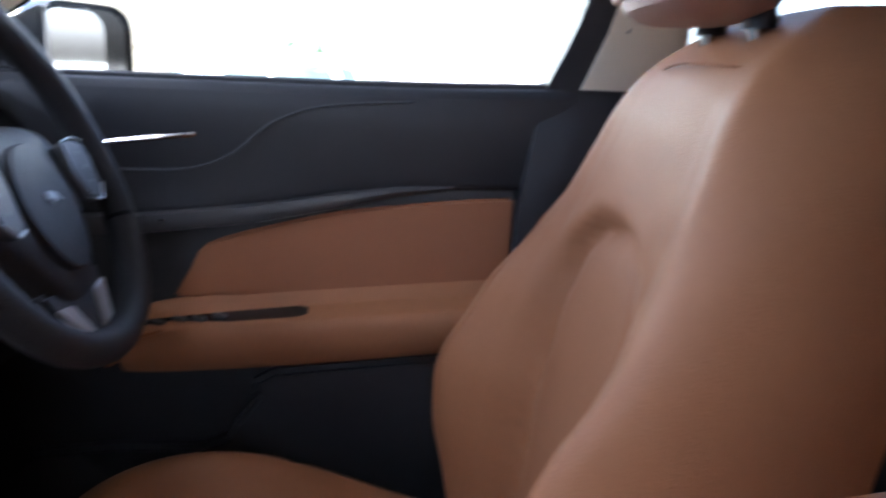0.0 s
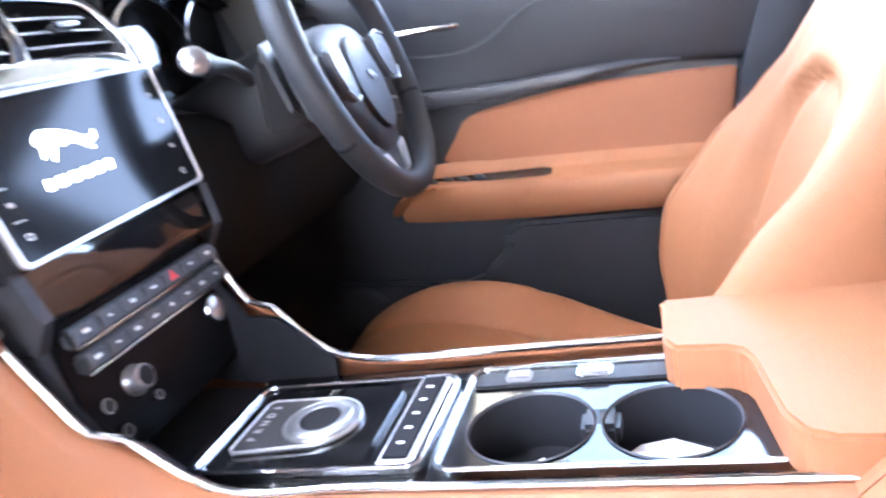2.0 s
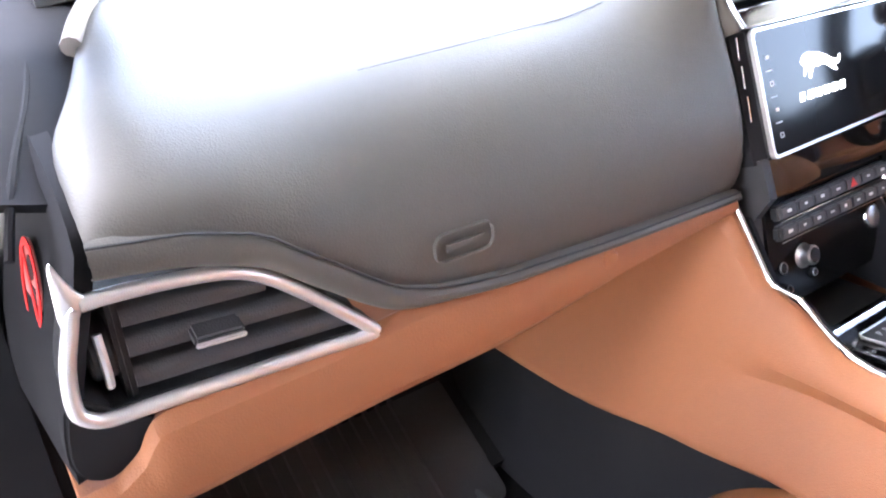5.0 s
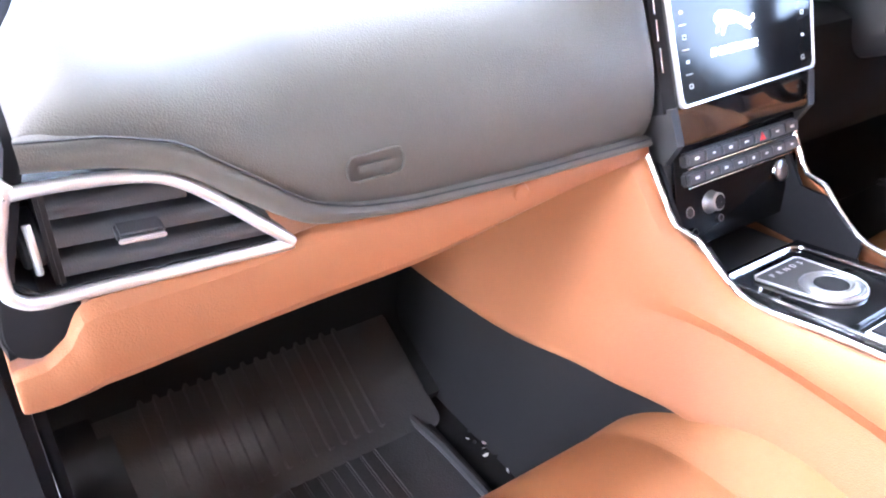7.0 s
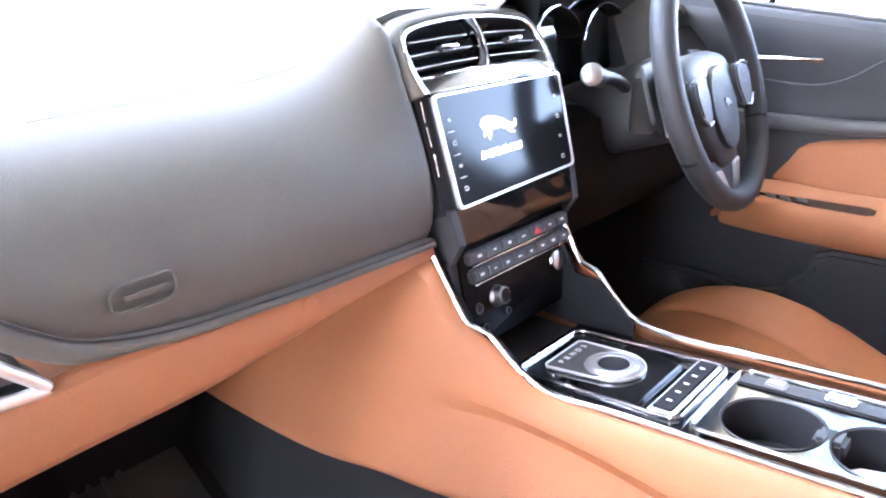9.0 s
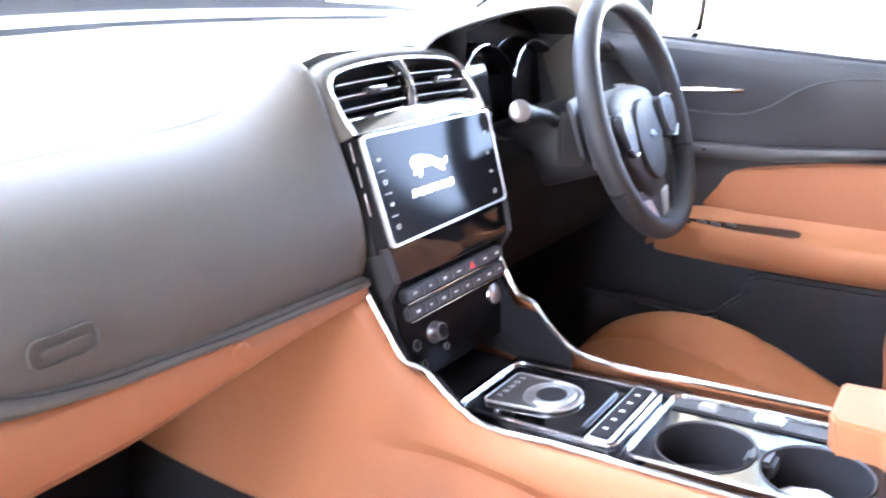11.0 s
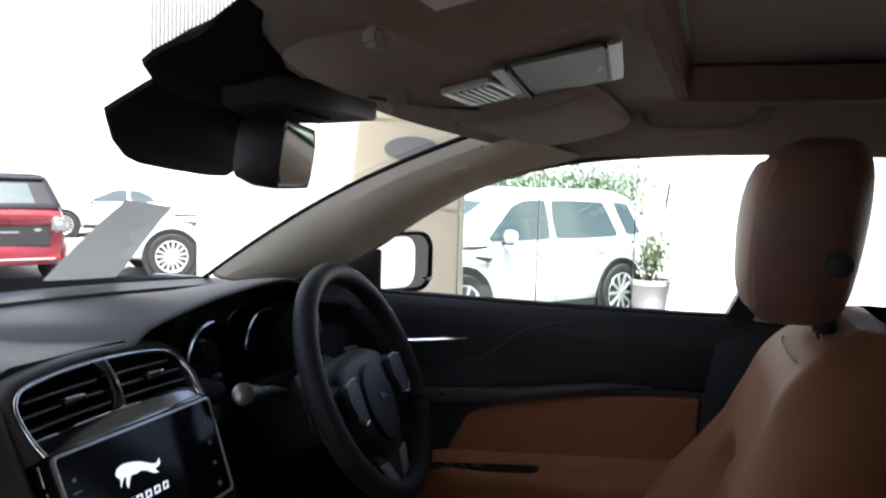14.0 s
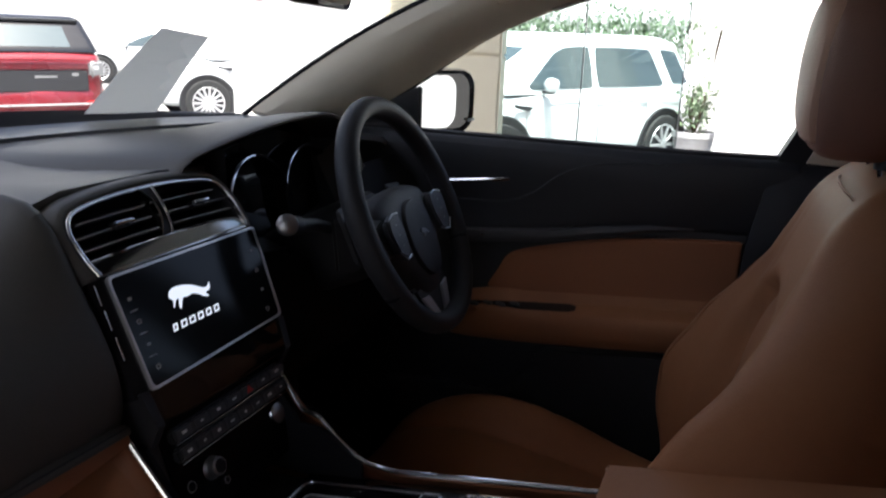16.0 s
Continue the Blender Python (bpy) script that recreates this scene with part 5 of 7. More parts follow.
def build_door():
    d = thing("front_door", "closed dark front door with tan leather insert and armrest", "car door", (0.76, 0.2, 0.35))
    # upper panel: from the sill down to the ledge
    rows = []
    for y in [0.80, 0.70, 0.6, 0.5, 0.4, 0.3, 0.2, 0.1, 0.0, -0.1, -0.18, -0.225]:
        zs = 1.047 + 0.006 * max(0, -y) / 0.2
        lz = lerp_table([(-0.225, 0.915), (0.06, 0.905), (0.22, 0.876), (0.38, 0.857), (0.8, 0.84)], y)
        scoop = 0.016 * math.exp(-((y - 0.36) / 0.12) ** 2)
        rows.append([(0.770, y, zs), (0.735, y, zs + 0.003), (0.722, y, zs - 0.008), (0.718 + scoop * 0.3, y, zs - 0.045), (0.722 + scoop, y, (zs + lz) / 2 + 0.005), (0.728 + scoop, y, lz + 0.035), (0.736, y, lz + 0.008), (0.738, y, lz), (0.775, y, lz - 0.006)])
    part("upper_panel", loft(rows, thick=0.006), DOOR, d, "dark soft upper door panel", sub=1)
    # curved crease below the handle
    pts = [(0.7185, 0.52, 0.925), (0.719, 0.40, 0.925), (0.719, 0.30, 0.93), (0.717, 0.24, 0.955), (0.716, 0.19, 0.995), (0.716, 0.12, 1.02), (0.717, 0.0, 1.03)]
    part("crease", tube(crom([(x + 0.0038, y, z) for x, y, z in pts], 3), 0.0016, 8), DOOR, d)
    # ledge trim that tapers to the rear
    rows = []
    for y, z0, z1, o in ((0.80, 0.846, 0.815, 0.012), (0.60, 0.852, 0.822, 0.014), (0.38, 0.860, 0.836, 0.014), (0.22, 0.879, 0.856, 0.012), (0.10, 0.900, 0.881, 0.008), (0.02, 0.912, 0.900, 0.004), (-0.06, 0.916, 0.912, 0.0)):
        rows.append([(0.742, y, z0 + 0.004), (0.737 - o, y, z0), (0.734 - o, y, (z0 + z1) / 2), (0.738 - o, y, z1), (0.745, y, z1 - 0.004)])
    ledge = part("ledge_trim", loft(rows, thick=0.004), VENEER, d, "dark grey veneer strip")
    part("lock_button", rbox(0.004, 0.010, 0.004, pose(0.7195, 0.342, 0.857), 0.001), CHROME, ledge)
    # handle bar
    part("door_handle", tube(crom([(0.722, 0.445, 0.956), (0.708, 0.42, 0.961), (0.705, 0.36, 0.969), (0.706, 0.31, 0.975), (0.712, 0.290, 0.977)], 4), 0.0042, 8), CHROME, d, "slim chrome door release")
    # dark middle field in front of the insert
    pts = [(0.80, 0.83), (0.37, 0.845), (0.20, 0.865), (-0.22, 0.905), (-0.22, 0.70), (0.34, 0.70), (0.80, 0.68)]
    part("middle_panel", yz_plate(pts, 0.012, 0.746, 0.003), DOOR, d)
    # tan insert
    pts = crom([(0.335, 0.742), (0.310, 0.785), (0.285, 0.822), (0.20, 0.850), (0.10, 0.874), (0.0, 0.888), (-0.07, 0.896), (-0.145, 0.902)], 3) + [Vector((-0.145, 0.76)), Vector((0.1, 0.745))]
    part("insert", yz_plate([(p.x, p.y) for p in pts], 0.012, 0.739, 0.004), TAN_TRIM, d, "tan leather insert")
    # armrest
    rows = []
    for y, zt, zb, o in ((0.405, 0.655, 0.632, 0.020), (0.39, 0.690, 0.633, 0.035), (0.34, 0.704, 0.638, 0.047), (0.25, 0.716, 0.646, 0.052), (0.13, 0.728, 0.659, 0.055), (0.0, 0.741, 0.674, 0.055), (-0.12, 0.752, 0.690, 0.052), (-0.222, 0.760, 0.70, 0.05)):
        rows.append([(0.748, y, zt + 0.034), (0.738, y, zt + 0.022), (0.728, y, zt + 0.008), (0.700, y, zt + 0.003), (0.742 - o, y, zt), (0.736 - o, y, zt - 0.010), (0.737 - o, y, (zt + zb) / 2), (0.744 - o, y, zb + 0.004), (0.75, y, zb)])
    arm = part("armrest", loft(rows, thick=0.005), TAN, d, "tan leather armrest", sub=1)
    part("armrest_seam", tube([(0.7415 - o, y, zt + 0.001) for y, zt, o in ((0.39, 0.690, 0.035), (0.34, 0.7035, 0.047), (0.25, 0.7155, 0.052), (0.13, 0.7275, 0.055), (0.0, 0.7405, 0.055), (-0.12, 0.7515, 0.052), (-0.21, 0.76, 0.05))], 0.0015, 5), TAN_TRIM, arm)
    sw = part("switch_panel", loft([[(0.694, 0.38, 0.704), (0.714, 0.38, 0.713)], [(0.693, 0.25, 0.721), (0.716, 0.25, 0.730)], [(0.694, 0.15, 0.733), (0.715, 0.15, 0.742)], [(0.700, 0.138, 0.736), (0.711, 0.138, 0.741)]], thick=0.006), GLOSS, d, "gloss black window switch panel")
    for k in range(4):
        part("window_switch", rbox(0.010, 0.020, 0.007, pose(0.700 + 0.006 * (k % 2), 0.345 - 0.028 * k, 0.716 + 0.0035 * k, 6, 0, 0), 0.002), BLACK, sw)
    # lower door and pocket
    pts = [(0.80, 0.74), (0.40, 0.72), (-0.222, 0.72), (-0.222, 0.30), (0.80, 0.30)]
    part("lower_panel", yz_plate(pts, 0.02, 0.748, 0.004), BLACK, d, "black plastic lower door")
    pts = crom([(0.19, 0.642), (0.215, 0.60), (0.25, 0.555), (0.30, 0.52), (0.55, 0.50), (0.60, 0.36), (0.2, 0.34), (-0.215, 0.36), (-0.215, 0.55), (-0.215, 0.672)], 2, True)
    part("door_pocket", yz_plate([(p.x, p.y) for p in pts], 0.03, 0.716, 0.008), DOOR, d, "dark door pocket")
    part("speaker_grille", lathe([(0.0001, 0.004), (0.075, 0.003), (0.082, 0.0)], 32, facing((0.714, 0.50, 0.42), (-1, 0, 0))), BLACK, d)
    # glass
    rows = []
    for v in range(7):
        t = v / 6
        row = []
        for y, zt in ((0.70, 1.07), (0.60, 1.10), (0.50, 1.145), (0.40, 1.207), (0.30, 1.265), (0.20, 1.30), (0.10, 1.325), (0.0, 1.337), (-0.12, 1.345), (-0.245, 1.35)):
            z = 1.03 + (zt - 1.03) * t
            row.append((side_x(z) + 0.012, y, z))
        rows.append(row)
    g = part("window_pane", loft(rows), CLEAR, d, "clear side glass")
    g.visible_shadow = False
    # black window channel
    top = crom([(0.69, 1.072), (0.60, 1.098), (0.50, 1.142), (0.40, 1.205), (0.30, 1.262), (0.20, 1.298), (0.10, 1.322), (0.0, 1.334), (-0.12, 1.342), (-0.235, 1.346)], 3)
    part("window_channel", tube([(side_x(p.y) + 0.004, p.x, p.y) for p in top], 0.007, 6), BLACK, d, "black window seal")
    part("sill_seal", tube([(0.752, y, 1.049 + 0.006 * max(0, -y) / 0.2) for y in (0.75, 0.4, 0.1, -0.1, -0.235)], 0.007, 6), BLACK, d)
    part("quarter_block", yz_plate([(0.74, 1.045), (0.50, 1.045), (0.50, 1.140), (0.60, 1.095), (0.74, 1.07)], 0.015, 0.752, 0.004), BLACK, d, "black corner trim behind the mirror")
    return d


build_door()


def build_wing_mirror():
    w = thing("wing_mirror", "black exterior door mirror", "wing mirror", (0.95, 0.6, 1.05))
    M = facing((1.005, 0.555, 1.087), (-0.42, -0.90, 0.0))
    rows = []
    for o, k in ((0.012, 0.97), (0.0, 1.0), (-0.03, 1.0), (-0.06, 0.88), (-0.085, 0.6), (-0.095, 0.2)):
        rows.append([M @ Vector((x * k, y * k, o)) for x, y in rrect(0.195, 0.150, 0.045, 6)])
    rows.insert(0, [M @ Vector((x * 0.88, y * 0.86, 0.004)) for x, y in rrect(0.195, 0.150, 0.045, 6)])
    part("housing", loft(rows, ring=True, caps=True), GLOSS, w, "black mirror housing")
    part("mirror_glass", prism(rrect(0.128, 0.122, 0.036, 6, cx=-0.026), 0.003, M @ pose(0, 0, 0.008), 0.001), MIRROR, w, "mirror glass")
    part("arm", tube([(0.95, 0.60, 1.05), (0.85, 0.62, 1.04), (0.76, 0.62, 1.035)], 0.022, 10), GLOSS, w)
    part("lamp_strip", rbox(0.022, 0.006, 0.004, M @ pose(0.088, -0.045, 0.011), 0.001), LIGHTMARK, w)
    return w


build_wing_mirror()


# ---- seats ----
def seat_y(z):
    return lerp_table([(0.45, -0.125), (0.60, -0.132), (0.70, -0.140), (0.81, -0.158), (0.89, -0.178), (0.95, -0.196), (1.03, -0.222), (1.10, -0.256), (1.125, -0.275)], z)


def build_seat(cx, shift, where):
    s = thing("front_seat", "tan leather sports seat with raised side bolsters " + where, "car seat", (cx, shift, 0.26), "front seats")
    half = [(0.45, 0.243), (0.55, 0.258), (0.66, 0.263), (0.76, 0.260), (0.88, 0.246), (0.98, 0.224), (1.05, 0.202), (1.10, 0.176), (1.118, 0.146), (1.128, 0.11)]
    bol = [(0.45, 0.05), (0.55, 0.075), (0.64, 0.10), (0.72, 0.104), (0.80, 0.070), (0.88, 0.038), (0.96, 0.018), (1.05, 0.010), (1.10, 0.0)]
    prof = [(0, 0.0), (0.30, 0.0), (0.53, 0.02), (0.60, 0.16), (0.71, 0.40), (0.83, 0.72), (0.90, 0.93), (0.945, 1.0), (0.98, 0.86), (1.0, 0.42)]
    # outline of the raised centre pad, arched at its head
    arch = [(0.156, 0.44), (0.152, 0.60), (0.146, 0.74), (0.137, 0.82), (0.127, 0.866), (0.111, 0.897), (0.078, 0.916), (0.038, 0.9255)]
    rim = [Vector((p.x, p.y)) for p in crom([(x, z, 0) for x, z in arch] + [(0, 0.927, 0)] + [(-x, z, 0) for x, z in arch[::-1]], 5)]

    def relief(x, z):
        """Height of the pad and of the crease that runs round it."""
        q = Vector((x, z))
        near = min((q - p).length for p in rim)
        lim = lerp_table([(z0, x0) for x0, z0 in arch] + [(0.927, 0.0)], z)
        inside = abs(x) < lim and z < 0.927
        if inside:
            return -0.027 + 0.016 * min(1.0, near / 0.030) ** 0.5
        wide = lerp_table([(0.44, 0.018), (0.84, 0.018), (0.90, 0.014), (0.93, 0.012)], z)
        return -0.026 * math.exp(-(near / wide) ** 2) + 0.004 * math.exp(-((near - 0.026) / 0.014) ** 2) * (z > 0.9)
    us = [-1, -0.99, -0.965, -0.94, -0.90, -0.85] + [-0.80 + 0.04 * k for k in range(41)] + [0.85, 0.90, 0.94, 0.965, 0.99, 1]
    zs = [0.44 + 0.012 * k for k in range(51)] + [1.05, 1.06, 1.07, 1.08, 1.09, 1.10, 1.108, 1.115, 1.121, 1.125, 1.127]
    rows = []
    for z in zs:
        h, b, y0 = soft_mean(lambda q: lerp_table(half, q), z, 0.02), soft_mean(lambda q: lerp_table(bol, q), z, 0.03), soft_mean(seat_y, z, 0.02)
        edge = max(0.0, (z - 1.06) / 0.067) ** 2 * 0.042
        front = []
        for u in us:
            k = soft_mean(lambda q: lerp_table(prof, abs(q)), u, 0.02)
            seam = 0.0035 * math.exp(-((abs(u) - 0.66) / 0.022) ** 2) * min(1, max(0, (z - 0.88) / 0.04)) * min(1, max(0, (1.06 - z) / 0.05))
            turn = max(0.0, (abs(u) - 0.72) / 0.28) ** 2.2 * 0.065 * min(1.0, max(0.0, (z - 0.84) / 0.20))
            front.append((cx + u * h, shift + y0 + b * k + relief(u * h, z) - turn - seam - edge - 0.018 * (abs(u) > 0.995), z))
        back = [(cx + u * h, shift + y0 - 0.155 - 0.02 * (1 - abs(u)) + edge * 1.6 + 0.012 * (abs(u) > 0.95), z) for u in (1.0, 0.9, 0.6, 0.0, -0.6, -0.9, -1.0)]
        rows.append(front + back)
    part("backrest", loft(rows, ring=True, caps=True), TAN, s, "tan leather backrest with arched centre pad", angle=70)
    for sx, u in ((1, 0.90),):
        pts = []
        for k in range(14):
            z = 0.52 + 0.50 * k / 13
            h, b, y0 = lerp_table(half, z), lerp_table(bol, z), seat_y(z)
            turn = max(0.0, (u - 0.72) / 0.28) ** 2.2 * 0.065 * min(1.0, max(0.0, (z - 0.84) / 0.20))
            pts.append((cx + sx * u * h, shift + y0 + b * lerp_table(prof, u) - turn + relief(sx * u * h, z) - 0.0002, z))
        part("bolster_seam", tube(crom(pts, 2), 0.0009, 5), TAN_TRIM, s, "stitched bolster seam")
    # seam across the shoulders
    pts = [(cx + x, shift + seat_y(1.075) + 0.002 - 0.02 * (x / 0.14) ** 2, 1.075 + 0.010 * (1 - (x / 0.14) ** 2)) for x in (-0.14, -0.1, -0.05, 0, 0.05, 0.1, 0.14)]
    part("shoulder_seam", tube(crom(pts, 3), 0.0016, 5), TAN_TRIM, s)
    # cushion
    rows = []
    prof = [(-0.14, 0.500, 0.02, 0.22), (-0.08, 0.502, 0.02, 0.235), (0.0, 0.512, 0.026, 0.245), (0.08, 0.526, 0.040, 0.25), (0.125, 0.534, 0.047, 0.251), (0.139, 0.530, 0.050, 0.2515), (0.153, 0.538, 0.052, 0.252), (0.24, 0.549, 0.050, 0.25), (0.32, 0.548, 0.035, 0.242), (0.39, 0.529, 0.018, 0.23), (0.440, 0.492, 0.006, 0.217), (0.462, 0.44, 0.0, 0.207), (0.462, 0.39, 0.0, 0.20)]
    for y, z, b, h in prof:
        row = []
        for u, k in ((-1, 0.1), (-0.97, 0.65), (-0.86, 1.0), (-0.72, 0.72), (-0.62, 0.26), (-0.575, -0.10), (-0.53, 0.06), (-0.3, 0.03), (0, 0.03), (0.3, 0.03), (0.53, 0.06), (0.575, -0.10), (0.62, 0.26), (0.72, 0.72), (0.86, 1.0), (0.97, 0.65), (1, 0.1)):
            row.append((cx + u * h, shift + y, z + b * k - 0.02 * (abs(u) == 1)))
        row += [(cx + h * 0.97, shift + y - 0.02 * (y > 0.4), 0.37), (cx - h * 0.97, shift + y - 0.02 * (y > 0.4), 0.37)]
        rows.append(row)
    part("cushion", loft(rows, ring=True, caps=True), TAN, s, "tan leather seat cushion", sub=2)
    # base
    part("seat_base", rbox(0.42, 0.50, 0.12, pose(cx, shift + 0.13, 0.32), 0.02), BLACK, s, "black plastic seat base")
    part("buckle", rbox(0.022, 0.03, 0.09, pose(cx - 0.24 if cx > 0 else cx + 0.24, shift - 0.10, 0.50, -20, 0, 0), 0.006), BLACK, s, "black belt buckle")
    # headrest, lens haze mixed into its leather colour
    hx = cx + 0.01
    rows = []
    for z, w, d0, d1 in ((1.116, 0.066, 0.034, 0.030), (1.126, 0.092, 0.058, 0.048), (1.158, 0.116, 0.074, 0.056), (1.22, 0.134, 0.083, 0.058), (1.275, 0.138, 0.084, 0.058), (1.315, 0.124, 0.072, 0.054), (1.338, 0.104, 0.052, 0.044), (1.346, 0.07, 0.022, 0.028)):
        yc = -0.256 - 0.10 * (z - 1.14)
        row = []
        for k in range(20):
            a = 2 * math.pi * k / 20
            ca, sa = math.cos(a), math.sin(a)
            row.append((hx + w * math.copysign(abs(ca) ** 0.55, ca), shift + yc + (d0 if sa > 0 else d1) * math.copysign(abs(sa) ** 0.7, sa) + 0.012 * abs(ca) ** 3, z))
        rows.append(row)
    hr = part("headrest", loft(rows, ring=True, caps=True), HAZEDLEATHER, s, "leather headrest, haze mixed into its brown", sub=1)
    face = []
    for z, w, d0 in ((1.136, 0.100, 0.063), (1.158, 0.116, 0.074), (1.18, 0.122, 0.0775), (1.22, 0.134, 0.083), (1.275, 0.138, 0.084), (1.30, 0.131, 0.078), (1.318, 0.121, 0.070)):
        yc = -0.256 - 0.10 * (z - 1.14)
        row = []
        for u in (-0.86, -0.82, -0.72, -0.4, 0, 0.4, 0.72, 0.82, 0.86):
            ca = abs(u) ** (1 / 0.55)
            row.append((hx + u * w * 0.99, shift + yc + d0 * (1 - ca * ca) ** 0.35 + 0.012 * ca ** 3 + (0.0035 if abs(u) < 0.85 else -0.003), z))
        face.append(row)
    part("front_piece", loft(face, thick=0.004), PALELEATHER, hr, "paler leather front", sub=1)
    part("side_button", lathe([(0.0001, 0.003), (0.011, 0.003), (0.014, 0.001), (0.015, -0.004)], 24, facing((hx - 0.129, shift - 0.285, 1.20), (-1, 0, 0))), SLAT, hr, "round dark release button")
    for sx in (-1, 1):
        part("headrest_post", tube([(hx + sx * 0.055, shift - 0.285, 1.09), (hx + sx * 0.055, shift - 0.275, 1.135)], 0.006, 10), CHROME, hr, "chrome post")
        part("post_collar", lathe([(0.0001, 0.008), (0.012, 0.008), (0.014, 0.0), (0.014, -0.01)], 16, pose(hx + sx * 0.055, shift - 0.284, 1.122)), BLACK, hr)
    return s


build_seat(0.353, 0.0, "behind the wheel")
build_seat(-0.362, -0.075, "beside the console")


def build_rear_seat():
    s = thing("bench_seat", "tan leather rear bench seat", "car seat", (0, -1.1, 0.3))
    rows = []
    for y, z in ((-0.78, 0.40), (-0.78, 0.50), (-0.83, 0.55), (-1.0, 0.54), (-1.25, 0.50), (-1.32, 0.62), (-1.42, 0.85), (-1.50, 1.02), (-1.56, 1.05), (-1.62, 1.02)):
        rows.append([(x, y, z - 0.03 * (abs(x) > 0.6)) for x in (-0.66, -0.62, -0.3, -0.1, 0.1, 0.3, 0.62, 0.66)])
    part("bench", loft(rows, thick=0.03), TAN, s, "tan leather bench", sub=1)
    return s


build_rear_seat()


def build_mat():
    s = thing("floor_mat", "black ribbed rubber floor mat in the passenger footwell", "floor mat", (-0.47, 0.55, 0.255))
    part("sheet", prism(rrect(0.46, 0.50, 0.05), 0.008, pose(-0.49, 0.50, 0.262), 0.003), MATM, s)
    heel = part("heel_board", prism(rrect(0.50, 0.32, 0.02), 0.008, pose(-0.49, 0.808, 0.331, 27, 0, 0), 0.003), MATM, s)
    for k in range(15):
        part("rib", rbox(0.010, 0.21, 0.006, pose(-0.66 + 0.023 * k, 0.790, 0.3230, 27, 0, 0), 0.002), MATM, heel)
    for k in range(9):
        part("rib", rbox(0.012, 0.14, 0.008, pose(-0.56 + 0.024 * k, 0.60, 0.266), 0.003), MATM, s)
    part("raised_edge", tube(crom([(-0.70, 0.30, 0.266), (-0.70, 0.70, 0.266), (-0.62, 0.725, 0.268), (-0.36, 0.725, 0.268), (-0.285, 0.69, 0.266), (-0.275, 0.30, 0.266)], 4), 0.008, 8), MATM, s)
    rnd = random.Random(2)
    for k in range(14):
        x, y = -0.238 + 0.030 * k / 13 + rnd.uniform(-0.012, 0.012), 0.615 - 0.14 * k / 13
        part("foil_scrap", prism([(rnd.uniform(0.002, 0.006) * math.cos(a), rnd.uniform(0.002, 0.006) * math.sin(a)) for a in (0, 1.2, 2.4, 3.7, 5.0)], 0.0004, pose(x, y, 0.272, rnd.uniform(-35, 35), rnd.uniform(-35, 35), 0)), LIGHTMARK if k % 2 else CHROME, s, "scrap of shiny film")
    for k in range(5):
        part("tread_bar", rbox(0.014, 0.07, 0.007, pose(-0.50 + 0.038 * k, 0.50, 0.266, 0, 0, 18), 0.003), MATM, s)
    return s


build_mat()


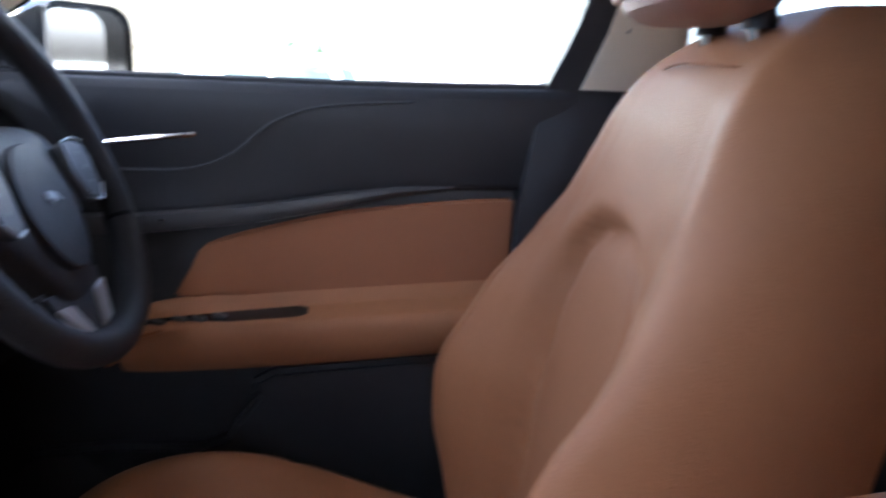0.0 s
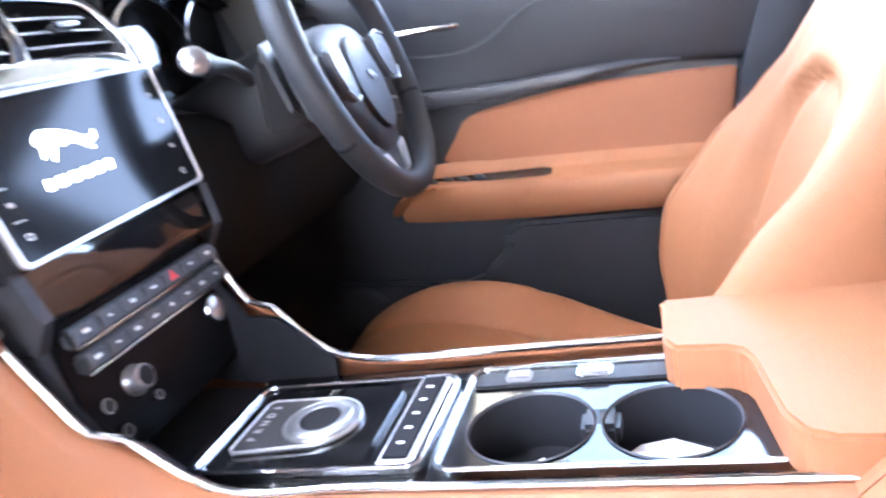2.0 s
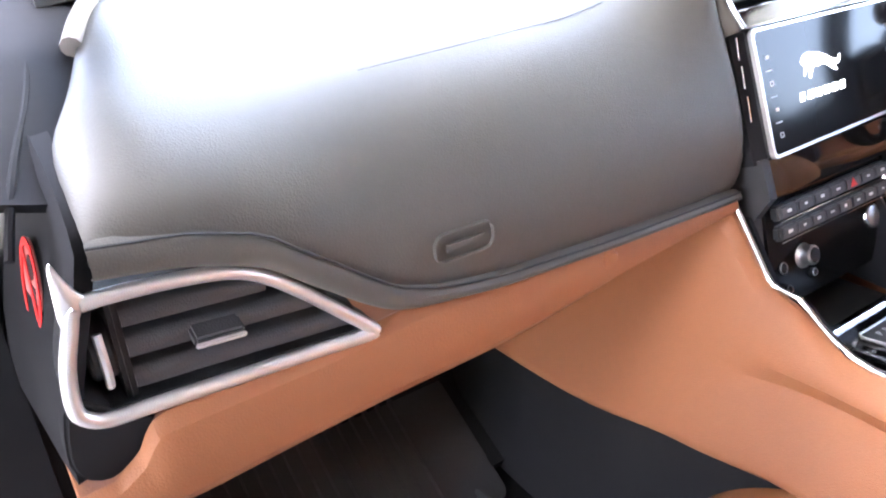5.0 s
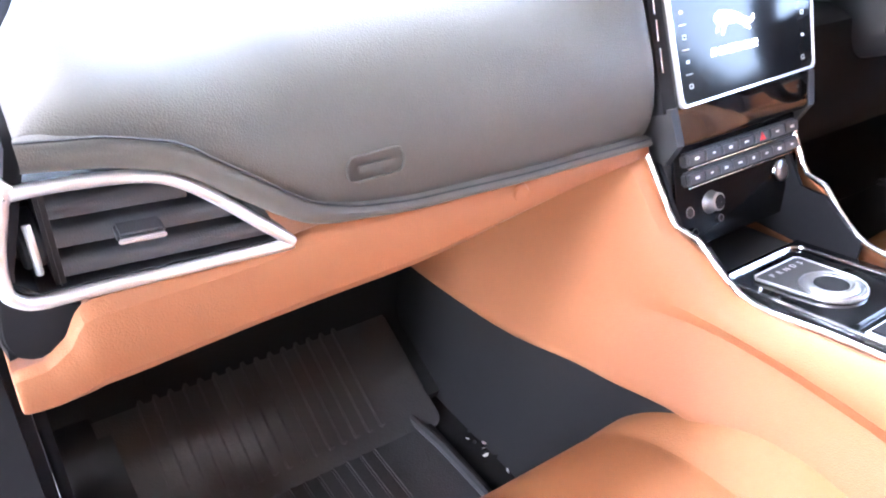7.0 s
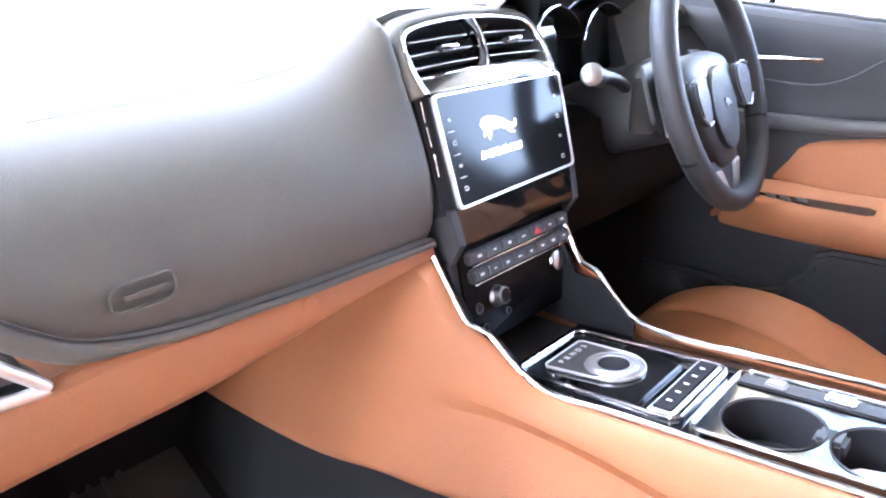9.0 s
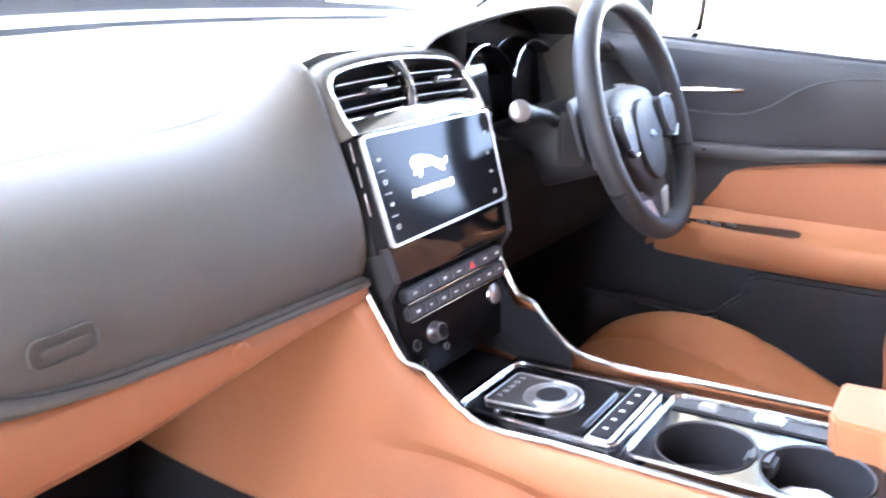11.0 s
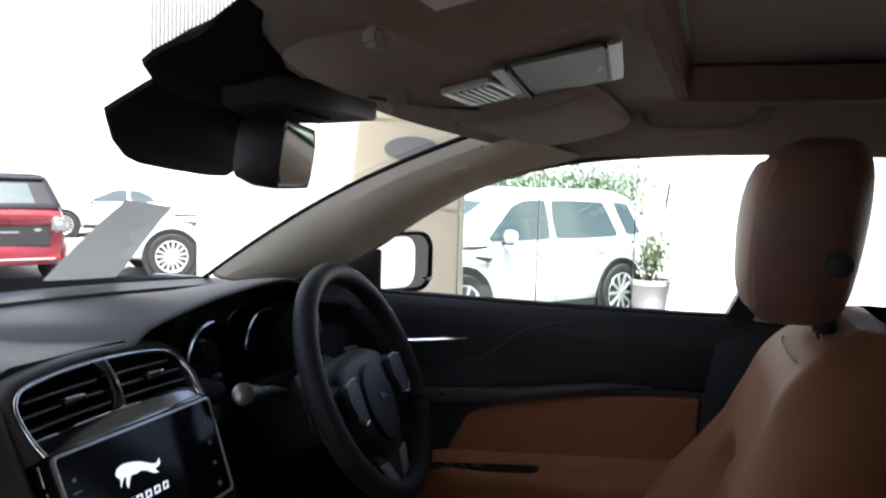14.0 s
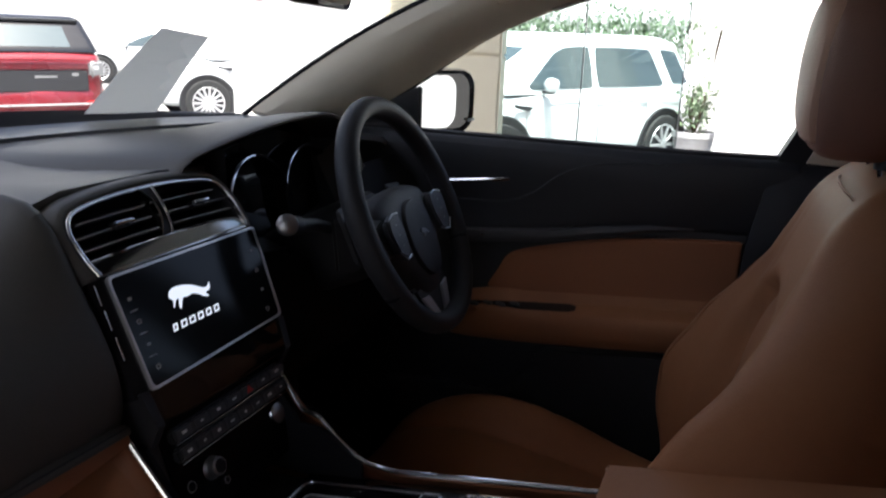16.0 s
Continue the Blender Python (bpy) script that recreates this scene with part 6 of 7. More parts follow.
# ---- overhead ----
def build_overhead():
    # mirror
    m = thing("rear_view_mirror", "black interior rear-view mirror turned to the driver", "mirror", (0.02, 0.28, 1.3))
    M = facing((0.024, 0.279, 1.300), (0.325, -0.94, -0.12))
    o = rrect(0.19, 0.070, 0.024, 6)
    rows = [[M @ Vector((x * k, y * k, z)) for x, y in o] for k, z in ((0.93, 0.0), (0.98, 0.004), (1.0, -0.004), (1.0, -0.022), (0.85, -0.042), (0.5, -0.050))]
    part("housing", loft(rows, ring=True, caps=True), BLACK, m, "black plastic housing")
    part("mirror_glass", prism(rrect(0.174, 0.058, 0.020, 6), 0.003, M @ pose(0, 0, 0.0045), 0.001), MIRROR, m, "mirror glass")
    part("stem", tube([M @ Vector((0, 0.01, -0.04)), (-0.02, 0.36, 1.35), (-0.03, 0.40, 1.365)], 0.013, 10), CAPM, m)
    # camera shroud on the glass
    c = thing("camera_shroud", "large black camera shroud behind the windscreen", "camera housing", (-0.05, 0.35, 1.36))

    def on_glass(x, y, dz):
        return (x, y, windshield_point(x / 0.6, min(1, max(0, (1.03 - y) / 0.775))).z + dz)
    # each cover: its rim on the glass and its lower rim, which stands out to the near side
    low_rim = [(-0.145, 0.324), (-0.136, 0.362), (-0.126, 0.397), (-0.055, 0.454), (0.006, 0.492), (0.046, 0.507), (0.122, 0.518), (0.209, 0.526), (0.250, 0.522), (0.240, 0.500), (0.138, 0.427), (0.047, 0.344), (-0.05, 0.322)]
    low_top = [(-0.076, 0.381), (-0.066, 0.42), (-0.057, 0.460), (0.019, 0.519), (0.084, 0.558), (0.129, 0.574), (0.20, 0.585), (0.28, 0.590), (0.30, 0.585), (0.29, 0.56), (0.22, 0.49), (0.14, 0.41), (0.03, 0.37)]
    up_rim = [(-0.236, 0.160), (-0.222, 0.195), (-0.205, 0.230), (-0.198, 0.256), (-0.194, 0.285), (-0.187, 0.301), (-0.145, 0.324), (-0.06, 0.345), (0.10, 0.335), (0.17, 0.28), (0.17, 0.20), (0.0, 0.175), (-0.14, 0.160)]
    up_top = [(-0.195, 0.172), (-0.172, 0.205), (-0.145, 0.24), (-0.137, 0.262), (-0.134, 0.305), (-0.122, 0.354), (-0.078, 0.380), (-0.03, 0.390), (0.12, 0.37), (0.19, 0.30), (0.18, 0.21), (0.0, 0.19), (-0.12, 0.180)]
    for nm, top, rim, mid in (("cover", low_top, low_rim, (0.05, 0.44)), ("upper_cover", up_top, up_rim, (-0.03, 0.26))):
        mt = Vector(mid) + Vector((0.065, 0.06)) * (1 if nm == "cover" else 0.5)

        def shrunk(ring, c, k, dz):
            return [on_glass(c[0] + (x - c[0]) * k, c[1] + (y - c[1]) * k, dz * min(1, max(0, (y - 0.15) / 0.09)) + 0.014 * max(0, (0.26 - y) / 0.1) * (x > -0.15)) for x, y in ring]
        rows = [shrunk(top, mt, 0.93, 0.012), shrunk(top, mt, 0.96, -0.002), shrunk(rim, mid, 0.995, -0.026), shrunk(rim, mid, 0.985, -0.031), shrunk(rim, mid, 0.94, -0.034), shrunk(rim, mid, 0.3, -0.036)]
        part(nm, loft(rows, ring=True, caps=True), CAPM, c, "black shroud", angle=50)
    rows = []
    for k, dz in ((1.0, -0.030), (1.0, -0.050), (0.96, -0.054), (0.5, -0.055), (0.05, -0.055)):
        rows.append([on_glass(0.005 + (x - 0.005) * k, 0.262 + (y - 0.262) * k, dz) for x, y in ((-0.088, 0.292), (-0.060, 0.262), (-0.030, 0.236), (0.03, 0.226), (0.112, 0.224), (0.118, 0.236), (0.092, 0.275), (0.03, 0.300), (-0.04, 0.304))])
    base = part("rear_base", loft(rows, ring=True), SLAT, c, "grey-black slotted base")
    for k in range(8):
        part("grille_slot", rbox(0.0025, 0.020, 0.002, pose(-0.008 + 0.0085 * k, 0.262, on_glass(-0.008 + 0.0085 * k, 0.262, -0.0555)[2], 12, 0, 20), 0.0005), CAPM, base)
    # overhead console on a gently dropping front of the headliner
    SL = 0.22
    o = thing("overhead_console", "beige overhead console with lamp lens and speaker grille", "overhead console", (0, 0.05, 1.38))
    M = facing((0.0, 0.0, 1.378), (0, -SL, -1), (0, 1, 0))     # local x is world -x

    def on(x, y, dz=0.0):
        return M @ pose(-x, y * 1.024, dz)
    rows = []
    for k in range(11):
        y = 0.215 - 0.031 * k
        ends = max(0, (abs(k - 5) - 3) / 2) ** 2
        rows.append([(x, y, 1.378 - SL * min(y, 0.15) + 0.010 + lift + 0.03 * ends * (1 if k < 5 else 0.6)) for x, lift in ((-0.185, 0.045), (-0.15, 0.022), (-0.118, 0.004), (-0.09, 0), (0, 0), (0.09, 0), (0.118, 0.004), (0.15, 0.022), (0.185, 0.045))])
    part("body", loft(rows, thick=0.006), HEAD, o, "beige moulded body", sub=1)
    turned = pose(0, 0, 0, 0, 0, -6)
    part("lens", prism(rrect(0.172, 0.076, 0.004), 0.004, on(0.006, -0.0125, 0.002) @ turned, 0.0012), LENS, o, "grey lamp lens")
    for y, w in ((0.0370, 0.012), (-0.0600, 0.012)):
        part("lens_end", prism(rrect(0.174, w, 0.003), 0.004, on(0.006, -0.0125, 0.002) @ turned @ pose(0, y + 0.0125, 0), 0.0012), GREYPL, o, "satin grey end of the lens")
    for y in (0.0288, -0.0525):
        part("lens_gap", rbox(0.172, 0.0034, 0.004, on(0.006, -0.0125, 0.0022) @ turned @ pose(0, y + 0.0125, 0), 0.001), BLACK, o)
    for sx in (-1, 1):
        part("lamp_dot", lathe([(0.0001, 0.001), (0.0016, 0.0008), (0.002, 0.0)], 10, on(0.004 - 0.006 * sx, -0.044 - 0.002 * sx, 0.0042)), LIGHTMARK, o)
    part("grille_frame", ring_plate(rrect(0.098, 0.050, 0.006), rrect(0.088, 0.040, 0.004), 0.006, on(0.002, 0.066, 0.003), 0.001), SATIN, o, "silver frame")
    part("grille_back", prism(rrect(0.090, 0.042, 0.004), 0.003, on(0.002, 0.066, 0.0005)), BLACK, o)
    for k in range(6):
        part("grille_bar", rbox(0.086, 0.0030, 0.004, on(0.002, 0.0505 + 0.0062 * k, 0.003), 0.0008), SATIN, o)
    part("trim_line", tube([on(-0.10, 0.135, 0.001).translation, on(0.02, 0.118, 0.001).translation, on(0.105, 0.09, 0.0).translation], 0.0016, 6), BLACK, o)
    part("hook", rbox(0.040, 0.016, 0.016, on(-0.060, 0.128, 0.002) @ pose(0, 0, 0, 0, 0, -30), 0.003), HEAD, o, "beige clip")
    # visors
    for cx, w, y0, dep, drop in ((0.315, 0.44, 0.132, 0.150, 0.0), (-0.392, 0.39, 0.038, 0.150, 0.012)):
        v = thing("sun_visor", "folded beige sun visor above the windscreen" if cx > 0 else "folded brown-beige sun visor with a pale label", "sun visor", (cx, y0, 1.37), "sun visors")
        rows = []
        for t, dz in ((0, 0.004), (0.03, -0.006), (0.12, -0.010), (0.5, -0.012), (0.88, -0.010), (0.97, -0.006), (1, 0.004)):
            row = []
            for x in (-0.5, -0.485, -0.44, -0.3, 0, 0.3, 0.44, 0.485, 0.5):
                xx = cx + x * w
                y = y0 - dep * t - 0.05 * dep * (2 * abs(x)) ** 6 * (0.5 - t) * 2
                row.append((xx, y, 1.385 - SL * y - drop + dz + 0.012 * (abs(x) > 0.49)))
            rows.append(row)
        part("blade", loft(rows, thick=0.010), HEAD if cx > 0 else VISOR, v, "padded cloth blade", sub=1)
        if cx < 0:
            yl = y0 - 0.075
            part("label", rbox(0.10, 0.052, 0.001, pose(cx + 0.005, yl, 1.385 - SL * yl - drop - 0.0140, -12.4, 0, 0), 0.0002), LIGHTMARK, v, "pale label")
        part("hinge_clip", rbox(0.020, 0.012, 0.012, pose(cx - 0.18 if cx > 0 else cx + 0.10, y0 + 0.003, 1.378 - SL * y0 - drop, 0, 0, 0), 0.003), HEAD, v)
    # sunroof blind in its recess
    sr = thing("sunroof_blind", "closed grey-beige sunroof blind in a dark-edged recess", "sunroof", (0, -0.4, 1.42))
    yc, ln, wd = (SUNROOF[0] + SUNROOF[1]) / 2, SUNROOF[0] - SUNROOF[1], SUNROOF[2] * 2
    o2 = rrect(wd + 0.012, ln + 0.012, 0.03)
    mm = facing((0, yc, 1.402), (0, 0.0, -1), (0, 1, 0))
    part("frame", ring_plate(o2, inset(o2, 0.018), 0.058, mm @ pose(0, 0, -0.002), 0.004), VISOR, sr, "brown cloth-covered recess wall")
    part("edge", ring_plate(inset(o2, 0.016), inset(o2, 0.024), 0.006, mm @ pose(0, 0, -0.048), 0.002), BLACK, sr, "dark seal")
    part("blind", prism(rrect(wd + 0.03, ln + 0.03, 0.03), 0.006, mm @ pose(0, 0, -0.052), 0.001), HEAD, sr, "cloth blind")
    # grab handle
    g = thing("grab_handle", "folded beige grab handle above the door", "grab handle", (0.55, -0.05, 1.38))
    pts = [(0.548, -0.03, 1.396), (0.534, -0.045, 1.374), (0.528, -0.08, 1.367), (0.526, -0.16, 1.369), (0.528, -0.195, 1.376), (0.540, -0.215, 1.400)]
    part("bar", tube(crom(pts, 4), 0.009, 10), HEAD, g)
    for y in (-0.03, -0.215):
        part("mount", rbox(0.03, 0.03, 0.012, pose(0.548, y, 1.399, 0, 30, 0), 0.004), HEAD, g)


build_overhead()


# ---- outside ----
def build_outside():
    w = thing("stone_wall_pier", "cream stone wall with horizontal grooves and an oval plaque", "wall", (3.4, 1.5, -0.1))
    m = Matrix(((0, 0, -1, 3.2), (1, 0, 0, 0), (0, 1, 0, 0), (0, 0, 0, 1)))
    for z0, z1 in ((-0.5, 0.22), (0.232, 0.655), (0.667, 1.13), (1.142, 1.615), (1.627, 2.10), (2.112, 2.9)):
        part("stone_course", prism([(1.13, z0), (1.80, z0), (1.80, z1), (1.13, z1)], 0.10, m, 0.006), CREAM, w)
    part("core", prism([(1.14, -0.5), (1.80, -0.5), (1.80, 3.1), (1.14, 3.1)], 0.075, m @ pose(0, 0, -0.015)), CREAM, w)
    part("oval_plaque", prism([(1.416 + 0.157 * math.cos(t), 1.467 + 0.066 * math.sin(t)) for t in (2 * math.pi * k / 32 for k in range(32))], 0.03, m @ pose(0, 0, 0.015), 0.004), GREYPL, w, "grey oval plaque")
    p = thing("pilaster", "pale grey rendered pilaster beside the stone wall", "pilaster", (3.4, 1.9, -0.1))
    part("shaft", rbox(0.44, 0.175, 3.7, pose(3.41, 1.892, 1.3), 0.012), WHITEWALL, p)
    part("fillet", rbox(0.44, 0.03, 3.7, pose(3.38, 1.995, 1.3), 0.01), WHITEWALL, p)
    c = thing("square_column", "white rendered square column", "column", (4.41, 3.163, -0.4))
    part("shaft", rbox(1.02, 0.375, 2.75, pose(4.41, 3.163, 0.775), 0.02), WHITEWALL, c)
    structure("wall_boundary", rbox(0.2, 2.4, 4.2, pose(9.3, -0.90, 1.4), 0.01), WHITEWALL, "white rendered boundary wall")
    gp = thing("glass_partition", "frameless green-tinted glass partition beside the stone wall", "glass partition", (3.2, 0.67, -0.2))
    for y0, y1 in ((0.70, 1.125), (0.212, 0.694)):
        g = part("pane", rbox(0.010, y1 - y0, 3.2, pose(3.21, (y0 + y1) / 2, 1.4), 0.001), GREENGLASS, gp, "green-tinted glass pane")
        g.visible_shadow = False
        part("edge_strip", rbox(0.012, 0.006, 3.2, pose(3.21, y0, 1.4), 0.001), GREYPL, gp, "dark polished edge")
    lv = thing("louvre_screen", "grey vertical louvre screen high on the far building", "louvre screen", (21.5, 14.9, 5.25))
    for k in range(38):
        t = (k - 8) / 29
        part("louvre", rbox(0.12, 0.07, 2.9, pose(20.7 + 1.56 * t, 16.6 - 3.35 * t, 6.7, 0, 0, 25), 0.01), LOUVRE, lv)
    part("top_rail", rbox(0.08, 3.75, 0.12, pose(21.48, 14.92, 8.15, 0, 0, 25), 0.01), LOUVRE, lv)
    n = thing("glass_sticker", "small sticker with lines of print on the side window", "sticker", (0.72, -0.15, 1.09))
    for k in range(6):
        part("print_bar", rbox(0.0006, (0.022, 0.012, 0.016, 0.018, 0.015, 0.006)[k], 0.0018, pose(side_x(1.09) + 0.008, -0.160, 1.100 - 0.0046 * k, 0, -22, 0), 0.0002), SLAT, n)
    s = thing("paper_strip", "grey paper strip lying on the windscreen outside", "paper", (0.35, 0.85, 1.15))
    rows = []
    for t in (0, 0.25, 0.5, 0.75, 1):
        row = []
        for u in (0, 0.5, 1):
            a = Vector((0.245, 0.702)).lerp(Vector((0.352, 0.702)), u)
            b = Vector((0.352, 0.985)).lerp(Vector((0.500, 0.955)), u)
            q = a.lerp(b, t)
            v = (1.03 - 0.14 * (q.x / 0.65) ** 2 - q.y) / 0.775
            row.append((q.x, q.y, windshield_point(q.x / 0.64, max(0, v)).z + 0.008))
        rows.append(row)
    part("sheet", loft(rows, thick=0.001), PAPER, s)


build_outside()


def build_car(name, label, colour, m, red_rear=False, sedan=False, spokes=10, belt=1.05):
    """A parked car, nose towards local +y; m places it on the ground."""
    c = thing(name, label, "car")
    L, W, H = (4.8, 1.85, 1.44) if sedan else (4.45, 1.90, 1.68)
    belt = 0.93 if sedan else 1.16 if red_rear else belt
    R = 0.34 if sedan else 0.37
    yr, yf = (-1.40, 1.42) if sedan else (-1.36, 1.38)
    # lower body in sections from tail to nose
    prof = [(-0.5 * L, 0.42, belt - 0.16, 0.74), (-0.492 * L, 0.34, belt - 0.08, 0.86), (-0.47 * L, 0.29, belt - 0.03, 0.93), (-0.40 * L, 0.27, belt, 0.98), (-0.20 * L, 0.25, belt, 1.0), (0.0, 0.24, belt, 1.0), (0.15 * L, 0.24, belt - 0.01, 1.0), (0.25 * L, 0.25, belt - 0.05, 0.99), (0.38 * L, 0.27, belt - 0.12, 0.95), (0.45 * L, 0.29, belt - 0.20, 0.89), (0.485 * L, 0.33, belt - 0.32, 0.80), (0.5 * L, 0.40, belt - 0.42, 0.66)]
    rows = []
    for y, z0, z1, k in prof:
        w = W / 2 * k
        half = [(0.88, z0), (0.97, z0 + 0.05), (1.0, z0 + (z1 - z0) * 0.35), (0.995, z0 + (z1 - z0) * 0.66), (0.985, z1 - 0.115), (0.975, z1 - 0.10), (0.955, z1 - 0.03), (0.92, z1), (0.5, z1 + 0.018)]
        rows.append([(-w * a, y, z) for a, z in half] + [(0, y, z1 + 0.022)] + [(w * a, y, z) for a, z in half[::-1]])
    part("body", loft(rows, ring=True, caps=True), colour, c, "painted body shell", sub=1)

    # greenhouse as rings that shrink upwards
    def wide(z):
        t = (z - belt) / (H - belt)
        return W / 2 * (0.915 - 0.155 * t - 0.06 * max(0, t - 0.8) ** 1.5 * 8)

    def back(z):
        t = (z - belt) / (H - belt)
        return -2.02 + 1.22 * t ** 1.1 if sedan else -2.12 + 0.42 * t + 0.10 * max(0, t - 0.85) * 6

    def front(z):
        t = (z - belt) / (H - belt)
        return 1.12 - 1.0 * t - 0.25 * t ** 4 if sedan else 1.28 - 0.80 * t - 0.16 * t ** 4
    rows = []
    for t in (-0.04, 0, 0.15, 0.3, 0.45, 0.6, 0.75, 0.86, 0.94, 0.985, 1.0):
        z = belt + (H - belt) * t
        sh = 0 if t < 0.94 else (0.03, 0.10, 0.28)[(0.94, 0.985, 1.0).index(t)]
        w, y0, y1 = wide(max(z, belt)) - sh * 0.6, back(max(z, belt)) + sh, front(max(z, belt)) - sh
        rows.append([(x, y, z) for x, y in rrect(2 * w, y1 - y0, 0.14 if t < 0.98 else 0.10, 4, 0, (y0 + y1) / 2)])
    part("cabin", loft(rows, ring=True, caps=True), GLOSS if red_rear else colour, c, "gloss black roof and pillars" if red_rear else "painted roof and pillars", angle=60)

    def pane(pts, s):
        full = []
        for (a, b), (e, f) in zip(pts, pts[1:] + pts[:1]):
            full += [(a + (e - a) * t, b + (f - b) * t, 0) for t in (0.12, 0.88)]
        pts = crom(full, 2, True)
        mid = sum((Vector((p.x, p.y)) for p in pts), Vector((0, 0))) / len(pts)
        out = []
        for k in (1.0, 0.98, 0.5, 0.02):
            out.append([(s * (wide(mid.y + (p.y - mid.y) * k) + (0.009 if k < 0.99 else -0.004)), mid.x + (p.x - mid.x) * k, mid.y + (p.y - mid.y) * k) for p in pts])
        return loft(out, ring=True, caps=True)
    b0, top = belt + 0.035, H - 0.15
    if sedan:
        sides = [[(-0.86, b0), (-0.25, b0), (-0.22, top - 0.01), (-0.45, top - 0.02), (-0.78, b0 + 0.16)], [(-0.16, b0), (0.80, b0 - 0.01), (0.82, b0 + 0.02), (0.25, top - 0.05), (0.05, top), (-0.14, top)]]
    else:
        sides = [[(-1.88, b0 + 0.04), (-1.58, b0 + 0.03), (-1.36, top), (-1.66, top - 0.02)], [(-1.38, b0 + 0.04), (-1.32, b0 + 0.01), (-0.17, b0), (-0.16, top + 0.01), (-1.10, top), (-1.17, top - 0.03)], [(-0.08, b0), (0.90, b0 - 0.01), (0.94, b0 + 0.03), (0.52, top - 0.07), (0.32, top), (-0.06, top + 0.01)]]
    for s in (-1, 1):
        for pts in sides:
            part("side_window", pane(pts, s), DARKGLASS, c, "dark side window", angle=30)
        part("sill_strip", rbox(0.03, yf - yr - 0.95, 0.10, pose(s * W / 2 * 0.965, 0, 0.29), 0.02), BLACK, c, "black sill strip")
        dm = part("door_mirror", loft([[Vector((s * (W / 2 * 0.93 + t), 0.74 + 0.04 * (t > 0.1), belt + 0.085)) + Vector((0, a * k, b * k)) for a, b in rrect(0.13, 0.15, 0.05, 3)] for t, k in ((0.0, 0.25), (0.05, 0.5), (0.07, 1.0), (0.16, 1.05), (0.22, 0.9), (0.235, 0.5))], ring=True, caps=True), colour, c, "painted door mirror", sub=1)
        part("mirror_foot", rbox(0.16, 0.09, 0.03, pose(s * (W / 2 * 0.96 + 0.05), 0.74, belt + 0.005), 0.012), BLACK, dm, "black foot")
        for yy in (-0.12, 1.02, -1.00):
            part("door_gap", tube([(s * W / 2 * 0.972, yy, belt - 0.04), (s * W / 2 * 0.997, yy, belt - 0.30), (s * W / 2 * 1.001, yy, 0.52), (s * W / 2 * 0.99, yy, 0.34)], 0.004, 5), GREYPL, c)
        part("shoulder_line", tube([(s * W / 2 * 0.987, y, belt - 0.108) for y in (-1.7, -0.8, 0, 0.8)], 0.005, 5), colour, c)
        if not sedan:
            part("side_vent", loft([[(s * (W / 2 * 0.99 + o), 1.06 + a, belt - 0.15 + b) for a, b in ((-0.13, 0.0), (0.15, 0.035), (0.14, 0.0), (-0.05, -0.045))] for o in (0.0, 0.012)], ring=True, caps=True), BLACK, c, "black side vent")
        for yy in (-0.45, -1.22):
            part("door_handle", rbox(0.03, 0.17, 0.03, pose(s * W / 2 * 0.985, yy + 0.30, belt - 0.135), 0.012), colour, c)
    # screens, lamps, bumper
    zs = (belt + 0.06, belt + 0.25 * (H - belt) + 0.03, belt + 0.6 * (H - belt), H - 0.17)
    part("rear_screen", loft([[(wide(z) * a * (0.80 if sedan else 0.86), back(z) - 0.006 + 0.03 * a ** 4, z) for a in (-1, -0.6, 0, 0.6, 1)] for z in zs], thick=0.012), DARKGLASS, c, "dark rear screen")
    part("windscreen", loft([[(wide(z) * a * 0.88, front(z) + 0.008 - 0.03 * a ** 4, z) for a in (-1, -0.6, 0, 0.6, 1)] for z in zs], thick=0.012), DARKGLASS, c, "dark windscreen")
    if not sedan:
        part("roof_spoiler", rbox(W * 0.70, 0.22, 0.035, pose(0, back(H - 0.1) + 0.06, H - 0.085, 6, 0, 0), 0.015), BLACK if red_rear else colour, c, "roof spoiler")
    yb = -0.5 * L
    part("rear_bumper", loft([[(W / 2 * a * k, yb - 0.035 + 0.22 * a ** 6 + o, z) for a in (-1, -0.92, -0.7, 0, 0.7, 0.92, 1)] for z, k, o in ((0.30, 0.9, 0.06), (0.36, 0.94, 0.0), (0.54, 0.96, -0.01), (0.62, 0.95, 0.03))], thick=0.03), colour, c, "painted rear bumper")
    part("bumper_line", rbox(W * 0.72, 0.03, 0.025, pose(0, yb - 0.035, 0.40), 0.006), SATIN if red_rear else GREYPL, c)
    part("tailgate_band", rbox(W * (0.66 if red_rear else 0.5), 0.03, 0.30 if red_rear else 0.06, pose(0, yb - 0.006, belt - (0.42 if red_rear else 0.25)), 0.01), BLACK, c, "dark tailgate band")
    if red_rear:
        for z in (belt - 0.12, belt - 0.235):
            part("tailgate_crease", rbox(W * 0.68, 0.025, 0.018, pose(0, yb - 0.012, z), 0.006), colour, c)
        part("oval_badge", prism([(0.055 * math.cos(2 * math.pi * k / 20), 0.026 * math.sin(2 * math.pi * k / 20)) for k in range(20)], 0.006, facing((0.45, yb - 0.022, belt - 0.33), (0, -1, 0)), 0.001), GREYPL, c, "small oval badge")
        part("letter_bar", rbox(0.30, 0.006, 0.03, pose(0.05, yb - 0.022, belt - 0.36), 0.001), GREYPL, c)
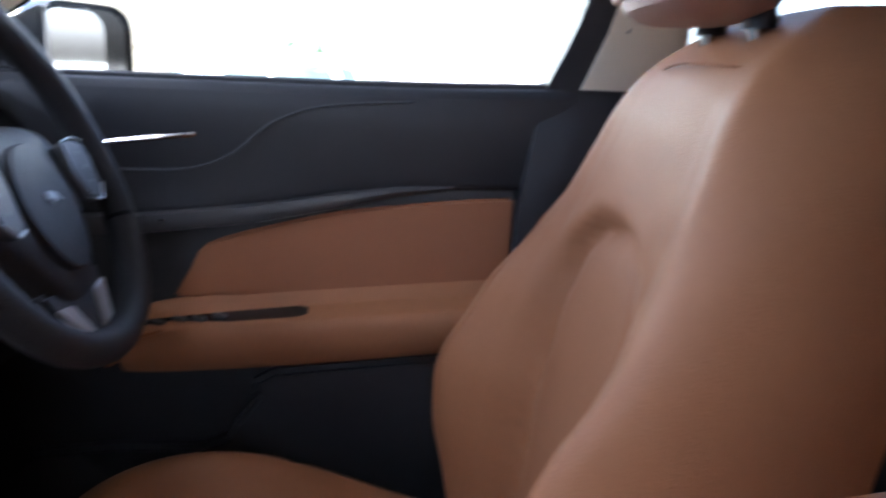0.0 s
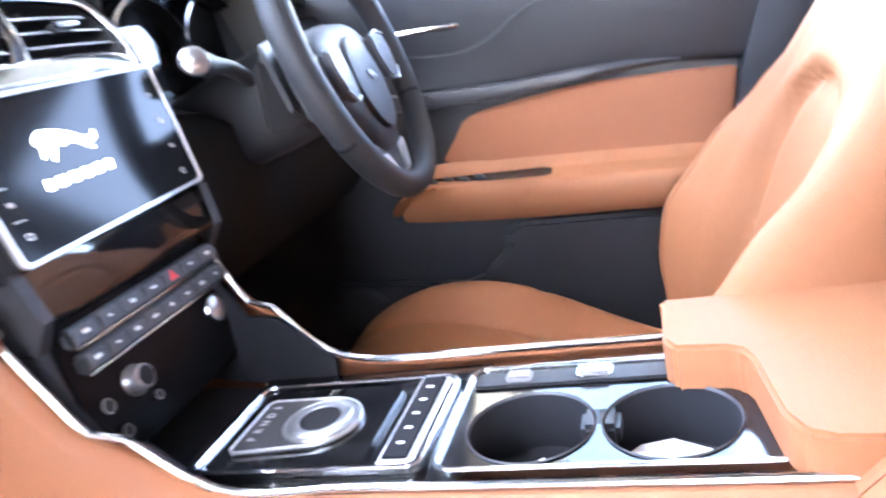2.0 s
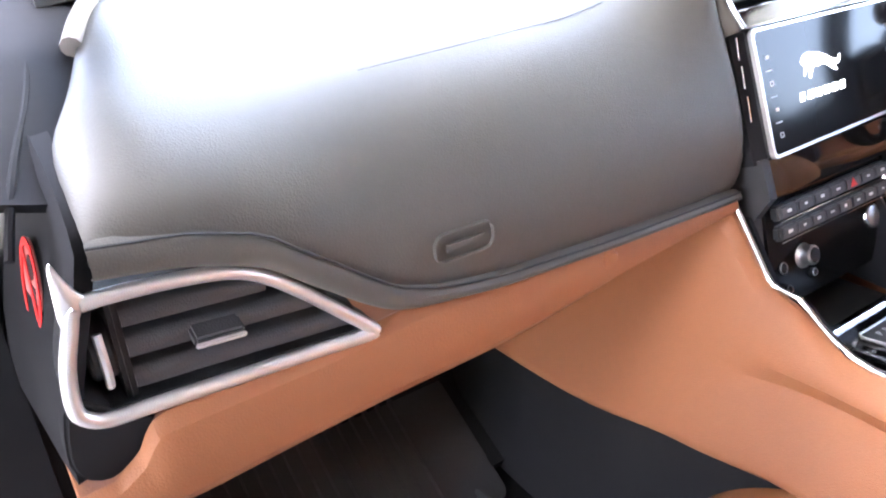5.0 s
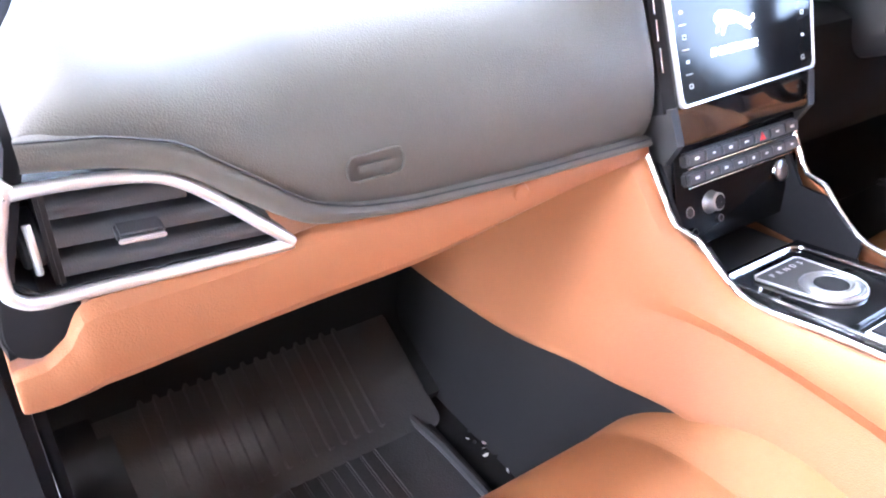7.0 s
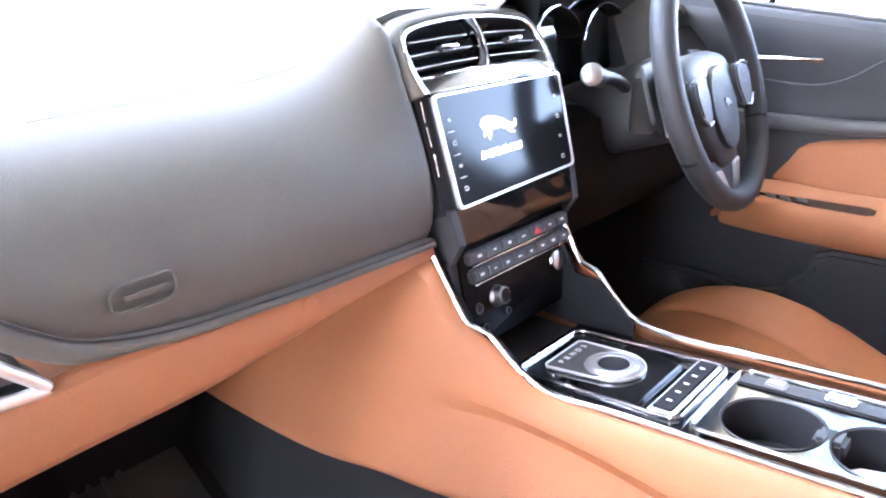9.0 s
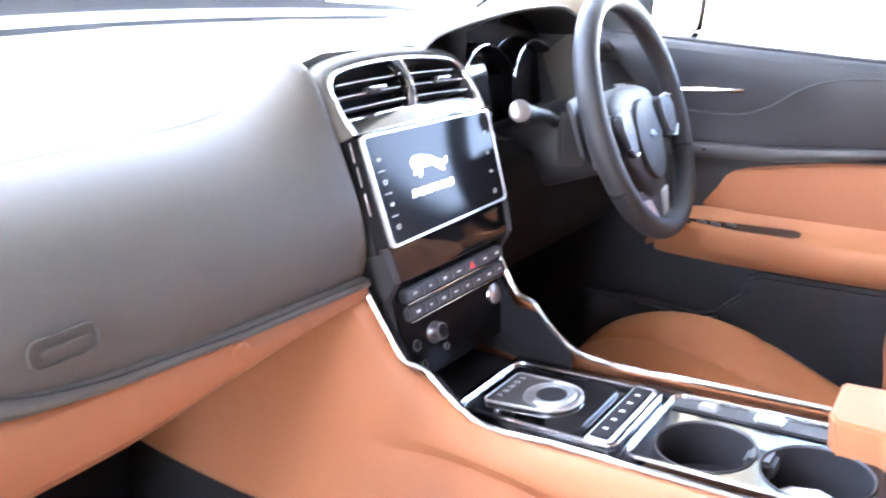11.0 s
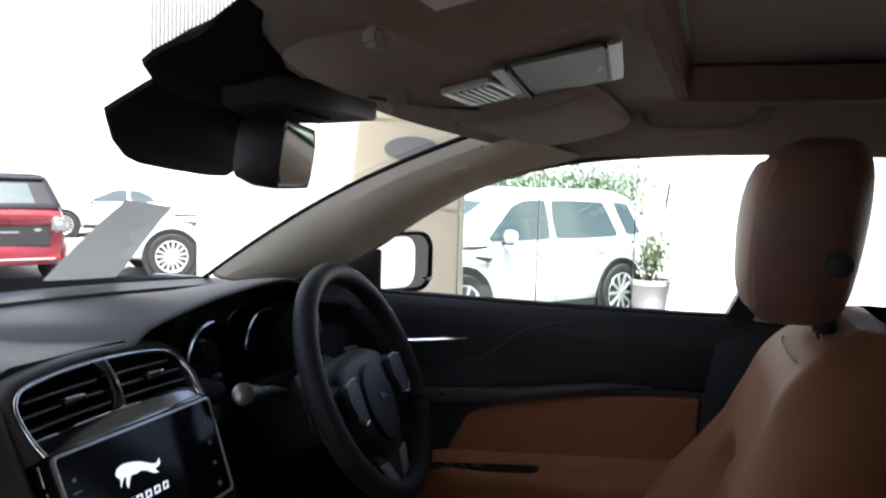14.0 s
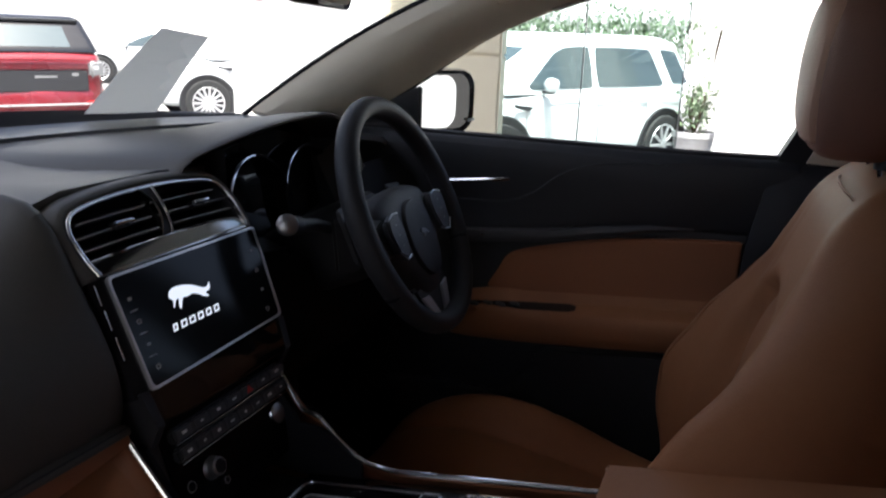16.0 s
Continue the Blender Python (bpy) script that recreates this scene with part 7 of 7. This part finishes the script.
    for s in (-1, 1):
        tl = part("tail_lamp", rbox(0.26, 0.20, 0.25 if red_rear else 0.16, pose(s * W * 0.392, yb + 0.10, belt - 0.255, 0, 0, s * 30), 0.04, 3), GREYPL if red_rear else RED, c, "wraparound tail lamp")
        if red_rear:
            part("lamp_core", rbox(0.12, 0.03, 0.08, pose(s * W * 0.395, yb + 0.005, belt - 0.235, 0, 0, s * 30), 0.02), LIGHTMARK, tl, "pale lamp core")
        part("reflector", rbox(0.20, 0.03, 0.04, pose(s * W * 0.36, yb - 0.005, 0.42, 0, 0, s * 22), 0.01), RED, c, "red bumper reflector")
        part("head_lamp", rbox(0.34, 0.24, 0.13, pose(s * W * 0.34, 0.455 * L, belt - 0.33), 0.05, 3), GREYPL, c, "headlamp")
    part("grille", rbox(0.8, 0.06, 0.20, pose(0, 0.492 * L, belt - 0.45), 0.02), BLACK, c)
    n = 15 if sedan else spokes
    for sx in (-1, 1):
        for yy in (yr, yf):
            mm = Matrix.Translation((sx * (W / 2 - 0.10), yy, R + 0.0)) @ Matrix(((0, 0, sx, 0), (1, 0, 0, 0), (0, 1, 0, 0), (0, 0, 0, 1)))
            part("arch", lathe([(R * 1.24, 0.070), (R * 1.24, 0.112), (R * 1.18, 0.114), (R * 1.13, 0.104), (0.0001, 0.104)], 40, mm), BLACK, c, "dark wheel arch")
            wh = part("wheel", lathe([(R * 0.70, 0.122), (R * 0.78, 0.132), (R * 0.97, 0.126), (R, 0.105), (R, -0.08), (R * 0.9, -0.11)], 36, mm), TYRE, c, "black tyre")
            part("rim_disc", lathe([(0.0001, 0.109), (R * 0.70, 0.110)], 36, mm), BLACK, wh)
            for k in range(n):
                part("spoke", rbox(R * 0.60, 0.022 if sedan else 0.036, 0.025, mm @ pose(0, 0, 0.118, 0, 0, 360 * k / n) @ pose(R * 0.37, 0, 0), 0.006), SATIN, wh)
            part("rim_edge", lathe([(R * 0.65, 0.115), (R * 0.70, 0.130), (R * 0.72, 0.120)], 36, mm), SATIN, wh)
            part("hub_cap", lathe([(0.0001, 0.136), (0.03, 0.134), (0.05, 0.122), (0.05, 0.08)], 20, mm), SATIN, wh)
    c.matrix_world = m
    return c


def placed(x, y, heading):
    return Matrix.Translation((x, y, ground_z(x, y))) @ pose(0, 0, 0, 0, 0, heading)


# heading: degrees the nose turns from +y towards -x
build_car("parked_suv", "white compact sport utility car parked beyond the wall", CARWHITE, placed(8.64, 2.43, 60))
build_car("parked_suv", "deep red sport utility car with a dark tailgate band", CARRED, placed(8.68, 11.47, -28), red_rear=True)
build_car("parked_suv", "white sport utility car with many-spoked alloy wheels", CARWHITE, placed(11.35, 8.05, 50), spokes=15, belt=1.08)
build_car("parked_saloon", "white saloon car standing behind the other cars", CARWHITE, placed(16.6, 15.6, 48), sedan=True)


def build_plants():
    rnd = random.Random(4)

    def foliage(n, spread, centre, size):
        bm = bmesh.new()
        for _ in range(n):
            p = Vector(centre) + Vector([rnd.gauss(0, 1) * s for s in spread])
            a = Euler((rnd.uniform(0, 6.3), rnd.uniform(0, 6.3), rnd.uniform(0, 6.3))).to_matrix()
            k = size * rnd.uniform(0.6, 1.3)
            vs = [bm.verts.new(p + a @ Vector(q) * k) for q in ((-0.5, 0, 0), (-0.1, 0.25, 0.06), (0.5, 0, 0), (-0.1, -0.25, 0.06))]
            bm.faces.new(vs)
        return bm
    g = ground_z(11, -0.2)
    pot = thing("planter", "grey clay planter with a leafy shrub", "planter", (9.56, 0.575, g))
    part("pot", lathe([(0.0001, 0.0), (0.18, 0.0), (0.22, 0.24), (0.25, 0.46), (0.275, 0.48), (0.275, 0.545), (0.245, 0.545), (0.24, 0.50), (0.0001, 0.50)], 28, pose(9.56, 0.575, g)), POT, pot)
    part("soil", lathe([(0.0001, 0.515), (0.24, 0.51)], 28, pose(9.56, 0.575, g)), SOIL, pot)
    for k in range(5):
        a = k * 1.3
        part("stem", tube([(9.56, 0.575, g + 0.5), (9.56 + 0.08 * math.cos(a), 0.575 + 0.08 * math.sin(a), g + 0.74), (9.56 + 0.11 * math.cos(a), 0.575 + 0.11 * math.sin(a), g + 1.00)], 0.012, 6), SOIL, pot)
    part("leaves", foliage(460, (0.085, 0.085, 0.15), (9.56, 0.575, g + 0.84), 0.075), LEAF, pot, "green leaves", angle=180)
    f = thing("fence", "pale upright bar fence", "fence", (12.5, 0.5, g))
    for k in range(26):
        part("picket", rbox(0.05, 0.07, 2.0, pose(12.6, 0.3 + 0.17 * k, g + 1.0), 0.008), FENCE, f)
    for z in (0.3, 1.85):
        part("rail", rbox(0.04, 4.6, 0.06, pose(12.64, 2.4, g + z), 0.006), FENCE, f)
    part_t = thing("creeper", "leafy climbing shrub over the fence", "shrub", (12.5, 2.0, g))
    for k in range(6):
        y = 0.6 + 0.6 * k
        part("stem", tube([(12.75, y, g), (12.72, y + 0.05, g + 1.0), (12.7, y - 0.05, g + 1.9)], 0.02, 6), SOIL, part_t)
    for k in range(5):
        part("leaves", foliage(820, (0.22, 0.36, 0.22), (12.5, 1.45 + 0.65 * k, g + 1.62 + 0.12 * math.sin(k * 2.1)), 0.085), LEAF, part_t, "green leaves", angle=180)


build_plants()
structure("backdrop", rbox(0.3, 44, 11.0, pose(24, 12, 5.0, 0, 0, 25), 0.01), WHITEWALL, "pale building across the forecourt")
